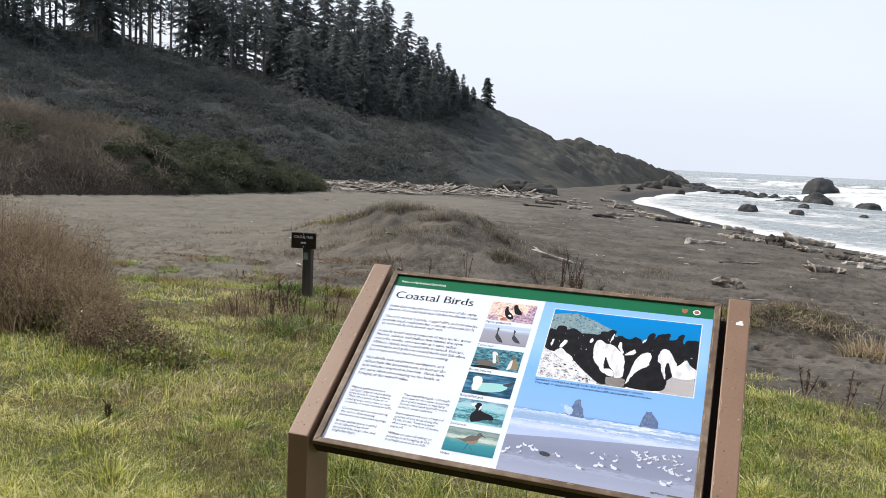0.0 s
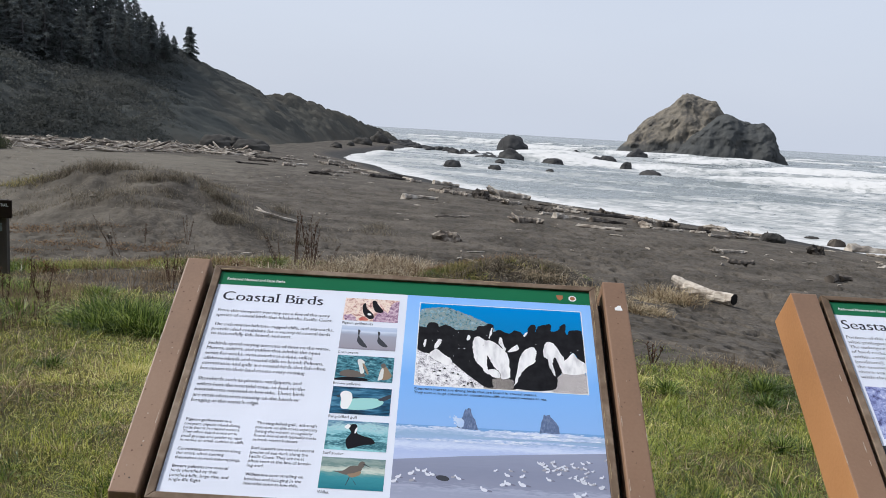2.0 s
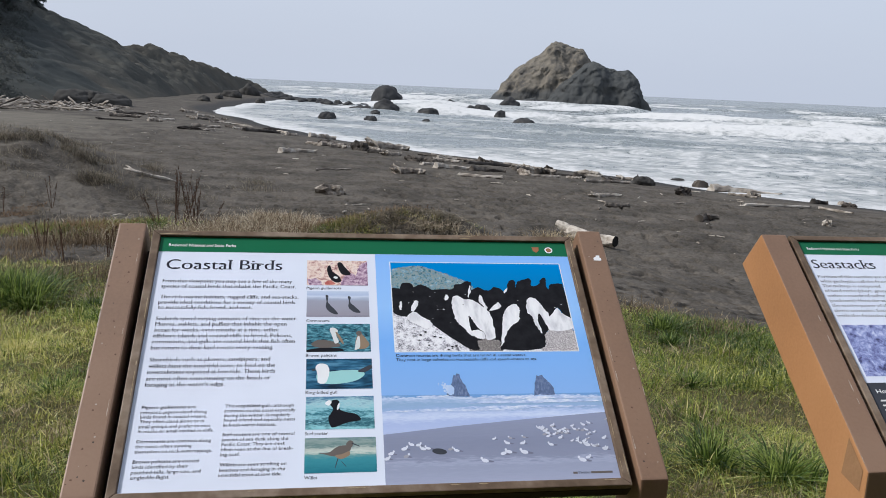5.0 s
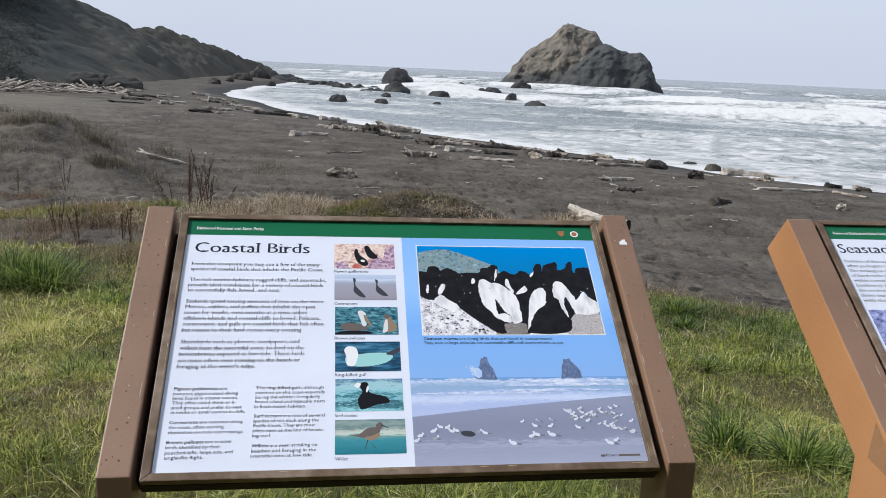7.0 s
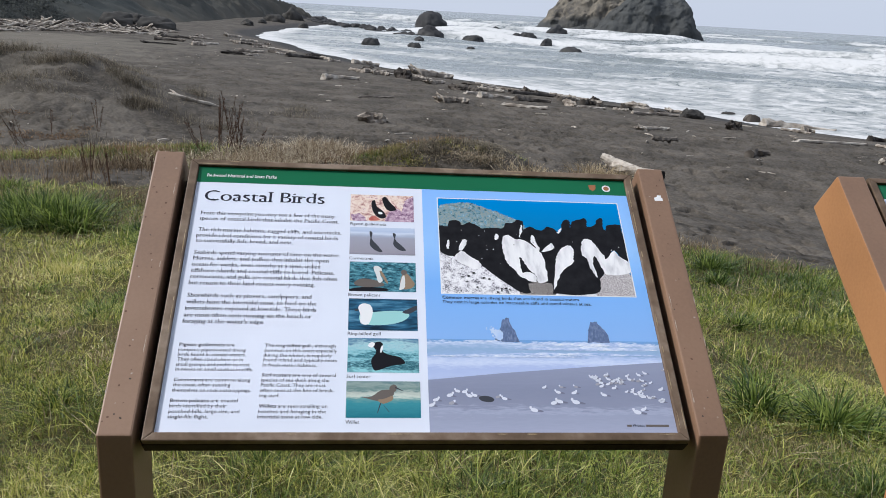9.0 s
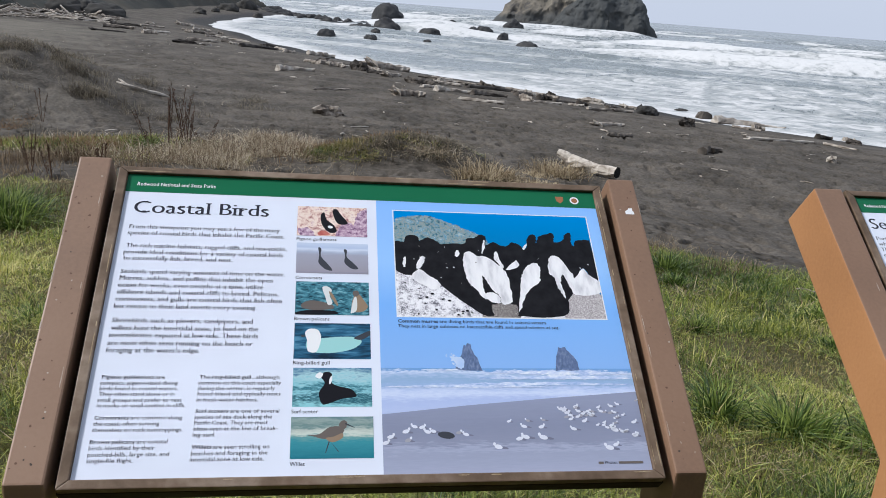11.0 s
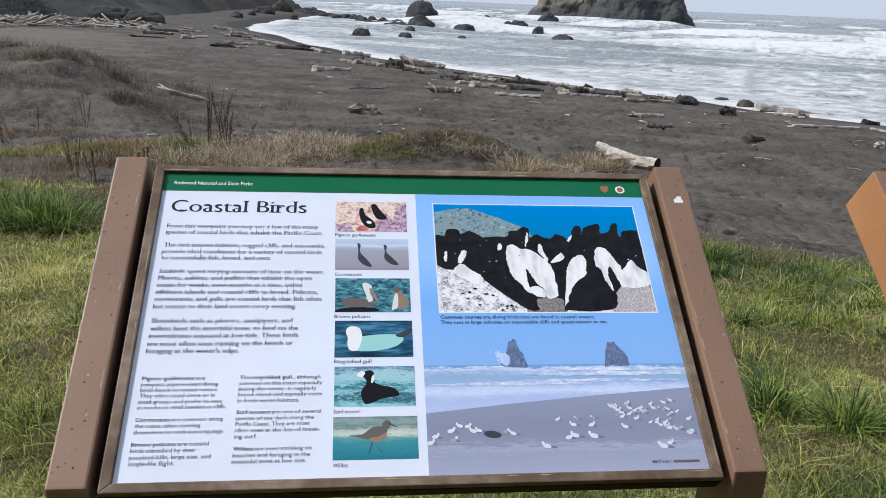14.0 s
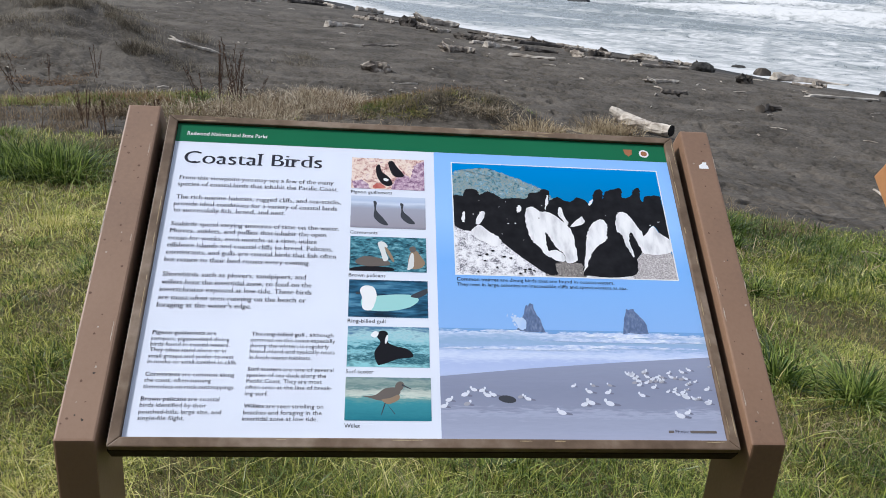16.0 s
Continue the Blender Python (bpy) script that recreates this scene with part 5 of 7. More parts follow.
shapes = [
    (CLIFFPRINT, ragged(rounded([(-0.012, 0.717), (0.006, 0.907), (0.062, 0.942), (0.16, 0.961), (0.243, 0.915), (0.325, 0.862), (0.394, 0.808), (0.438, 0.753), (0.443, 0.652), (-0.014, 0.639)], 3), 0.007, 1)),
    (GUANO, ragged([(-0.01, -0.02), (-0.01, 0.47), (0.10, 0.48), (0.24, 0.40), (0.34, 0.28), (0.46, 0.18), (0.60, 0.12), (0.86, 0.12), (0.86, -0.02)], 0.012, 2)),
    (GRAVEL, ragged([(0.864, 0.235), (1.001, 0.243), (1.013, -0.034), (0.785, -0.038), (0.828, 0.166)], 0.010, 17)),
    (GRITPRINT, ragged([(0.402, 0.135), (0.554, 0.138), (0.581, 0.049), (0.576, -0.008), (0.398, -0.011)], 0.01, 3)),
    (CROWD, ragged(rounded(mass, 3), 0.003, 4, 2)),
    (WHITEST, ragged(rounded([(0.338, 0.586), (0.371, 0.61), (0.402, 0.57), (0.448, 0.563), (0.501, 0.492), (0.539, 0.403), (0.55, 0.262), (0.55, 0.143), (0.519, 0.119), (0.499, 0.124), (0.489, 0.2), (0.458, 0.253), (0.433, 0.342), (0.417, 0.378), (0.416, 0.27), (0.434, 0.169), (0.41, 0.176), (0.381, 0.247), (0.348, 0.313), (0.33, 0.447)], 3), 0.003, 60, 2)),
    (WHITEST, ragged(rounded([(0.424, 0.214), (0.459, 0.226), (0.488, 0.193), (0.492, 0.132), (0.453, 0.136), (0.432, 0.163)], 3), 0.003, 61, 2)),
    (WHITEST, ragged(rounded([(0.656, 0.496), (0.696, 0.515), (0.711, 0.469), (0.706, 0.389), (0.696, 0.326), (0.647, 0.266), (0.608, 0.162), (0.59, 0.053), (0.575, 0.06), (0.593, 0.229), (0.609, 0.364), (0.628, 0.444)], 3), 0.003, 62, 2)),
    (WHITEST, ragged(rounded([(0.766, 0.567), (0.798, 0.591), (0.829, 0.551), (0.852, 0.472), (0.877, 0.389), (0.859, 0.269), (0.844, 0.314), (0.822, 0.41), (0.806, 0.329), (0.818, 0.2), (0.798, 0.186), (0.784, 0.312), (0.776, 0.38), (0.752, 0.431)], 3), 0.003, 63, 2)),
    (WHITEST, ragged(rounded([(0.933, 0.474), (0.953, 0.414), (0.998, 0.356), (0.997, 0.238), (0.867, 0.217), (0.858, 0.321), (0.903, 0.417)], 3), 0.003, 64, 2)),
    (WHITEST, ragged(rounded([(0.119, 0.547), (0.145, 0.536), (0.122, 0.446), (0.1, 0.437)], 3), 0.003, 65, 2)),
    (WHITEST, ragged(rounded([(0.042, 0.533), (0.051, 0.534), (0.046, 0.453), (0.034, 0.462)], 3), 0.003, 66, 2)),
    (WHITEST, ragged(rounded([(0.11, 0.428), (0.158, 0.371), (0.208, 0.306), (0.182, 0.238), (0.076, 0.343)], 3), 0.003, 67, 2)),
    (WHITEST, ragged(rounded([(0.593, 0.535), (0.604, 0.477), (0.537, 0.439)], 3), 0.003, 68, 2)),
    (WHITEST, ragged(rounded([(0.502, 0.623), (0.513, 0.542), (0.53, 0.475), (0.518, 0.461), (0.485, 0.559)], 3), 0.003, 69, 2)),
    (WHITEST, ragged(rounded([(0.663, 0.708), (0.648, 0.645), (0.637, 0.654)], 3), 0.003, 70, 2)),
    (WHITEST, ragged(rounded([(0.446, 0.731), (0.448, 0.664), (0.426, 0.584), (0.435, 0.674)], 3), 0.003, 71, 2)),
    (WHITEST, ragged(rounded([(0.308, 0.621), (0.315, 0.581), (0.295, 0.554), (0.295, 0.599)], 3), 0.003, 72, 2)),
    (CROWD, ragged(rounded([(0.598, 0.117), (0.629, 0.219), (0.681, 0.287), (0.736, 0.327), (0.781, 0.283), (0.813, 0.184), (0.81, 0.098), (0.795, 0.021), (0.587, 0.013)], 3), 0.004, 8, 2)),
]
q = random.Random(8)
for i in range(26):
    cx, cy = q.uniform(0.03, 0.97), q.uniform(0.30, 0.66)
    shapes.append((WHITEST if q.random() < 0.7 else GRITPRINT, oval(cx, cy, q.uniform(0.002, 0.005), q.uniform(0.002, 0.006), q.uniform(0, 180), 7)))
for i in range(16):
    cx = q.uniform(0.0, 0.36)
    shapes.append((CROWD, oval(cx, q.uniform(0.0, max(0.02, 0.40 - 1.0 * cx)), q.uniform(0.003, 0.010), q.uniform(0.003, 0.009), q.uniform(0, 180), 7)))
picture("photo_print", MAIN, SKYPRINT, shapes, 0.0014, "large printed photograph of black and white shapes on rocks")
# two small emblems and the credit, as plain shapes
ORANGE = ink("emblem_brown", (0.36, 0.16, 0.08))
part("emblem", layer([(0.3705, 0.279), (0.3875, 0.279), (0.386, 0.268), (0.379, 0.2625), (0.3725, 0.268)], 0.0012), ORANGE, birds, "small brown arrowhead emblem")
em = part("emblem", layer(oval(0.4098, 0.2705, 0.0095, 0.009), 0.0012), INK_WHITE, birds, "small round white emblem")
part("printed_shape", layer(oval(0.4098, 0.2705, 0.0062, 0.0058), 0.0016), ORANGE, em)
part("text_line", text_bm([("Photo:", False)], 0.3722, 0.3935, -0.2735, 0.0072, 0.0026), INK_TEXT, birds)
part("credit_bar", layer(rect(0.3612, 0.3700, -0.2715, -0.2755), 0.0026), GREYBROWN, birds, "small dark print bar")
part("credit_bar", layer(rect(0.3960, 0.4385, -0.2715, -0.2755), 0.0026), GREYBROWN, birds, "small dark print bar")
# pale chips where the paint has gone, and a white patch
for x, v, a, b in ((0.4985, 0.243, 0.004, 0.003), (0.512, 0.03, 0.003, 0.002), (-0.512, -0.12, 0.003, 0.0025), (-0.507, 0.05, 0.003, 0.002), (-0.524, 0.012, 0.003, 0.003), (-0.503, -0.185, 0.0035, 0.003), (0.521, -0.21, 0.003, 0.002), (0.507, -0.245, 0.002, 0.005), (0.528, -0.262, 0.003, 0.004), (-0.52, -0.24, 0.002, 0.002)):
    part("paint_chip", layer(ragged(oval(x, v, a * 0.55, b * 0.55, r.uniform(0, 180), 7), 0.0004, int(900 + 1000 * abs(x * v)), 2), 0.0122), M_RIMS, birds)
DARKCHIP = material("dark_stain", [(0.05, 0.04, 0.035), (0.10, 0.08, 0.065)], 0.8, 60, 3, 0)
q = random.Random(3)
RUST = material("rust_stain", [(0.115, 0.062, 0.042), (0.16, 0.095, 0.064)], 0.7, 120, 3, 0)
for i in range(54):
    x, v = (q.choice((-1, 1)) * q.uniform(0.494, 0.537), q.uniform(-0.285, 0.31))
    size = q.uniform(0.0007, 0.0024)
    part("paint_chip", layer(ragged(oval(x, v, size, size * q.uniform(0.5, 1.2), q.uniform(0, 180), 7), size * 0.22, 300 + i, 2), 0.0122), RUST if q.random() < 0.62 else (DARKCHIP if q.random() < 0.75 else M_RIMS), birds)
part("sticker_patch", layer([(0.508, 0.232), (0.526, 0.232), (0.526, 0.239), (0.523, 0.241), (0.524, 0.247), (0.516, 0.247), (0.514, 0.243), (0.508, 0.240)], 0.0122), INK_WHITE, birds, "torn white patch")

# the second panel, of which the near edge shows
HIGHER = PANEL @ Matrix.Translation((0.006, 0.0165, 0))
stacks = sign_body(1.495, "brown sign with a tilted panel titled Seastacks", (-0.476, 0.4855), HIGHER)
part("title", text_bm([("Seastacks", False)], -0.4385, -0.275, 0.2200, 0.0385, 0.0012, HIGHER, serif=0.017, fine=6), INK_TEXT, stacks, "large dark title letters")
for i, (words, x1) in enumerate([("Portions of this coastline are under", -0.235), ("what geologists call the Franciscan", -0.235), ("The melange is composed", -0.29), ("of hard rocks (chert, greenstone", -0.245), ("within a matrix of softer, more", -0.25),
                                 ("(mudstone). Here, the waves and", -0.25), ("the erosive power of the ocean", -0.25), ("shore seastacks. Seastacks", -0.275), ("with the Franciscan", -0.305)]):
    part("text_line", text_bm([(words, False)], -0.4395, x1, 0.1840 - 0.0142 * i, 0.0126, 0.0012, HIGHER, serif=0.013), INK_TEXT, stacks)
SEASTACKPRINT = material("ink_aerial_surf", [(0.06, 0.065, 0.16), (0.16, 0.18, 0.40), (0.26, 0.30, 0.58), (0.40, 0.45, 0.72), (0.62, 0.66, 0.84)], 0.3, 60, 9, 0, distort=0.6, fine=(260, 0.4))
part("photo_print", layer(rect(-0.440, 0.434, 0.045, -0.090), 0.0010, HIGHER), SEASTACKPRINT, stacks, "printed photograph of surf and rocks from above")
part("dark_print_band", layer(rect(-0.452, 0.452, -0.106, -0.2872), 0.0010, HIGHER), SLATE, stacks, "near-black printed band")
part("lettering", text_bm([("How Seastacks Form", True)], -0.434, -0.28, -0.128, 0.014, 0.0016, HIGHER), INK_WHITE, stacks, "white printed letters")
for i in range(8):
    part("text_bar", layer(rect(-0.434, -0.31 - 0.01 * (i % 3), -0.1475 - 0.0115 * i, -0.1515 - 0.0115 * i), 0.0016, HIGHER), PALE, stacks)
# a shadow painted as a darker shape at the second sign's bend
bm = bmesh.new()
bm.faces.new([bm.verts.new((-0.5418, y, z)) for y, z in ((-0.172, 0.868), (-0.226, 0.822), (-0.224, 0.776), (-0.165, 0.786))])
part("painted_shadow", bm, material("shadowed_paint", [(0.26, 0.15, 0.078), (0.31, 0.175, 0.09)], 0.6, 30, 4, 0.1), stacks, "shadow painted as a darker patch")
# bare ochre scratches along the frame's rails
SCRATCH = material("ochre_scratch", [(0.30, 0.22, 0.12), (0.46, 0.37, 0.24)], 0.6, 80, 3, 0)
q = random.Random(24)
for i in range(34):
    if i % 3:
        x, v, a, b = q.choice((0.4562, 0.4562, 0.4660, -0.4562)), q.uniform(-0.28, 0.28), q.uniform(0.0004, 0.0011), q.uniform(0.004, 0.03)
    else:
        x, v, a, b = q.uniform(-0.44, 0.44), q.choice((0.3045, 0.2975, -0.2915)), q.uniform(0.004, 0.03), q.uniform(0.0004, 0.0010)
    part("edge_wear", layer(ragged(oval(x, v, a, b, 0, 12), 0.0003, 200 + i), 0.0, PANEL @ Matrix.Translation((0, 0, 0.0062))), SCRATCH, birds)
# paint worn pale along the outer edges
q = random.Random(14)
for owner in (birds, stacks):
    for i in range(16):
        x = q.choice((-0.5395, -0.4905, 0.4905, 0.5395))
        part("edge_wear", layer(ragged(oval(x, q.uniform(-0.29, 0.31), q.uniform(0.0005, 0.0012), q.uniform(0.004, 0.022), 0, 12), 0.0004, i), 0.01205), M_RIMS, owner)

# ---- trail marker ----
marker = thing("trail_marker", (-6.2, 9.75, ground_at(-6.2, 9.75) - 0.05), "weathered grey post with a dark brown Coastal Trail board", "sign", rz=12)
part("post", bm_box((-0.06, -0.045, -0.3), (0.09, 0.085, 1.14), 0.01), M_POSTWOOD, marker, "weathered grey wooden post")
board = part("board", bm_box((-0.25, -0.087, 0.88), (0.17, -0.047, 1.14), 0.012), M_SIGNBROWN, marker, "dark brown board with pale routed letters")
UPRIGHT = Matrix.Translation((0, -0.0888, 0)) @ Matrix(((1, 0, 0, 0), (0, 0, -1, 0), (0, 1, 0, 0), (0, 0, 0, 1)))
part("lettering", text_bm([("COASTAL TRAIL", False)], -0.205, 0.125, 1.065, 0.062, 0.0, UPRIGHT, bold=0.001), PALE, board, "pale routed capitals")
arrow = [(-0.09, 0.865), (-0.065, 0.887), (-0.065, 0.875), (-0.015, 0.875), (-0.015, 0.887), (0.01, 0.865), (-0.015, 0.843), (-0.015, 0.855), (-0.065, 0.855), (-0.065, 0.843)]
part("arrow", layer([(x, z + 0.11) for x, z in arrow], 0.0, UPRIGHT), PALE, board, "pale double arrow")
for zz in (0.91, 1.12):
    part("bolt", layer(oval(-0.04, zz, 0.008, 0.008, 0, 10), 0.0, UPRIGHT), PALE, board)
part("marker_disc", layer(rect(-0.045, 0.03, 0.81, 0.69), 0.0, Matrix.Translation((0, 0.0415, 0)) @ UPRIGHT), material("faded_sticker", [(0.12, 0.16, 0.15), (0.30, 0.36, 0.36)], 0.6, 30, 4, 0), marker, "small faded grey-green sticker")


# ---- rocks ----
def rock_mesh(name, seed, subdivisions=4, lump=0.30, fine=0.13, flat_bottom=True):
    bm = bmesh.new()
    bmesh.ops.create_icosphere(bm, subdivisions=subdivisions, radius=1)
    o = Vector((seed * 7.3, seed * 3.1, seed * 5.7))
    for v in bm.verts:
        d = v.co.normalized()
        k = 1 + lump * (noise.noise(d * 1.3 + o)) + fine * noise.fractal(d * 4 + o, 1.0, 2.0, 4) + 0.12 * (abs(noise.noise(d * 2.6 + o)) - 0.2)
        v.co = d * k
    me = bpy.data.meshes.new(name)
    for f in bm.faces:
        f.smooth = True
    bm.to_mesh(me)
    bm.free()
    return me


rock_kinds = [rock_mesh("boulder", i + 1, 4, 0.24, 0.12) for i in range(5)]
knob_kinds = [me.copy() for me in rock_kinds]
for me in rock_kinds:
    me.materials.append(M_ROCK)
for me in knob_kinds:
    me.materials.append(M_KNOB)


def boulder(x, y, z, rx, ry, rz, kind, turn, label, group="", name="boulder", dry=False):
    ob = new(name, (knob_kinds if dry else rock_kinds)[kind % 5])
    ob.matrix_basis = Matrix.LocRotScale((x, y, z), Euler((0, 0, turn)), (rx, ry, rz))
    return tagged(ob, label, "rock", group)


SEA_ROCKS = [(11.9, 143.6, 2.3, 1.95), (1.2, 108.7, 1.15, 0.85), (7.0, 109.1, 0.8, 0.62), (18.5, 136.3, 1.6, 1.2), (14.9, 111.1, 0.5, 0.4), (39.6, 243.5, 1.6, 1.0), (30.7, 161.5, 1.3, 1.3), (36.7, 180.8, 1.8, 1.3),
             (31.4, 137.8, 0.95, 1.3), (29.3, 111.9, 1.7, 1.05), (57.8, 242.2, 2.8, 2.3)]
r = random.Random(11)
for i, (x, y, w, h) in enumerate(SEA_ROCKS):
    boulder(x, y + w * 0.5, SEA - 0.12 * h, w * 1.15, w * 0.95, h * 1.15, i, r.uniform(0, 6), "dark wet boulder standing in the surf", "sea boulders")
# the chain of rocks off the headland
for i in range(72):
    k = i / 71
    d = 232 - 92 * k + r.uniform(-10, 14)
    a = radians(-3.6 + 7.6 * k + r.uniform(-0.5, 0.5))
    s = r.uniform(0.35, 1.05) * (1.6 if i < 18 else 1.0)
    boulder(d * math.sin(a), d * math.cos(a) - 1.6, SEA + 0.1, s * 1.4, s, s * r.uniform(0.5, 0.95), i, r.uniform(0, 6), "dark wet rock in the chain off the headland", "reef rocks")
x, y, z = polar(4.75, 234, SEA)
boulder(x, y, z - 0.8, 5.4, 4.4, 5.0, 1, 0.9, "dark rocky islet standing beyond the surf", name="islet")
# rocks at the headland's foot
for az_, d, w, h in ((-13.4, 101, 2.4, 1.2), (-14.5, 102, 2.0, 1.5), (-15.6, 101, 2.2, 1.4), (-12.7, 103, 1.3, 0.9), (-7.6, 150, 1.3, 0.9), (-5.8, 182, 2.2, 1.6), (-4.6, 205, 2.5, 2.4), (-6.6, 168, 1.0, 0.8), (-3.9, 168, 1.2, 1.1)):
    x, y, z = polar(az_, d, 0)
    boulder(x, y, max(ground_at(x, y), SEA), w, w * 0.8, h, int(d) % 5, d, "dark rock at the foot of the headland", "foot rocks", dry=True)
boulder(15.5, 35.6, ground_at(15.5, 35.6), 0.62, 0.5, 0.42, 3, 0.5, "grey rounded boulder on the wet sand", dry=True)
boulder(21.3, 44.2, ground_at(21.3, 44.2), 0.6, 0.5, 0.3, 1, 0.2, "grey rounded boulder on the wet sand", dry=True)


# ---- sea stack ----
def stack_part(cx, cy, ridge, depth, steep, n, seed, name, parent, dark, label):
    """A cliffed rock: a ridge line (metres across, metres high) that falls off to the front and the back, with gullies and ledges."""
    rx, rz = np.array([q[0] for q in ridge]), np.array([q[1] for q in ridge])
    X, Y = np.meshgrid(np.linspace(rx[0] - 2, rx[-1] + 2, n), np.linspace(-depth * 1.25, depth * 1.25, n), indexing="ij")
    bend = 1.6 * (fbm(X / 7.0 + seed, Y / 9.0, seed, 4) - 0.5)
    top = np.interp(X + bend * np.clip(np.abs(Y) / depth * 2, 0, 1), rx, rz, left=-3, right=-3)
    half = depth * (0.45 + 0.55 * np.clip(top / max(rz), 0, 1) ** 0.6)
    q = np.abs(Y) / half + 0.30 * (fbm(X / 5.0, Y / 5.0, seed + 3, 5) - 0.5)
    Z = -2.5 + (top + 2.5) * np.clip(1 - np.clip(q, 0, 1.2) ** steep, 0, 1) ** 0.75
    tall = np.clip((Z + 2.5) / 6, 0, 1)
    Z = Z + tall * ((fbm(X / 2.4, Y / 2.4, seed + 5, 5) - 0.5) * 1.7 - np.abs(fbm(X / 4.5, Y / 8.0, seed + 8, 4) - 0.5) * 1.1 + 0.1)
    Z = Z + 0.12 * tall * np.sin(Z * 1.9 + 3 * fbm(X / 6, Y / 6, seed + 9, 3))
    # knobs and ledges that stand out of the faces
    knob = (fbm(X / 3.6 + 5, Z / 2.6, seed + 12, 5) - 0.5) * 4.2 + (fbm(X / 1.2, Z / 1.0, seed + 14, 4) - 0.5) * 0.9
    Y = Y + np.sign(Y) * knob * np.clip(tall, 0.2, 1) * np.clip(np.abs(Y) / 2.5, 0, 1)
    X = X + (fbm(Y / 3.0, Z / 2.4, seed + 16, 4) - 0.5) * 1.6 * tall
    i = np.arange(n * n).reshape(n, n)
    f = np.stack([i[:-1, :-1], i[1:, :-1], i[1:, 1:], i[:-1, 1:]], -1).reshape(-1, 4)
    v = np.stack([X, Y, Z], -1).reshape(-1, 3)
    wash = smooth01(-(v[:, 2] - 2.4 - 4.5 * fbm(v[:, 0] * 0.14, v[:, 1] * 0.14, 2, 3)), -1.5, 1.5)
    d = np.maximum(wash, dark * (0.55 + 0.6 * fbm(v[:, 0] * 0.16, v[:, 2] * 0.16, 5, 3)))
    ob = new(name, mesh_from(name, v, f, M_STACK, True, {"dark": d * 0.9}))
    ob.location = (cx, cy, 0)
    ob.parent = parent
    return tagged(ob, label)


MAIN_RIDGE = [(-30, -2.5), (-28.8, 0.8), (-26.8, 3.6), (-24.6, 6.2), (-20.8, 10.6), (-17.5, 13.3), (-15, 15.2), (-12, 17.1), (-9.6, 18.6), (-8.2, 20.4), (-7, 21.9), (-5.4, 22.5), (-3.6, 22.2), (-2, 22.0), (-0.6, 21.3), (1.6, 20.6), (4, 20.0), (5.6, 19.2), (7.2, 17.2), (9, 14.5), (12.8, 11), (20, 7), (26, 0), (27, -2.5)]
FRONT_RIDGE = [(-26.5, -2.5), (-25.5, 0.6), (-22, 1.7), (-18, 1.4), (-14, 2.2), (-10, 2.4), (-7.4, 3.0), (-4, 5.6), (-1, 9.2), (2.6, 11.8), (5.7, 14.1), (8.4, 15.7), (10.6, 15.4), (12.4, 14.2), (14, 13.0), (17, 12.9), (20.2, 12.8), (22.6, 11.4), (24.7, 8.4), (25.8, 4.6), (27.5, 3.0), (29.4, 0.6), (30, -2.5)]
sx_, sy_, _ = polar(17.15, 290, 0)
stack = thing("sea_stack", (sx_, sy_, SEA), "large brown and grey sea stack rising from the surf", "rock", rz=-17)
stack.scale = (0.95, 0.95, 0.98)
stack_part(0, 3, MAIN_RIDGE, 17.0, 1.8, 190, 3, "main_rock", stack, 0.22, "weathered brown rock with grassy crown")
stack_part(0, -10, FRONT_RIDGE, 10.0, 2.6, 170, 7, "front_rock", stack, 1.45, "darker steep-sided rock in front")


# ---- driftwood ----
def log_mesh(name, seed, kind="log"):
    """A log one metre long and with a radius of about one tenth, lying along x; scaled when it is placed."""
    q = random.Random(seed)
    n = 13
    bend = q.uniform(-0.10, 0.10)
    path = [(-0.5 + i / (n - 1), bend * math.sin(math.pi * i / (n - 1)) + q.uniform(-0.008, 0.008), q.uniform(-0.008, 0.008)) for i in range(n)]
    taper = q.uniform(0.55, 0.95)
    radii = [0.1 * (1 + (taper - 1) * i / (n - 1)) * q.uniform(0.88, 1.12) for i in range(n)]
    if kind == "root":
        radii[0], radii[1] = 0.19, 0.14
    if kind == "chunk":
        radii = [0.08, 0.11, 0.13, 0.15, 0.17, 0.18, 0.19, 0.17, 0.15, 0.14, 0.12, 0.10, 0.06]
    bm = tube(path, radii, 9, 0.22, seed)
    if kind in ("root", "fork"):
        for j in range(5 if kind == "root" else 1):
            a = q.uniform(0.2, 2.9)
            d = Vector((-0.16 if kind == "root" else 0.28, math.cos(a) * 0.2, math.sin(a) * 0.11))
            s = Vector((-0.46 if kind == "root" else 0.05, 0, 0.02))
            merge(bm, tube([s, s + d * 0.5 + Vector((0, 0, 0.02)), s + d], [0.06, 0.045, 0.015], 6, 0.2, seed + j))
    for v in bm.verts:
        v.co += Vector((0, 0, 0.018 * noise.noise(v.co * 9 + Vector((seed, 0, 0)))))
        if abs(v.co.x) > 0.47:
            v.co.x += 0.06 * (q.random() - 0.5)
    me = bpy.data.meshes.new(name)
    for f in bm.faces:
        f.smooth = False
    bm.to_mesh(me)
    bm.free()
    return me


pale_logs = [log_mesh("driftwood_log", 20 + i, k) for i, k in enumerate(["log", "log", "root", "fork", "log"])]
lump = rock_mesh("driftwood_log", 8, 3, 0.55, 0.30)
lump.polygons.foreach_set("use_smooth", [False] * len(lump.polygons))
lump.transform(Matrix.Diagonal((0.5, 0.11, 0.13, 1)))
pale_logs.append(lump)
dark_logs = [me.copy() for me in pale_logs]
for me in pale_logs:
    me.materials.append(M_WOOD)
for me in dark_logs:
    me.materials.append(M_DARKWOOD)


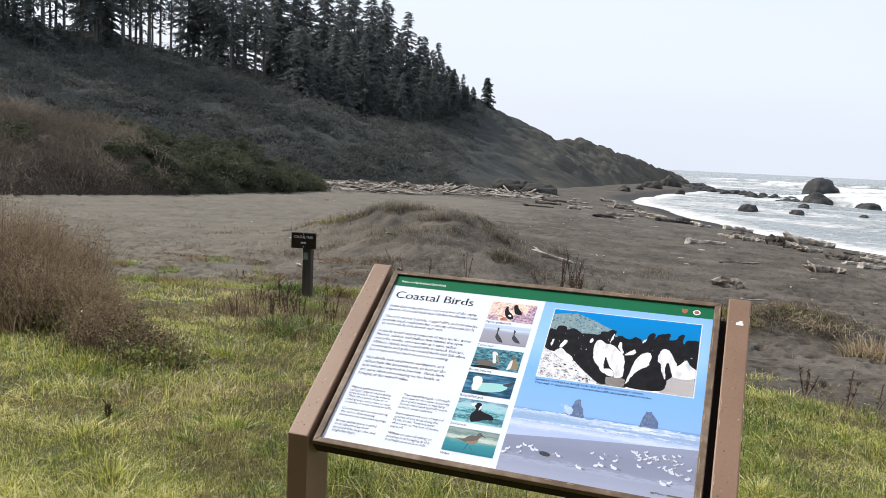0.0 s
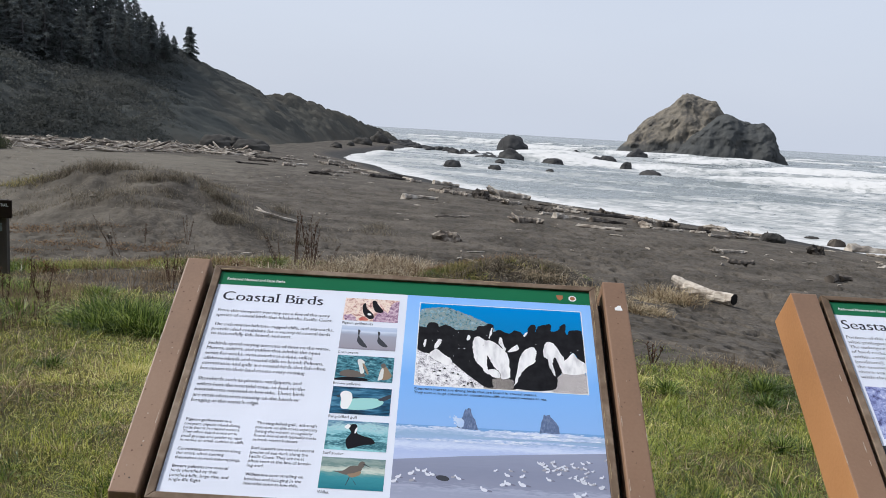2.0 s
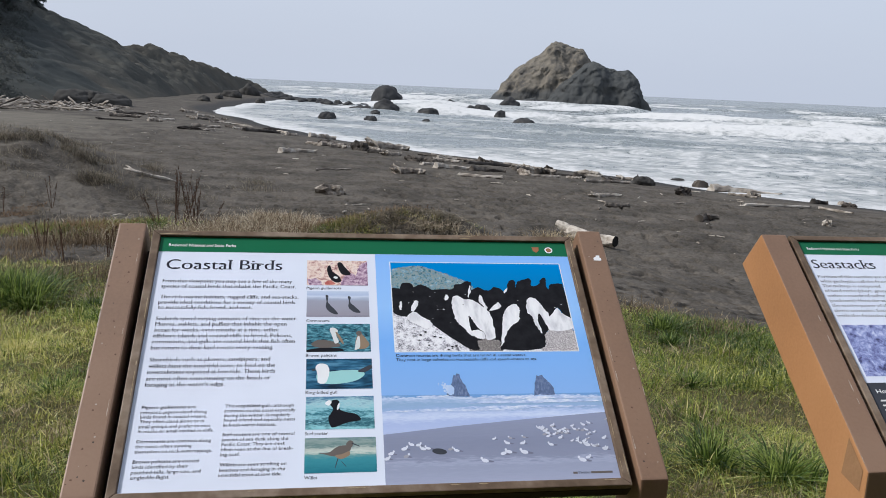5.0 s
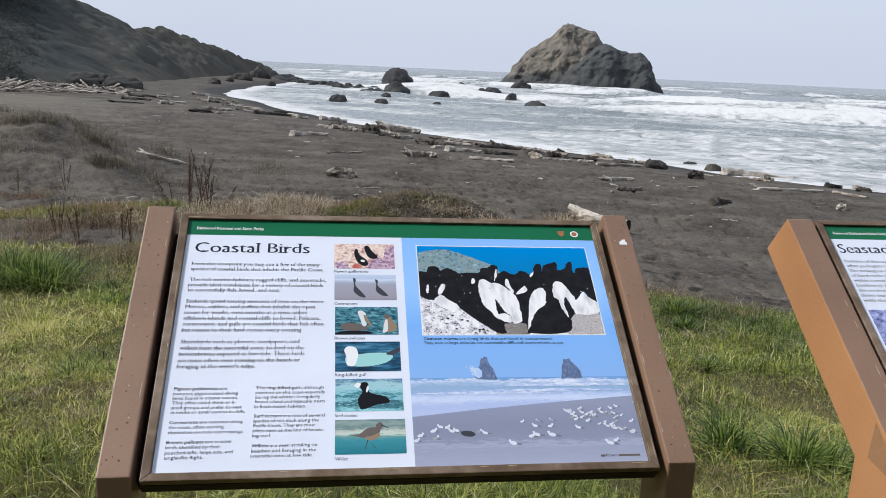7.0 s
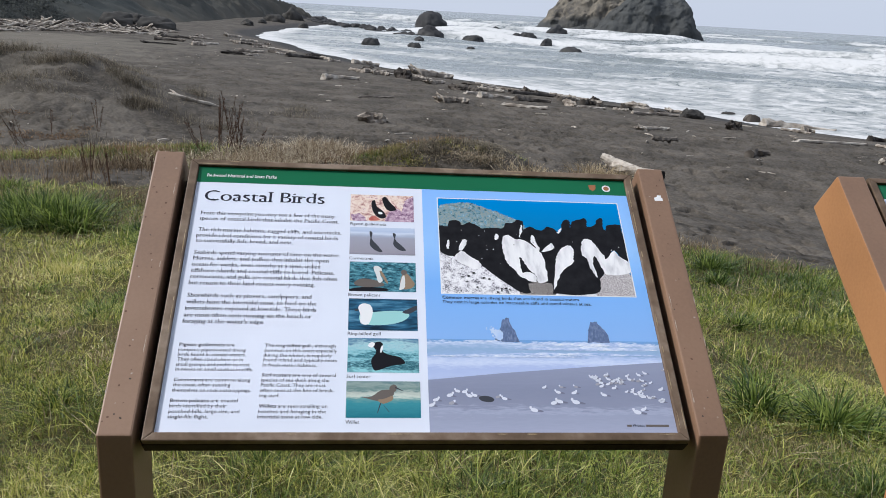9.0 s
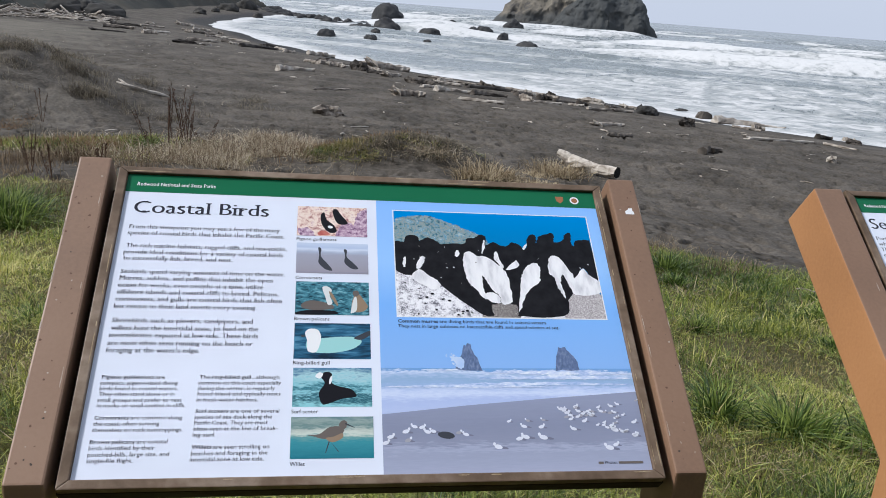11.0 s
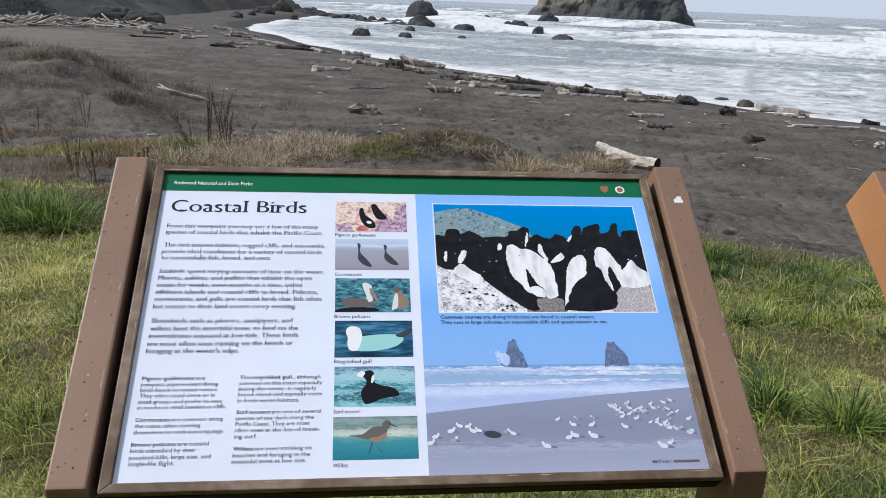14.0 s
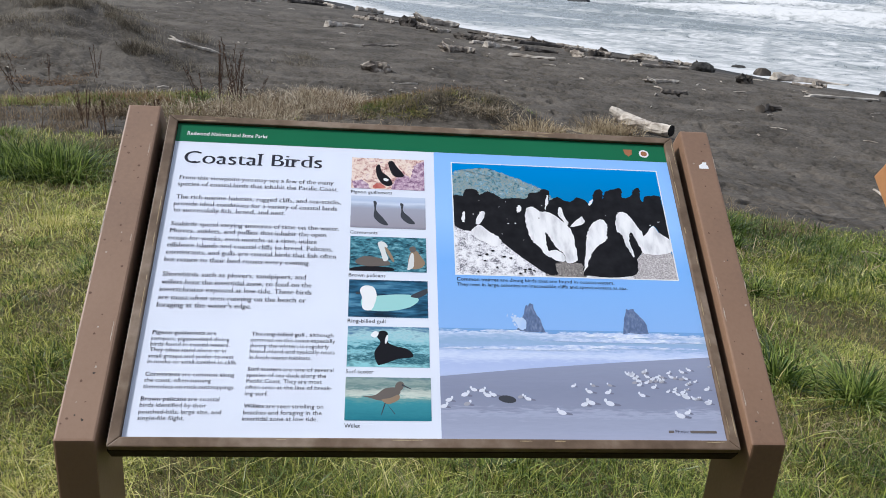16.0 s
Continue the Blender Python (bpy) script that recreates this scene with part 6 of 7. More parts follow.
def log_between(x0, y0, x1, y1, radius, kind=0, dark=False, label="", group="beach driftwood", lift=0.35, name="driftwood_log"):
    a, b = Vector((x0, y0, ground_at(x0, y0))), Vector((x1, y1, ground_at(x1, y1)))
    d = b - a
    ob = new(name, (dark_logs if dark else pale_logs)[kind])
    q = d.to_track_quat("X", "Z")
    ob.matrix_basis = Matrix.LocRotScale((a + b) / 2 + Vector((0, 0, radius * lift)), q, (d.length, radius * 10, radius * 10))
    return tagged(ob, label or ("dark soaked driftwood log on the sand" if dark else "pale bleached driftwood log on the sand"), "driftwood", group)


NEAR_SHORE = [(-1.90, 39.11, -0.15, 40.2, 0.17), (-0.15, 30.67, 1.26, 31.8, 0.05), (-0.10, 22.97, 0.78, 23.01, 0.16), (1.99, 46.6, 2.86, 45.9, 0.30), (3.28, 51.5, 6.0, 53.0, 0.27), (-0.71, 65.45, 1.4, 66.8, 0.22),
              (-0.75, 49.4, 0.37, 48.2, 0.11), (0.71, 48.3, 2.18, 49.4, 0.07), (3.09, 31.75, 4.38, 32.1, 0.16), (5.24, 35.1, 6.94, 35.8, 0.16), (7.67, 40.6, 10.4, 42.2, 0.14), (7.01, 35.6, 8.80, 36.2, 0.15), (5.83, 32.3, 7.64, 31.9, 0.09)]
MID_BEACH = [(9.59, 36.6, 9.75, 35.2, 0.16), (10.54, 41.1, 11.7, 41.6, 0.12), (11.42, 40.7, 12.5, 40.2, 0.14), (9.80, 35.2, 11.26, 35.6, 0.08), (4.45, 40.4, 5.08, 39.8, 0.14), (5.25, 40.0, 5.78, 39.4, 0.14), (6.51, 43.1, 7.64, 43.4, 0.12),
             (11.79, 36.1, 12.49, 35.9, 0.08), (12.08, 34.1, 14.6, 35.0, 0.09), (14.76, 30.3, 15.43, 30.2, 0.20), (20.79, 39.0, 24.64, 38.7, 0.25)]
FAR_RIGHT = [(9.73, 26.2, 11.04, 26.9, 0.08), (9.10, 23.3, 10.02, 23.6, 0.08), (10.98, 20.5, 11.9, 21.2, 0.12), (15.53, 26.2, 19.15, 27.6, 0.07), (22.19, 32.0, 23.11, 32.3, 0.14), (25.6, 35.0, 26.2, 35.0, 0.14), (19.49, 27.5, 19.9, 26.0, 0.06), (15.33, 21.0, 15.6, 20.97, 0.10)]
FAR_LEFT = [(-17.5, 73.7, -15.8, 73.6, 0.22), (-14.0, 69.5, -12.2, 71, 0.14), (-15.1, 94, -13.5, 95, 0.22), (-12.9, 82.6, -11.8, 82, 0.14), (-16.4, 80.8, -14.4, 81.5, 0.14), (-5.65, 62, -3.0, 64, 0.20), (-2.5, 62, -1.7, 63, 0.15), (-21.9, 90, -19.9, 90.5, 0.18), (-9.9, 76, -8.8, 77, 0.1)]
for i, row in enumerate(NEAR_SHORE):
    log_between(*row[:4], row[4] * 1.12, kind=(0, 1, 5, 5, 2, 3, 4, 1, 2, 0, 4, 0, 1)[i], dark=i in (3, 10, 11))
for i, row in enumerate(MID_BEACH):
    log_between(*row[:4], row[4] * 1.12, kind=(5, 0, 4, 1, 5, 2, 0, 1, 3, 5, 0)[i], dark=i in (4, 5, 9))
for i, row in enumerate(FAR_RIGHT):
    log_between(*row[:4], row[4] * 1.2, kind=(2, 1, 3, 4, 0, 1, 0, 5)[i], dark=i in (1, 2, 4))
for i, row in enumerate(FAR_LEFT):
    log_between(*row, kind=i % 5, dark=i in (0, 5))
r = random.Random(63)
for i in range(46):
    k = r.random()
    cx, cy = 0.5 + 23.5 * k + r.gauss(0, 1.2), 47.0 - 12.5 * k + r.gauss(0, 2.6)
    if polyline_side(np.array([cx]), np.array([cy]), SHORE)[0] < 3.0:
        continue
    L, t = r.uniform(0.5, 1.9), r.gauss(0.1, 0.6)
    log_between(cx - L / 2 * math.cos(t), cy - L / 2 * math.sin(t), cx + L / 2 * math.cos(t), cy + L / 2 * math.sin(t), r.uniform(0.08, 0.2), r.randrange(6), i % 2 == 0)
for i in range(30):
    # scattered pieces towards the headland
    cx, cy = r.uniform(-17, -3), r.uniform(56, 96)
    if polyline_side(np.array([cx]), np.array([cy]), SHORE)[0] < 3.0:
        continue
    L, t = r.uniform(0.6, 2.4), r.gauss(0.1, 0.5)
    log_between(cx - L / 2 * math.cos(t), cy - L / 2 * math.sin(t), cx + L / 2 * math.cos(t), cy + L / 2 * math.sin(t), r.uniform(0.08, 0.2), r.randrange(6), i % 3 == 0)
log_between(21.2, 40.7, 21.2, 41.5, 0.34, 4, True, "short dark log standing end-on at the tide line")
branch = tube([(-0.72, 0.06, 0.10), (-0.5, 0.0, 0.09), (-0.22, -0.03, 0.06), (0.1, -0.02, 0.05), (0.42, 0.03, 0.05), (0.72, 0.05, 0.03)], [0.02, 0.045, 0.05, 0.046, 0.04, 0.015], 8, 0.18, 12)
merge(branch, tube([(-0.45, 0.0, 0.09), (-0.6, 0.1, 0.16), (-0.7, 0.16, 0.18)], [0.035, 0.025, 0.01], 6, 0.15, 13))
for v in branch.verts:
    v.co.z += 0.02 * noise.noise(v.co * 6)
twig_ = part("driftwood_branch", branch, M_PALEWOOD, None)
a_, b_ = Vector((-5.42, 22.2, ground_at(-5.42, 22.2))), Vector((-4.15, 22.3, ground_at(-4.15, 22.3)))
twig_.matrix_basis = Matrix.LocRotScale((a_ + b_) / 2, (b_ - a_).to_track_quat("X", "Z"), None)
tagged(twig_, "thin bleached crooked branch lying on the dune", "driftwood", "beach driftwood")

# the bleached log close behind the panels: forked at one end, sawn dark at the other
fork = thing("driftwood_log", (5.95, 15.75, ground_at(5.95, 15.75)), "pale bleached forked log with a dark sawn end", "driftwood", rz=-50)
fork.scale = (0.9, 1.0, 1.0)
body = tube([(-0.78, 0.02, 0.20), (-0.64, 0.04, 0.19), (-0.5, 0.03, 0.18), (-0.3, 0.01, 0.18), (-0.1, 0.0, 0.16), (0.12, 0.01, 0.14), (0.35, -0.01, 0.13), (0.58, 0.01, 0.13), (0.80, 0.0, 0.14)], [0.10, 0.135, 0.16, 0.15, 0.125, 0.115, 0.12, 0.125, 0.13], 13, 0.13, 3)
merge(body, tube([(-0.45, 0.02, 0.20), (-0.70, -0.03, 0.31), (-0.88, -0.06, 0.36)], [0.12, 0.11, 0.08], 9, 0.2, 4))
part("trunk", body, M_PALEWOOD, fork, "pale bleached wood")
part("sawn_end", tube([(0.795, 0, 0.15), (0.815, 0, 0.15)], [0.128, 0.12], 14, 0.06, 8), M_DARKEND, fork, "near-black sawn end")

# the bleached pile against the headland
r = random.Random(9)
for i in range(280):
    k = r.random()
    ax, ay = -31.0 + 12.0 * k, 58.0 + 21.0 * k
    off_ = r.uniform(0, 1) ** 0.8
    x, y = ax - 6.5 * off_ * (1 - 0.5 * k) + r.uniform(-1, 1), ay + 9.0 * off_ + r.uniform(-1, 1)
    L, rad_ = r.uniform(0.9, 3.6), r.uniform(0.04, 0.12)
    turn = r.gauss(0.35, 0.6)
    ob = new("pile_log", pale_logs[i % 5] if i % 4 else dark_logs[i % 5])
    lift = r.uniform(0.05, 0.5) * math.sin(math.pi * min(1, max(0.1, off_))) * (1.0 if k < 0.8 else 0.4)
    ob.matrix_basis = Matrix.LocRotScale((x, y, ground_at(x, y) + 0.5 * rad_ + lift), Euler((0, r.gauss(0, 0.2), turn)), (L, rad_ * 10, rad_ * 10))
    tagged(ob, "bleached driftwood log in a tangled pile", "driftwood", "driftwood pile")
# broken sticks and slabs filling the pile
sticks = bmesh.new()
for i in range(520):
    k = r.random()
    off_ = r.uniform(0, 1) ** 0.8
    x, y = -31.0 + 12.0 * k - 6.0 * off_ * (1 - 0.5 * k) + r.uniform(-1, 1), 58.0 + 21.0 * k + 8.5 * off_ + r.uniform(-1, 1)
    L, s, t, up = r.uniform(0.3, 1.1), r.uniform(0.025, 0.07), r.gauss(0.35, 0.8), r.gauss(0, 0.22)
    z = ground_at(x, y) + s * 0.5 + r.uniform(0, 0.42) * math.sin(math.pi * min(1, max(0.15, off_))) * (1.0 if k < 0.8 else 0.4)
    d_ = Vector((math.cos(t), math.sin(t), up)) * L
    merge(sticks, tube([Vector((x, y, z)) - d_, Vector((x, y, z + 0.02)), Vector((x, y, z)) + d_], [s * 0.8, s, s * 0.6], 5, 0.25, i))
tagged(part("pile_sticks", sticks, M_PALEWOOD, None), "short bleached sticks heaped among the pile's logs", "driftwood", kind="stuff")
# small pale bits strewn over the sand
bits = bmesh.new()
for i in range(300):
    a, d = radians(r.uniform(-34, 34)), r.uniform(15, 75)
    x, y = d * math.sin(a), d * math.cos(a) - 1.6
    if grassy(np.array([x]), np.array([y]))[0] > -1.5 or polyline_side(np.array([x]), np.array([y]), SHORE)[0] < 4:
        continue
    s = r.uniform(0.012, 0.04)
    t = r.uniform(0, 6.3)
    L = r.choice((1.5, 2, 4, 7)) * s
    z = ground_at(x, y) + s * 0.3
    merge(bits, tube([(x - math.cos(t) * L, y - math.sin(t) * L, z), (x, y, z + s * 0.3), (x + math.cos(t) * L, y + math.sin(t) * L, z)], [s * 0.6, s * 0.8, s * 0.4], 5, 0.2, i))
ob = part("driftwood_bits", bits, M_WOOD, None)
tagged(ob, "small bleached sticks and chips strewn over the sand", "driftwood", kind="stuff")


# ---- trees on the crest ----
def conifer(name, seed, height, bare_to, spread, dense, label):
    """A spruce: a tapered trunk with whorls of limbs that carry flat fans of needle sprays."""
    q = np.random.default_rng(seed)
    root = new(name)
    sway = q.normal(0, 0.012, 2) * height
    path = [(sway[0] * t * t, sway[1] * t * t, height * t) for t in np.linspace(-0.05, 1, 9)]
    tr = 0.010 * height + 0.05
    wood = tube(path, [tr * (1.02 - t) + 0.02 for t in np.linspace(0, 1, 9)], 7, 0.05, seed)
    spots, ways = [], []
    z = bare_to * height * 0.6
    while z < height * 0.985:
        k = max(0.0, (z / height - bare_to) / (1 - bare_to))
        dead = z < bare_to * height
        reach = (spread * height * ((1 - k) ** 0.8) * (0.6 + 0.4 * min(1, k * 5)) + 0.15) * (0.5 if dead else 1.0)
        for j in range(int(q.integers(2, 4)) if dead else int(q.integers(3, 6))):
            a = q.uniform(0, 6.283)
            L = reach * q.uniform(0.4, 1.2)
            droop = q.uniform(-0.40, 0.10) - 0.12 * (1 - k)
            c = np.array([sway[0] * (z / height) ** 2, sway[1] * (z / height) ** 2, z])
            out = np.array([math.cos(a), math.sin(a), droop])
            e = c + out * L
            merge(wood, tube([tuple(c), tuple(e)], [0.03 + 0.012 * L, 0.012], 3, 0, 0, False))
            m = max(4, int(dense * L / 1.2 * (0.25 if dead else 1.0)))
            t = q.uniform(0.15, 1.0, m)[:, None]
            p = c + (e - c) * t + np.array([0, 0, 0.06 * L]) * np.sin(np.pi * t) + q.normal(0, 0.05, (m, 3))
            sgn = np.where(q.random((m, 1)) < 0.5, -1.0, 1.0)
            cross = np.array([-math.sin(a), math.cos(a), 0.0])
            spots.append(p)
            ways.append(out * 0.7 + cross * sgn * q.uniform(0.3, 1.1, (m, 1)) + np.array([0, 0, -1]) * q.uniform(0.0, 0.75, (m, 1)))
        z += height * q.uniform(0.014, 0.030)
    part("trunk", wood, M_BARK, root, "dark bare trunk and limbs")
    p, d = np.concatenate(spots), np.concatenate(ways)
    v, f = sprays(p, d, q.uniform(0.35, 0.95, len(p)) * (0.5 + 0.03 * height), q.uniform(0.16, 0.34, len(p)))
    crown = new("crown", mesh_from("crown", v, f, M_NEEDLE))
    crown.parent = root
    return tagged(root, label, "tree", "crest trees")


kinds = [conifer("conifer", 3, 17, 0.36, 0.17, 6.5, "tall dark spruce with a bare lower trunk"), conifer("conifer", 4, 20, 0.46, 0.14, 6.5, "tall dark spruce with a bare lower trunk"),
         conifer("conifer", 5, 15, 0.12, 0.21, 9.5, "dense dark spruce on the crest"), conifer("conifer", 6, 8, 0.03, 0.30, 15, "small dense dark spruce on the crest")]
lone = conifer("conifer", 9, 6.2, 0.04, 0.30, 22, "lone small spruce on the bare end of the crest")
crest = np.array(CREST)
caz = np.degrees(np.arctan2(crest[:, 0], crest[:, 1] + 1.6))


def on_crest(az_, back_=0.0):
    d = np.interp(az_, caz, np.hypot(crest[:, 0], crest[:, 1] + 1.6)) + back_
    z = np.interp(az_, caz, crest[:, 2])
    return polar(az_, d, z - 0.4 - 0.05 * abs(back_))


r = random.Random(21)
first = [True] * 4
for i in range(132):
    az_ = -72 + 53.5 * (i / 131) + r.uniform(-0.35, 0.35)
    back_ = r.uniform(-12, 13)
    limit = float(np.interp(az_, [-72, -30, -24, -22, -20.4, -18.6], [22, 21, 17, 12.5, 8.5, 3.5]))
    k = r.choice((0, 1, 1, 0, 0, 1, 2)) if az_ < -29 else (r.choice((0, 2, 2, 1, 2)) if limit > 13 else (2 if limit > 9 else 3))
    base_h = (17, 20, 15, 8)[k]
    h = limit * r.uniform(0.72, 1.05)
    x, y, z = on_crest(az_, back_)
    s = h / base_h
    m = Matrix.LocRotScale((x, y, z), Euler((0, 0, r.uniform(0, 6.28))), (s * r.uniform(0.9, 1.15), s * r.uniform(0.9, 1.15), s))
    if first[k]:
        kinds[k].matrix_basis, first[k] = m, False
    else:
        copy_thing(kinds[k], m)
# younger trees stepping down the slope
for i in range(104):
    az_ = r.uniform(-60, -30) if i < 12 else r.uniform(-31, -18.6)
    back_ = -r.uniform(6, 16) if i < 12 else -r.uniform(2, 26) * min(1, (-18 - az_) / 4)
    d = np.interp(az_, caz, np.hypot(crest[:, 0], crest[:, 1] + 1.6))
    k = np.clip(1 + back_ / (d - 95), 0.3, 1) ** 0.86
    x, y, _ = polar(az_, d + back_, 0)
    z = -2 + (np.interp(az_, caz, crest[:, 2]) + 2) * k - 0.8
    s = r.uniform(0.5, 1.0) * (0.62 if az_ > -24 else 0.95) * (0.7 if az_ > -20.5 else 1.0)
    copy_thing(kinds[2 if i % 3 else 3], Matrix.LocRotScale((x, y, z), Euler((0, 0, r.uniform(0, 6.28))), (s, s, s * 0.9)))
lone.matrix_basis = pose(*on_crest(-17.45, 0))

# ---- grass and weeds ----
def fan(n, near, far, a0=-58, a1=48, power=1.0, centre=(0.0, -1.6)):
    d = near + (far - near) * rng.random(n) ** power
    a = np.radians(rng.uniform(a0, a1, n))
    return centre[0] + d * np.sin(a), centre[1] + d * np.cos(a), d


def patches(x, y):
    """Where the terrace is fresh green, and where it is withered, 0 to 1."""
    right = smooth01(x + 1.2 * (fbm(x * 0.6, y * 0.6, 5, 2) - 0.5), -0.4, 1.6)
    fresh = (0.20 + 0.56 * right) * (0.3 + 1.35 * smooth01(fbm(x * 0.75 + 3, y * 0.75, 121, 3), 0.36, 0.60))
    dead = (0.07 + 0.40 * smooth01(fbm(x * 1.5, y * 1.5, 131, 3), 0.50, 0.66)) * (0.95 - 0.35 * right)
    return fresh, dead


KINDS = ((M_TURF, "lawn_grass", "yellow-green grass of the terrace"), (M_LUSH, "green_lawn_grass", "fresh green grass of the terrace"), (M_DRY, "withered_lawn_grass", "withered tan grass of the terrace"))
# a low, combed mat
x, y, d = fan(280000, 1.0, 15.5, power=1.6)
g = grassy(x, y) + 1.2 * (fbm(x * 0.8, y * 0.8, 9, 3) - 0.5) * 2
patch = fbm(x * 1.6, y * 1.6, 33, 3)
straw = (g < 3.2) & (x > -4.2) & (x < 1.0) & (y > 8.4)
bald = 1 - 0.72 * smooth01(fbm(x * 2.9, y * 2.9, 151, 3), 0.50, 0.62)
keep = (g > -0.25) & (rng.random(len(x)) < np.clip(0.5 + 1.8 * (patch - 0.3), 0.15, 1) * bald * np.where(straw, 0.3, 1.0) * np.clip(1 - 1.12 * soil(x, y), 0, 1) * (0.3 + 0.7 * smooth01(g, -0.2, 0.7)))
x, y, d, patch, g = x[keep], y[keep], d[keep], patch[keep], g[keep]
clump = smooth01(fbm(x * 1.7 + 7, y * 1.7, 71, 3), 0.46, 0.68)
h = (0.010 + 0.085 * clump + 0.010 * patch) * rng.uniform(0.5, 1.5, len(x)) * (0.55 + 0.45 * smooth01(g, 0, 0.9))
comb = 14.0 * fbm(x * 2.2, y * 2.2, 111, 2) + rng.normal(0, 1.7, len(x))
fresh, dead = patches(x, y)
u = rng.random(len(x))
lush = u < fresh
brown = (u > 1 - dead) & ~lush
wid = 0.0018 + 0.0008 * d
for pick, (mt, nm, lb) in zip((~lush & ~brown, lush, brown), KINDS):
    out = []
    for close in (True, False):
        k = pick & ((d < 3.4) == close)
        out.append(blades(x[k], y[k], ground(x[k], y[k]) - 0.005, h[k], wid[k], 1.0, 0.5, comb[k], 3 if close else 2))
    stuff(nm, join(out), mt, "low " + lb, "grass")

# bunches that stand out of the mat, each spreading from its own root
cx, cy, cd = fan(5200, 1.2, 13.0, power=1.3)
keep = (grassy(cx, cy) > 0.25) & (soil(cx, cy) < 0.25) & (fbm(cx * 0.9, cy * 0.9, 161, 3) > 0.40)
cx, cy, cd = cx[keep], cy[keep], cd[keep]
size_ = rng.uniform(0.4, 1.5, len(cx)) * (0.75 + 0.6 * smooth01(fbm(cx * 0.5, cy * 0.5, 171, 2), 0.45, 0.7))
fresh, dead = patches(cx, cy)
u = rng.random(len(cx))
sort = np.where(u < fresh, 1, np.where(u > 1 - 0.6 * dead, 2, 0))
for s_, (mt, nm, lb) in enumerate(KINDS):
    k = np.repeat(np.flatnonzero(sort == s_), 32)
    n = len(k)
    a, q = rng.uniform(0, 2 * np.pi, n), np.abs(rng.normal(0, 0.055, n)) * size_[k]
    x, y = cx[k] + np.cos(a) * q, cy[k] + np.sin(a) * q
    stuff(nm.replace("lawn_grass", "grass_bunches"), blades(x, y, ground(x, y) - 0.008, 0.058 * size_[k] * rng.uniform(0.35, 1.25, n), 0.0018 + 0.0009 * cd[k], 1.05, 0.8, a + rng.normal(0, 1.1, n), 2), mt, "small bunches of " + lb, "grass")

# short thatch between the blades
x, y, d = fan(640000, 1.0, 9.0, power=1.75)
keep = (grassy(x, y) > 0.1) & (rng.random(len(x)) < 1 - 0.95 * soil(x, y))
x, y, d = x[keep], y[keep], d[keep]
fresh, dead = patches(x, y)
bare_ = smooth01(fbm(x * 2.9, y * 2.9, 151, 3), 0.50, 0.62)
sunny = smooth01(fbm(x * 2.0 + 2, y * 2.0, 211, 4), 0.40, 0.56)
u = rng.random(len(x))
sort = np.where(u < 0.25 * fresh + 0.35 * fresh * (1 - bare_), 0, np.where(u < 0.80 - 0.12 * bare_ - 0.58 * sunny, 1, np.where(u < 0.90 - 0.10 * bare_ + 0.07 * sunny, 2, 3)))
for s_, (mt, nm, lb) in enumerate(((M_LUSH, "green_thatch", "short green shoots between the grass"), (M_OLIVE, "thatch", "short olive thatch between the grass"), (M_TURF, "pale_thatch", "short yellow-green shoots between the grass"), (M_WEED, "brown_thatch", "short brown dead bits between the grass"))):
    k = sort == s_
    stuff(nm, blades(x[k], y[k], ground(x[k], y[k]) - 0.003, (0.036 - 0.008 * bare_[k]) * rng.uniform(0.4, 1.6, k.sum()), 0.0020 + 0.0007 * d[k], 0.9, 0.5, None, 1), mt, lb, "grass")

# the terrace round and behind the viewpoint
x, y = rng.uniform(-9, 9, 110000), rng.uniform(-6.5, 6, 110000)
a = np.degrees(np.arctan2(x, y + 1.6))
keep = ((a < -56) | (a > 46) | (np.hypot(x, y + 1.6) < 1.1)) & (grassy(x, y) > 0)
x, y = x[keep], y[keep]
pick = rng.random(len(x))
for lo, hi, mt, nm, lb in ((0, 0.62, M_TURF, "verge_grass", "short yellow-green grass round the viewpoint"), (0.62, 0.85, M_LUSH, "green_verge_grass", "short green grass round the viewpoint"), (0.85, 1, M_DRY, "dry_verge_grass", "short tan grass round the viewpoint")):
    k = (pick >= lo) & (pick < hi)
    stuff(nm, blades(x[k], y[k], ground(x[k], y[k]) - 0.005, 0.075 * rng.uniform(0.5, 1.5, k.sum()), 0.012, 0.8, 0.4, None, 1), mt, lb, "grass")


def tufts(places, per, radius, height, lean, width=0.006):
    out = []
    for cx, cy, k in places:
        n = int(per * k)
        a, q = rng.uniform(0, 2 * np.pi, n), np.abs(rng.normal(0, radius * k, n))
        x, y = cx + np.cos(a) * q, cy + np.sin(a) * q
        hd = np.arctan2(y - cy, x - cx) + rng.normal(0, 0.5, n)
        out.append(blades(x, y, ground(x, y) - 0.01, height * k * rng.uniform(0.5, 1.2, n), width, lean, 0.6, hd, 3))
    return join(out)


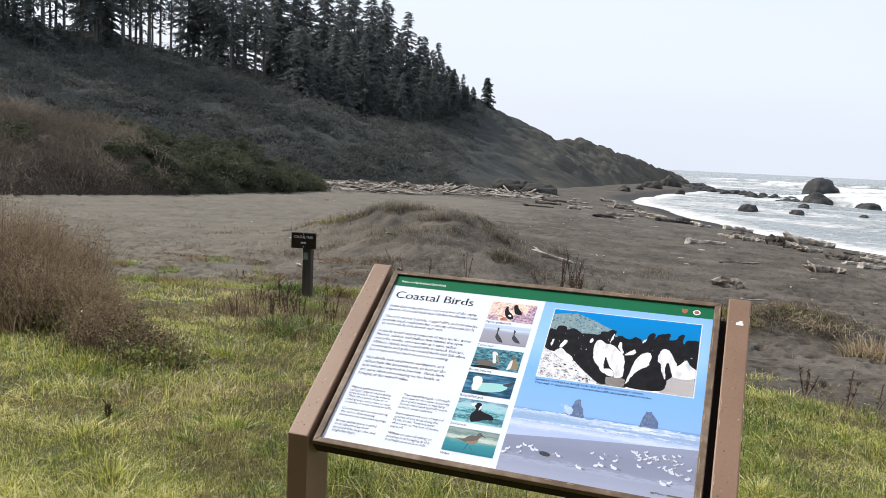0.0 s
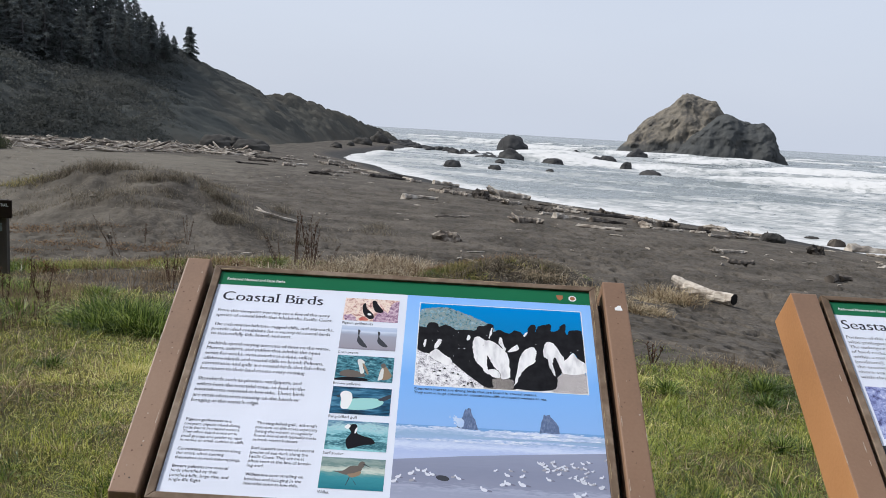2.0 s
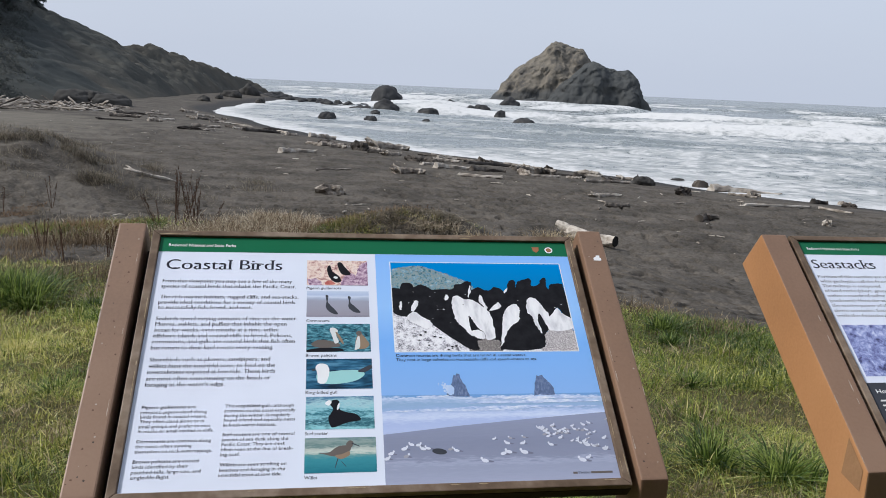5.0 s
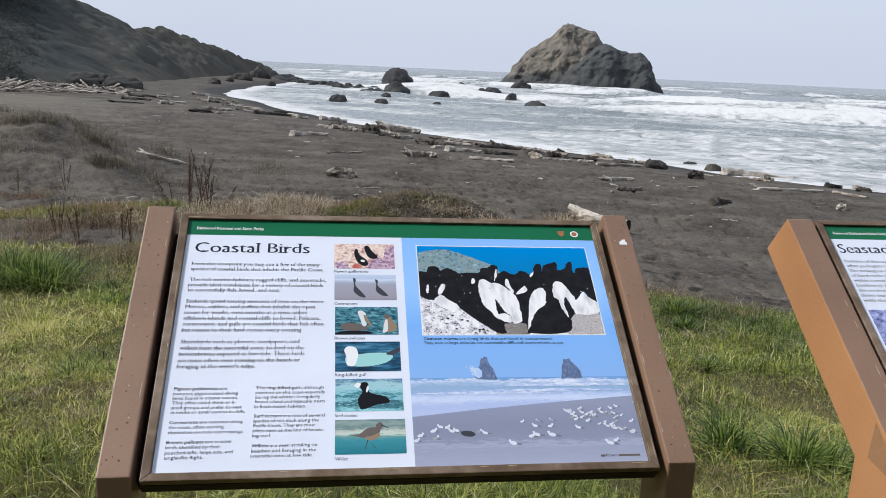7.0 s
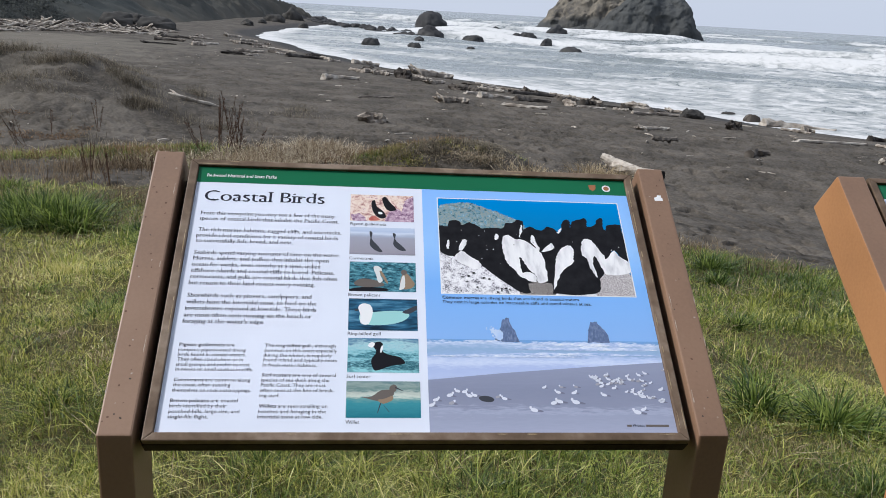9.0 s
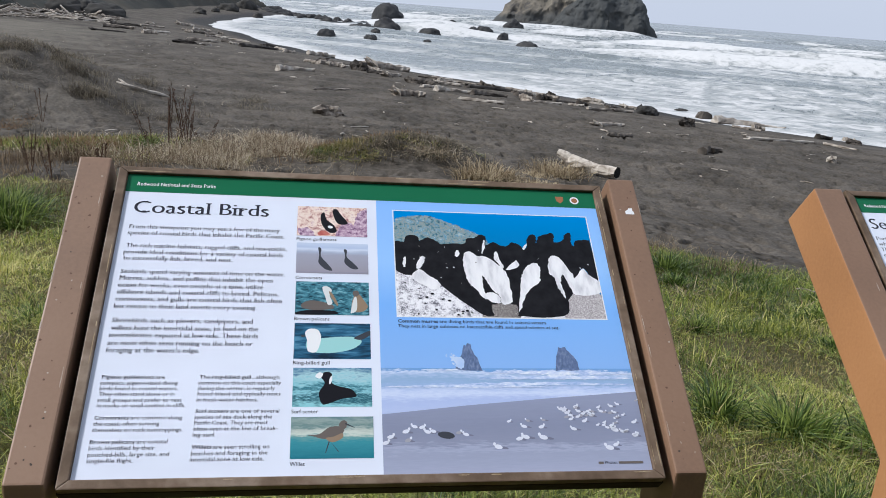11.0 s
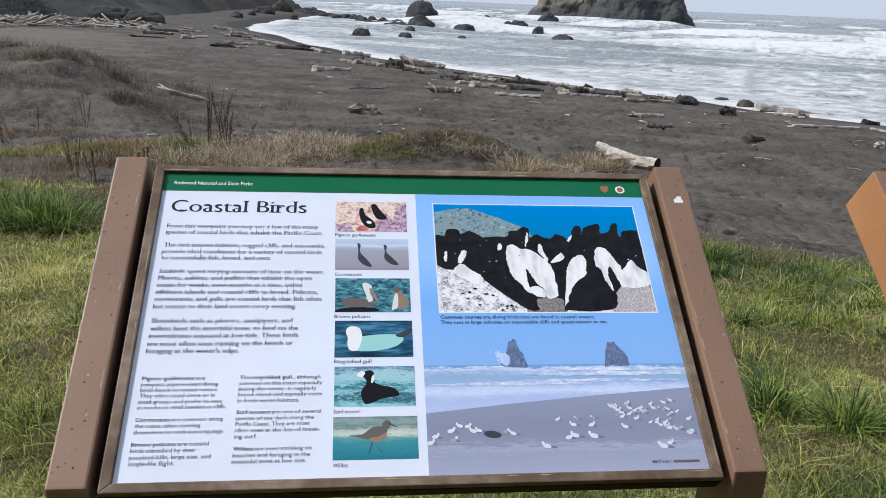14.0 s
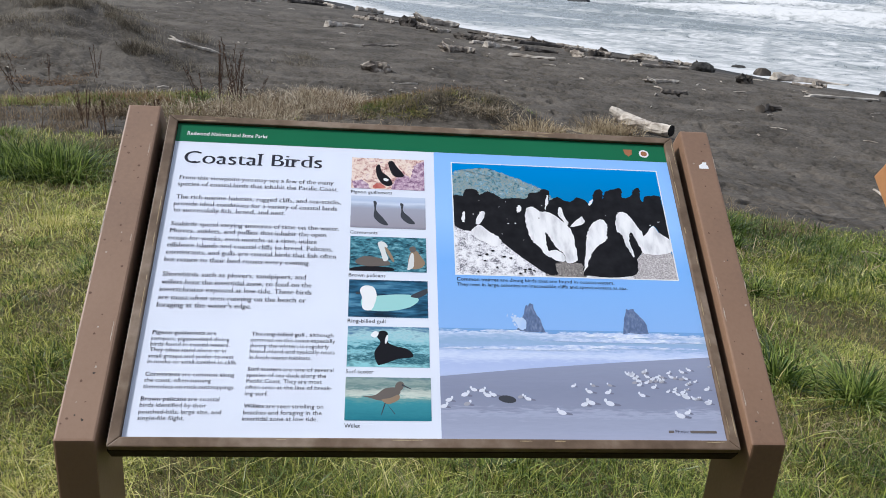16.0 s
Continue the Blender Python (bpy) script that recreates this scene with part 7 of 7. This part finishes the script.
r = random.Random(31)
spots = [(-2.85, 5.75, 1.15), (-2.6, 5.6, 1.1), (-3.15, 5.95, 1.0), (-2.7, 6.05, 1.0), (-3.0, 5.5, 0.8), (-2.5, 5.4, 0.5), (-3.3, 5.6, 0.6), (-2.0, 5.5, 0.35), (-1.8, 4.9, 0.4), (-2.7, 4.0, 0.35), (-1.4, 4.3, 0.35), (-1.1, 5.0, 0.4), (-3.9, 7.6, 0.7), (-5.2, 7.9, 0.8), (-4.8, 7.7, 0.8), (-3.9, 5.4, 0.6), (1.95, 1.5, 0.6), (2.3, 1.35, 0.6), (1.7, 1.7, 0.55), (2.72, 4.5, 0.55), (2.55, 4.0, 0.42), (1.9, 4.3, 0.45), (3.4, 3.6, 0.35), (3.2, 3.2, 0.35), (2.2, 2.9, 0.35), (2.9, 2.6, 0.3), (-0.6, 3.4, 0.4)]
pale = []
for i in range(46):
    a, d = radians(r.uniform(-52, 42)), r.uniform(2.6, 11)
    x, y = d * math.sin(a), d * math.cos(a) - 1.6
    if grassy(np.array([x]), np.array([y]))[0] > 0.3 and float(soil(np.array([x]), np.array([y]))[0]) < 0.2:
        pale.append((x, y, r.uniform(0.3, 0.8)))
stuff("pale_tussocks", tufts(pale, 420, 0.13, 0.13, 0.9, 0.0045), M_TURF, "yellow-green grass tussocks", "grass")
# dark clumps strewn to stand in for the shadows between tufts
dark_ = []
for i in range(330):
    a, d = radians(r.uniform(-54, 44)), 2.0 + 8.5 * r.random() ** 1.2
    x, y = d * math.sin(a), d * math.cos(a) - 1.6
    if grassy(np.array([x]), np.array([y]))[0] > 0.3 and float(soil(np.array([x]), np.array([y]))[0]) < 0.2 and fbm(np.array([x * 0.9]), np.array([y * 0.9]), 221, 3)[0] > 0.46:
        dark_.append((x, y, r.uniform(0.22, 0.5)))
stuff("small_tussocks", tufts(dark_, 330, 0.17, 0.15, 1.2, 0.0055), M_TUSSOCK, "small dark green clumps standing in for shadows in the grass", "grass")
stuff("tussocks", tufts(spots, 560, 0.125, 0.26, 0.85, 0.0085), M_TUSSOCK, "lush dark green grass tussocks", "grass")

stuff("straw_tufts", tufts([(4.95, 15.5, 0.9), (5.3, 15.2, 0.8), (4.4, 14.6, 0.6), (3.9, 13.4, 0.5), (2.6, 12.6, 0.6), (3.0, 9.9, 0.5), (2.4, 10.0, 0.7), (2.7, 10.2, 0.6), (2.1, 9.9, 0.5), (3.4, 10.2, 0.4)], 420, 0.30, 0.36, 0.9, 0.012), M_DRY, "straw-coloured tufts in the sand", "grass")
stuff("margin_tufts", tufts([(-5.7, 11.8, 0.6), (-5.1, 12.2, 0.7), (-4.4, 12.3, 0.6), (-3.9, 12.8, 0.6), (-3.4, 12.6, 0.7), (-3.0, 12.9, 0.5), (-5.4, 12.6, 0.5), (-6.2, 11.6, 0.7), (-6.6, 11.2, 0.7), (0.05, 11.0, 0.6), (0.3, 11.1, 0.4), (-7.0, 10.9, 0.6), (-7.6, 10.6, 0.7), (-8.3, 10.4, 0.6)], 420, 0.22, 0.17, 0.9, 0.009), M_LUSH, "green tufts among the straw at the sand's edge", "grass")
# the ragged green and rusty band where the terrace ends in the dunes
x, y = rng.uniform(-10.5, -2.6, 60000), rng.uniform(9.9, 13.2, 60000)
line = np.interp(x, [-10.5, -6, -4.9, -2.6], [10.0, 10.9, 11.7, 12.5])
lump_ = fbm(x * 1.1, y * 1.6, 181, 3)
keep = rng.random(len(x)) < np.exp(-((y - line) / 0.65) ** 2) * smooth01(lump_, 0.36, 0.60)
x, y, lump_ = x[keep], y[keep], lump_[keep]
hue = fbm(x * 0.9, y * 0.9, 183, 2) + rng.normal(0, 0.08, len(x))
for pick, mt, nm, lb in ((hue > 0.49, M_LUSH, "band_grass", "ragged green grass where the terrace meets the dunes"), ((hue <= 0.49) & (hue > 0.44), M_OLIVE, "olive_band_grass", "ragged olive grass where the terrace meets the dunes"), (hue <= 0.44, M_RUST, "rusty_band_grass", "rust-brown weeds where the terrace meets the dunes")):
    stuff(nm, blades(x[pick], y[pick], ground(x[pick], y[pick]) - 0.01, 0.20 * (0.3 + lump_[pick]) * rng.uniform(0.4, 1.4, pick.sum()), 0.011, 0.9, 0.6), mt, lb, "grass")
# ragged tufts that straggle out onto the sand
r = random.Random(61)
strays = [(-13.8, 14.2), (-12.8, 14.3), (-13.0, 16.4), (-10.8, 14.1), (-11.7, 16.3), (-10.3, 14.7), (-8.0, 9.3), (-7.4, 9.2), (-8.7, 9.9), (-9.4, 11.0), (-10.2, 12.2), (-9.0, 12.6), (-8.2, 11.6)]
strays = [(a + r.gauss(0, 0.35), b + r.gauss(0, 0.25), r.uniform(0.4, 1.0)) for a, b in strays for j in range(3)]
for k, (mt, nm, lb) in enumerate(((M_OLIVE, "olive_stray_tufts", "ragged olive tufts straggling onto the sand"), (M_LUSH, "green_stray_tufts", "ragged green tufts straggling onto the sand"), (M_WEED, "brown_stray_tufts", "ragged brown tufts straggling onto the sand"))):
    stuff(nm, tufts(strays[k::3], 150, 0.24, 0.17, 0.9, 0.012), mt, lb, "grass")
# leafy growth round the dock stalks by the trail marker
stuff("dock_leaves", tufts([(-4.1, 5.4, 0.7), (-3.9, 5.8, 0.8), (-3.8, 5.2, 0.6), (-4.3, 5.9, 0.7), (-4.4, 6.4, 0.6), (-4.0, 6.3, 0.5)], 130, 0.13, 0.26, 0.6, 0.018), M_TUSSOCK, "broad dark green leaves round the dock stalks", "plants")
# rust-brown litter in drifts on the sand before the dune
x, y = rng.uniform(-15, -6.2, 26000), rng.uniform(13.4, 18.4, 26000)
keep = rng.random(len(x)) < 0.8 * smooth01(fbm(x * 0.5, y * 1.8, 191, 4), 0.54, 0.66)
x, y = x[keep], y[keep]
stuff("dune_litter", blades(x, y, ground(x, y) - 0.004, 0.045 * rng.uniform(0.4, 1.5, len(x)), 0.018, 1.9, 0.8), M_RUST, "rust-brown plant litter in drifts on the sand", "litter")
# dry straw along the edge of the sand
x, y, d = fan(125000, 9.4, 17.0, -24, 14)
g = grassy(x, y)
thick = smooth01(fbm(x * 1.3, y * 1.3, 19, 3), 0.40, 0.60) * (0.22 + 0.78 * smooth01(x, -2.7, -1.7)) * (1 - smooth01(x, -0.5, 0.2)) * smooth01(y, 9.6, 10.8)
keep = (g > -0.8) & (x > -6.0) & (rng.random(len(x)) < thick)
x, y = x[keep], y[keep]
pale_ = rng.random(len(x)) < 0.55
for pick, mt, nm, lb in ((pale_, M_STRAW, "dry_grass", "tangled straw-coloured dry grass at the sand's edge"), (~pale_, M_WEED, "dry_twigs", "tangled brown twigs at the sand's edge")):
    k = pick.sum()
    stuff(nm, blades(x[pick], y[pick], ground(x[pick], y[pick]) - 0.01, 0.19 * rng.uniform(0.25, 1.6, k), 0.0085, 1.2, 1.0, None, 3), mt, lb, "grass")
x, y, d = fan(20000, 5.0, 13.0, -52, 45)
g = grassy(x, y)
keep = (g > -0.5) & (rng.random(len(x)) < smooth01(fbm(x * 0.7, y * 0.7, 29, 3), 0.45, 0.65))
x, y = x[keep], y[keep]
stuff("dry_straw", blades(x, y, ground(x, y) - 0.005, np.where(x > 0.8, 0.055, 0.11) * rng.uniform(0.4, 1.5, len(x)), 0.005, 1.3, 0.6), M_DRY, "dead straw among the green grass", "grass")
# matted stalks on the mound and the dunes
mats = []
places = []
# the mound's cover: sprawling stalks, olive and green patches, rusty weeds on its top, pale twigs at its foot
x, y = rng.normal(1.1, 0.75, 17000), rng.normal(11.1, 0.5, 17000)
sort = fbm(x * 2.4, y * 2.4, 201, 3) + rng.normal(0, 0.05, len(x)) - 0.12 * smooth01(x, 0.2, 1.6) - 0.02
over = (((x - 1.1) / 1.45) ** 2 + ((y - 11.1) / 0.9) ** 2 < 1.0) & (rng.random(len(x)) < 0.2 + 0.8 * smooth01(fbm(x * 4.5, y * 4.5, 203, 3), 0.38, 0.56))
for pick, mt, nm, lb, hh in ((over & (sort < 0.56), M_MAT, "mound_stalks", "sprawling grey-brown dead stalks on the mound", 0.065), (over & (sort >= 0.56) & (sort < 0.65), M_OLIVE, "mound_grass", "olive grass in patches on the mound", 0.06), (over & (sort >= 0.65), M_LUSH, "green_mound_grass", "green leaves in patches on the mound", 0.05)):
    k = pick.sum()
    stuff(nm, blades(x[pick], y[pick], ground(x[pick], y[pick]) - 0.006, hh * rng.uniform(0.3, 1.5, k), 0.012, 1.7, 0.9), mt, lb, "plants")
x, y = np.concatenate([rng.normal(0.35, 0.45, 900), rng.normal(1.3, 0.4, 350), rng.normal(-0.2, 0.3, 700)]), np.concatenate([rng.normal(11.45, 0.14, 900), rng.normal(11.6, 0.14, 350), rng.normal(11.5, 0.3, 700)])
stuff("rusty_mound_weeds", blades(x, y, ground(x, y) - 0.01, 0.13 * rng.uniform(0.4, 1.4, len(x)), 0.010, 0.8, 0.6), M_RUST, "rust-brown upright weeds along the mound's top", "plants")
x, y = np.concatenate([rng.normal(1.7, 0.22, 260), rng.normal(1.0, 0.6, 160)]), np.concatenate([rng.normal(10.5, 0.09, 260), rng.normal(10.75, 0.22, 160)])
stuff("pale_mound_twigs", blades(x, y, ground(x, y) + 0.004, 0.13 * rng.uniform(0.5, 1.6, len(x)), 0.008, 1.9, 0.9), M_STRAW, "pale dry twigs sprawling at the mound's foot", "plants")
stuff("mound_tufts", tufts([(-0.05, 10.95, 0.7), (0.18, 10.85, 0.6), (0.32, 10.95, 0.5), (-0.15, 11.15, 0.5)], 260, 0.16, 0.12, 1.2, 0.014), M_LUSH, "fresh green tufts at the mound's foot", "plants")
# fuzzy dead plants along the dune's crest and flanks
for cx, cy, rx, ry, n, hh in ((-12.0, 22.6, 0.6, 0.4, 420, 0.20), (-11.4, 22.9, 0.5, 0.4, 520, 0.26), (-10.2, 22.7, 0.5, 0.35, 520, 0.28), (-9.7, 23.2, 0.35, 0.3, 380, 0.24), (-8.5, 22.2, 0.4, 0.3, 460, 0.26), (-7.8, 22.4, 0.3, 0.3, 360, 0.26), (-6.9, 22.3, 0.3, 0.25, 300, 0.22), (-6.4, 21.9, 0.3, 0.25, 320, 0.24),
                              (-5.75, 20.2, 0.35, 0.3, 520, 0.24), (-5.5, 20.6, 0.3, 0.25, 260, 0.2), (-9.0, 19.9, 0.4, 0.2, 160, 0.12), (-7.85, 19.7, 0.5, 0.2, 180, 0.12), (-7.6, 21.0, 0.4, 0.3, 200, 0.14), (-9.6, 19.6, 0.4, 0.2, 120, 0.1)):
    places.append((cx, cy, rx, ry, n, hh))
r = random.Random(41)
for i in range(46):
    u, v = r.gauss(0, 1), r.gauss(0, 1)
    places.append((-8.6 + 3.4 * u, 22.0 + 2.0 * v, r.uniform(0.25, 0.8), r.uniform(0.2, 0.5), r.randint(50, 230), r.uniform(0.1, 0.28)))
for i in range(90):
    places.append((r.uniform(-24, -5), r.uniform(11.5, 25), r.uniform(0.2, 0.9), r.uniform(0.2, 0.5), r.randint(10, 70), r.uniform(0.06, 0.18)))
for cx, cy, rx, ry, n, hh in places:
    x, y = cx + rng.normal(0, rx * 0.6, n), cy + rng.normal(0, ry * 0.6, n)
    mats.append(blades(x, y, ground(x, y), hh * rng.uniform(0.4, 1.5, n), 0.010, 1.0, 0.5))
stuff("matted_stalks", join(mats), M_MAT, "matted grey-brown dead stalks on the dunes", "dead plants")
mats = []
for cx, cy, rx, ry, n, hh in ((0.35, 11.0, 0.35, 0.3, 900, 0.10), (-12.6, 22.8, 0.8, 0.5, 400, 0.18), (-8.9, 10.6, 0.7, 0.4, 800, 0.2), (-10.0, 11.2, 0.8, 0.4, 700, 0.2), (-3.4, 12.6, 0.5, 0.25, 500, 0.12), (-4.6, 12.2, 0.7, 0.3, 800, 0.12), (-5.9, 11.4, 0.7, 0.35, 900, 0.14), (-4.9, 13.0, 0.5, 0.2, 400, 0.12)):
    x, y = cx + rng.normal(0, rx * 0.6, n), cy + rng.normal(0, ry * 0.6, n)
    mats.append(blades(x, y, ground(x, y), hh * rng.uniform(0.5, 1.5, n), 0.012, 0.8, 0.5))
stuff("dune_grass", join(mats), M_OLIVE, "olive dune grass in small patches", "grass")

# the withered thicket beside the terrace: a wedge that grows taller away from its tip
n = 36000
back_, across_ = 6.2 * rng.random(n) ** 0.75, rng.random(n)
fa, fb = np.array((-0.975, 0.20)), np.array((-0.80, 0.60))
way_ = fa[None] * (1 - across_[:, None]) + fb[None] * across_[:, None]
x, y = -3.35 + way_[:, 0] * back_, 2.95 + way_[:, 1] * back_
x, y = x + rng.normal(0, 0.12, n), y + rng.normal(0, 0.12, n)
lump_ = fbm(x * 1.6, y * 1.6, 65, 3)
keep = rng.random(n) < smooth01(lump_ + 0.14 * smooth01(back_, 0, 2), 0.40, 0.62)
x, y, back_, lump_ = x[keep], y[keep], back_[keep], lump_[keep]
tall = (0.14 + 1.0 * smooth01(back_, 0.2, 4.4)) * (0.05 + 1.6 * lump_)
z0 = ground(x, y)
hs = tall * rng.uniform(0.25, 1.15, len(x))
stuff("withered_thicket", blades(x, y, z0 - 0.02, hs, 0.0065, 0.42, 0.6), M_WEED, "tall withered brown weeds in a dense thicket", "thicket")
m = 55000
k = rng.integers(0, len(x), m)
p = np.stack([x[k] + rng.normal(0, 0.07, m), y[k] + rng.normal(0, 0.07, m), z0[k] + tall[k] * rng.uniform(0.15, 0.95, m) ** 0.8], 1)
stuff("thicket_leaves", leaves(p, 0.017, 1.0), M_WEED, "small withered leaves of the thicket", "thicket")
low = p[: m // 2].copy()
pick = fbm(low[:, 0] * 1.8, low[:, 1] * 1.8, 75, 2) > 0.47
low = low[pick]
low[:, 2] = ground(low[:, 0], low[:, 1]) + rng.uniform(0.02, 0.42, len(low)) * np.clip((low[:, 2] - ground(low[:, 0], low[:, 1])) * 2, 0.3, 1)
stuff("thicket_greenery", leaves(low, 0.030, 0.8), M_LUSH, "olive green leaves at the foot of the thicket", "thicket")
# loose brown weeds strewn before it
mats = []
r = random.Random(51)
for i in range(62):
    a, dd = (radians(r.uniform(-44, -12)), r.uniform(7.6, 12.5)) if i < 50 else (radians(r.uniform(8, 30)), r.uniform(6.0, 7.6))
    cx, cy = dd * math.sin(a), dd * math.cos(a) - 1.6
    n = r.randint(60, 260)
    x, y = cx + rng.normal(0, 0.22, n), cy + rng.normal(0, 0.16, n)
    mats.append(blades(x, y, ground(x, y) - 0.01, r.uniform(0.10, 0.30) * (1.0 if i < 50 else 0.5) * rng.uniform(0.4, 1.3, n), 0.0055, 0.7, 0.5))
stuff("brown_weeds", join(mats), M_WEED, "low brown weeds among the grass", "weeds")

# small fallen twigs in the grass
for x, y, a, n in ((2.74, 3.16, 0.7, 0.11), (3.54, 3.82, -0.9, 0.12)):
    twig_ = thing("fallen_twig", (x, y, ground_at(x, y) + 0.022), "thin bleached twig lying in the grass", "twig", "fallen twigs", rz=math.degrees(a))
    part("stick", tube([(-n, 0, -0.004), (-n * 0.3, 0.012, 0.012), (n * 0.4, -0.008, 0.010), (n, 0.01, 0.022)], [0.003, 0.0045, 0.004, 0.0015], 5, 0.2, int(a * 10) % 7), M_WOOD, twig_)


def dock(x, y, height, seed, group="seed stalks"):
    """A dead dock plant: a few dark stems with crusty seed heads."""
    q = random.Random(seed)
    plant = thing("dock_stalk", (x, y, ground_at(x, y) - 0.02), "dark dead dock stalk with crusty seed heads", "plant", group)
    bm = bmesh.new()
    for s in range(q.randint(2, 4)):
        dx, dy = q.gauss(0, 0.13) * height, q.gauss(0, 0.13) * height
        h = height * q.uniform(0.65, 1.0)
        merge(bm, tube([(dx * 0.2, dy * 0.2, 0), (dx, dy, h * 0.5), (dx * 1.6, dy * 1.6, h)], [0.006, 0.005, 0.003], 4, 0.1, seed))
        for j in range(max(6, int(38 * height))):
            t = q.uniform(0.3, 1.0)
            c = Vector((dx * 1.6 * t, dy * 1.6 * t, h * t))
            a = q.uniform(0, 6.28)
            e = c + Vector((math.cos(a), math.sin(a), 0.9)) * q.uniform(0.010, 0.028)
            merge(bm, tube([c, (c + e) / 2, e], [0.002, 0.0058, 0.002], 4, 0.3, j))
    part("stem", bm, M_DOCK, plant)
    return plant


r = random.Random(77)
for x, y, h in ((-2.62, 12.0, 0.7), (-2.42, 12.1, 1.0), (-2.3, 11.9, 0.95), (-2.15, 12.2, 1.05), (-1.85, 12.0, 0.72), (-2.05, 11.8, 0.8), (-6.86, 15.8, 0.98), (-7.1, 15.9, 0.6), (-6.85, 17.1, 0.55), (-6.03, 17.7, 0.84), (-3.42, 8.76, 0.55), (-3.01, 8.2, 0.54), (-2.53, 8.6, 0.46), (-2.7, 8.9, 0.4),
                (-4.6, 6.5, 0.5), (-4.3, 6.3, 0.45), (-4.9, 6.6, 0.4), (-4.1, 6.7, 0.5), (-5.1, 6.2, 0.45), (-3.8, 6.2, 0.4), (-8.4, 11.0, 0.6), (-3.02, 1.82, 0.16), (-5.3, 7.6, 0.45), (-5.55, 7.9, 0.5), (-5.0, 7.4, 0.4), (-4.75, 7.7, 0.5), (-5.8, 7.7, 0.4), (1.75, 5.9, 0.3), (1.5, 5.8, 0.35), (2.1, 5.5, 0.25), (1.2, 6.2, 0.3)):
    dock(x, y, h, r.randint(0, 999))
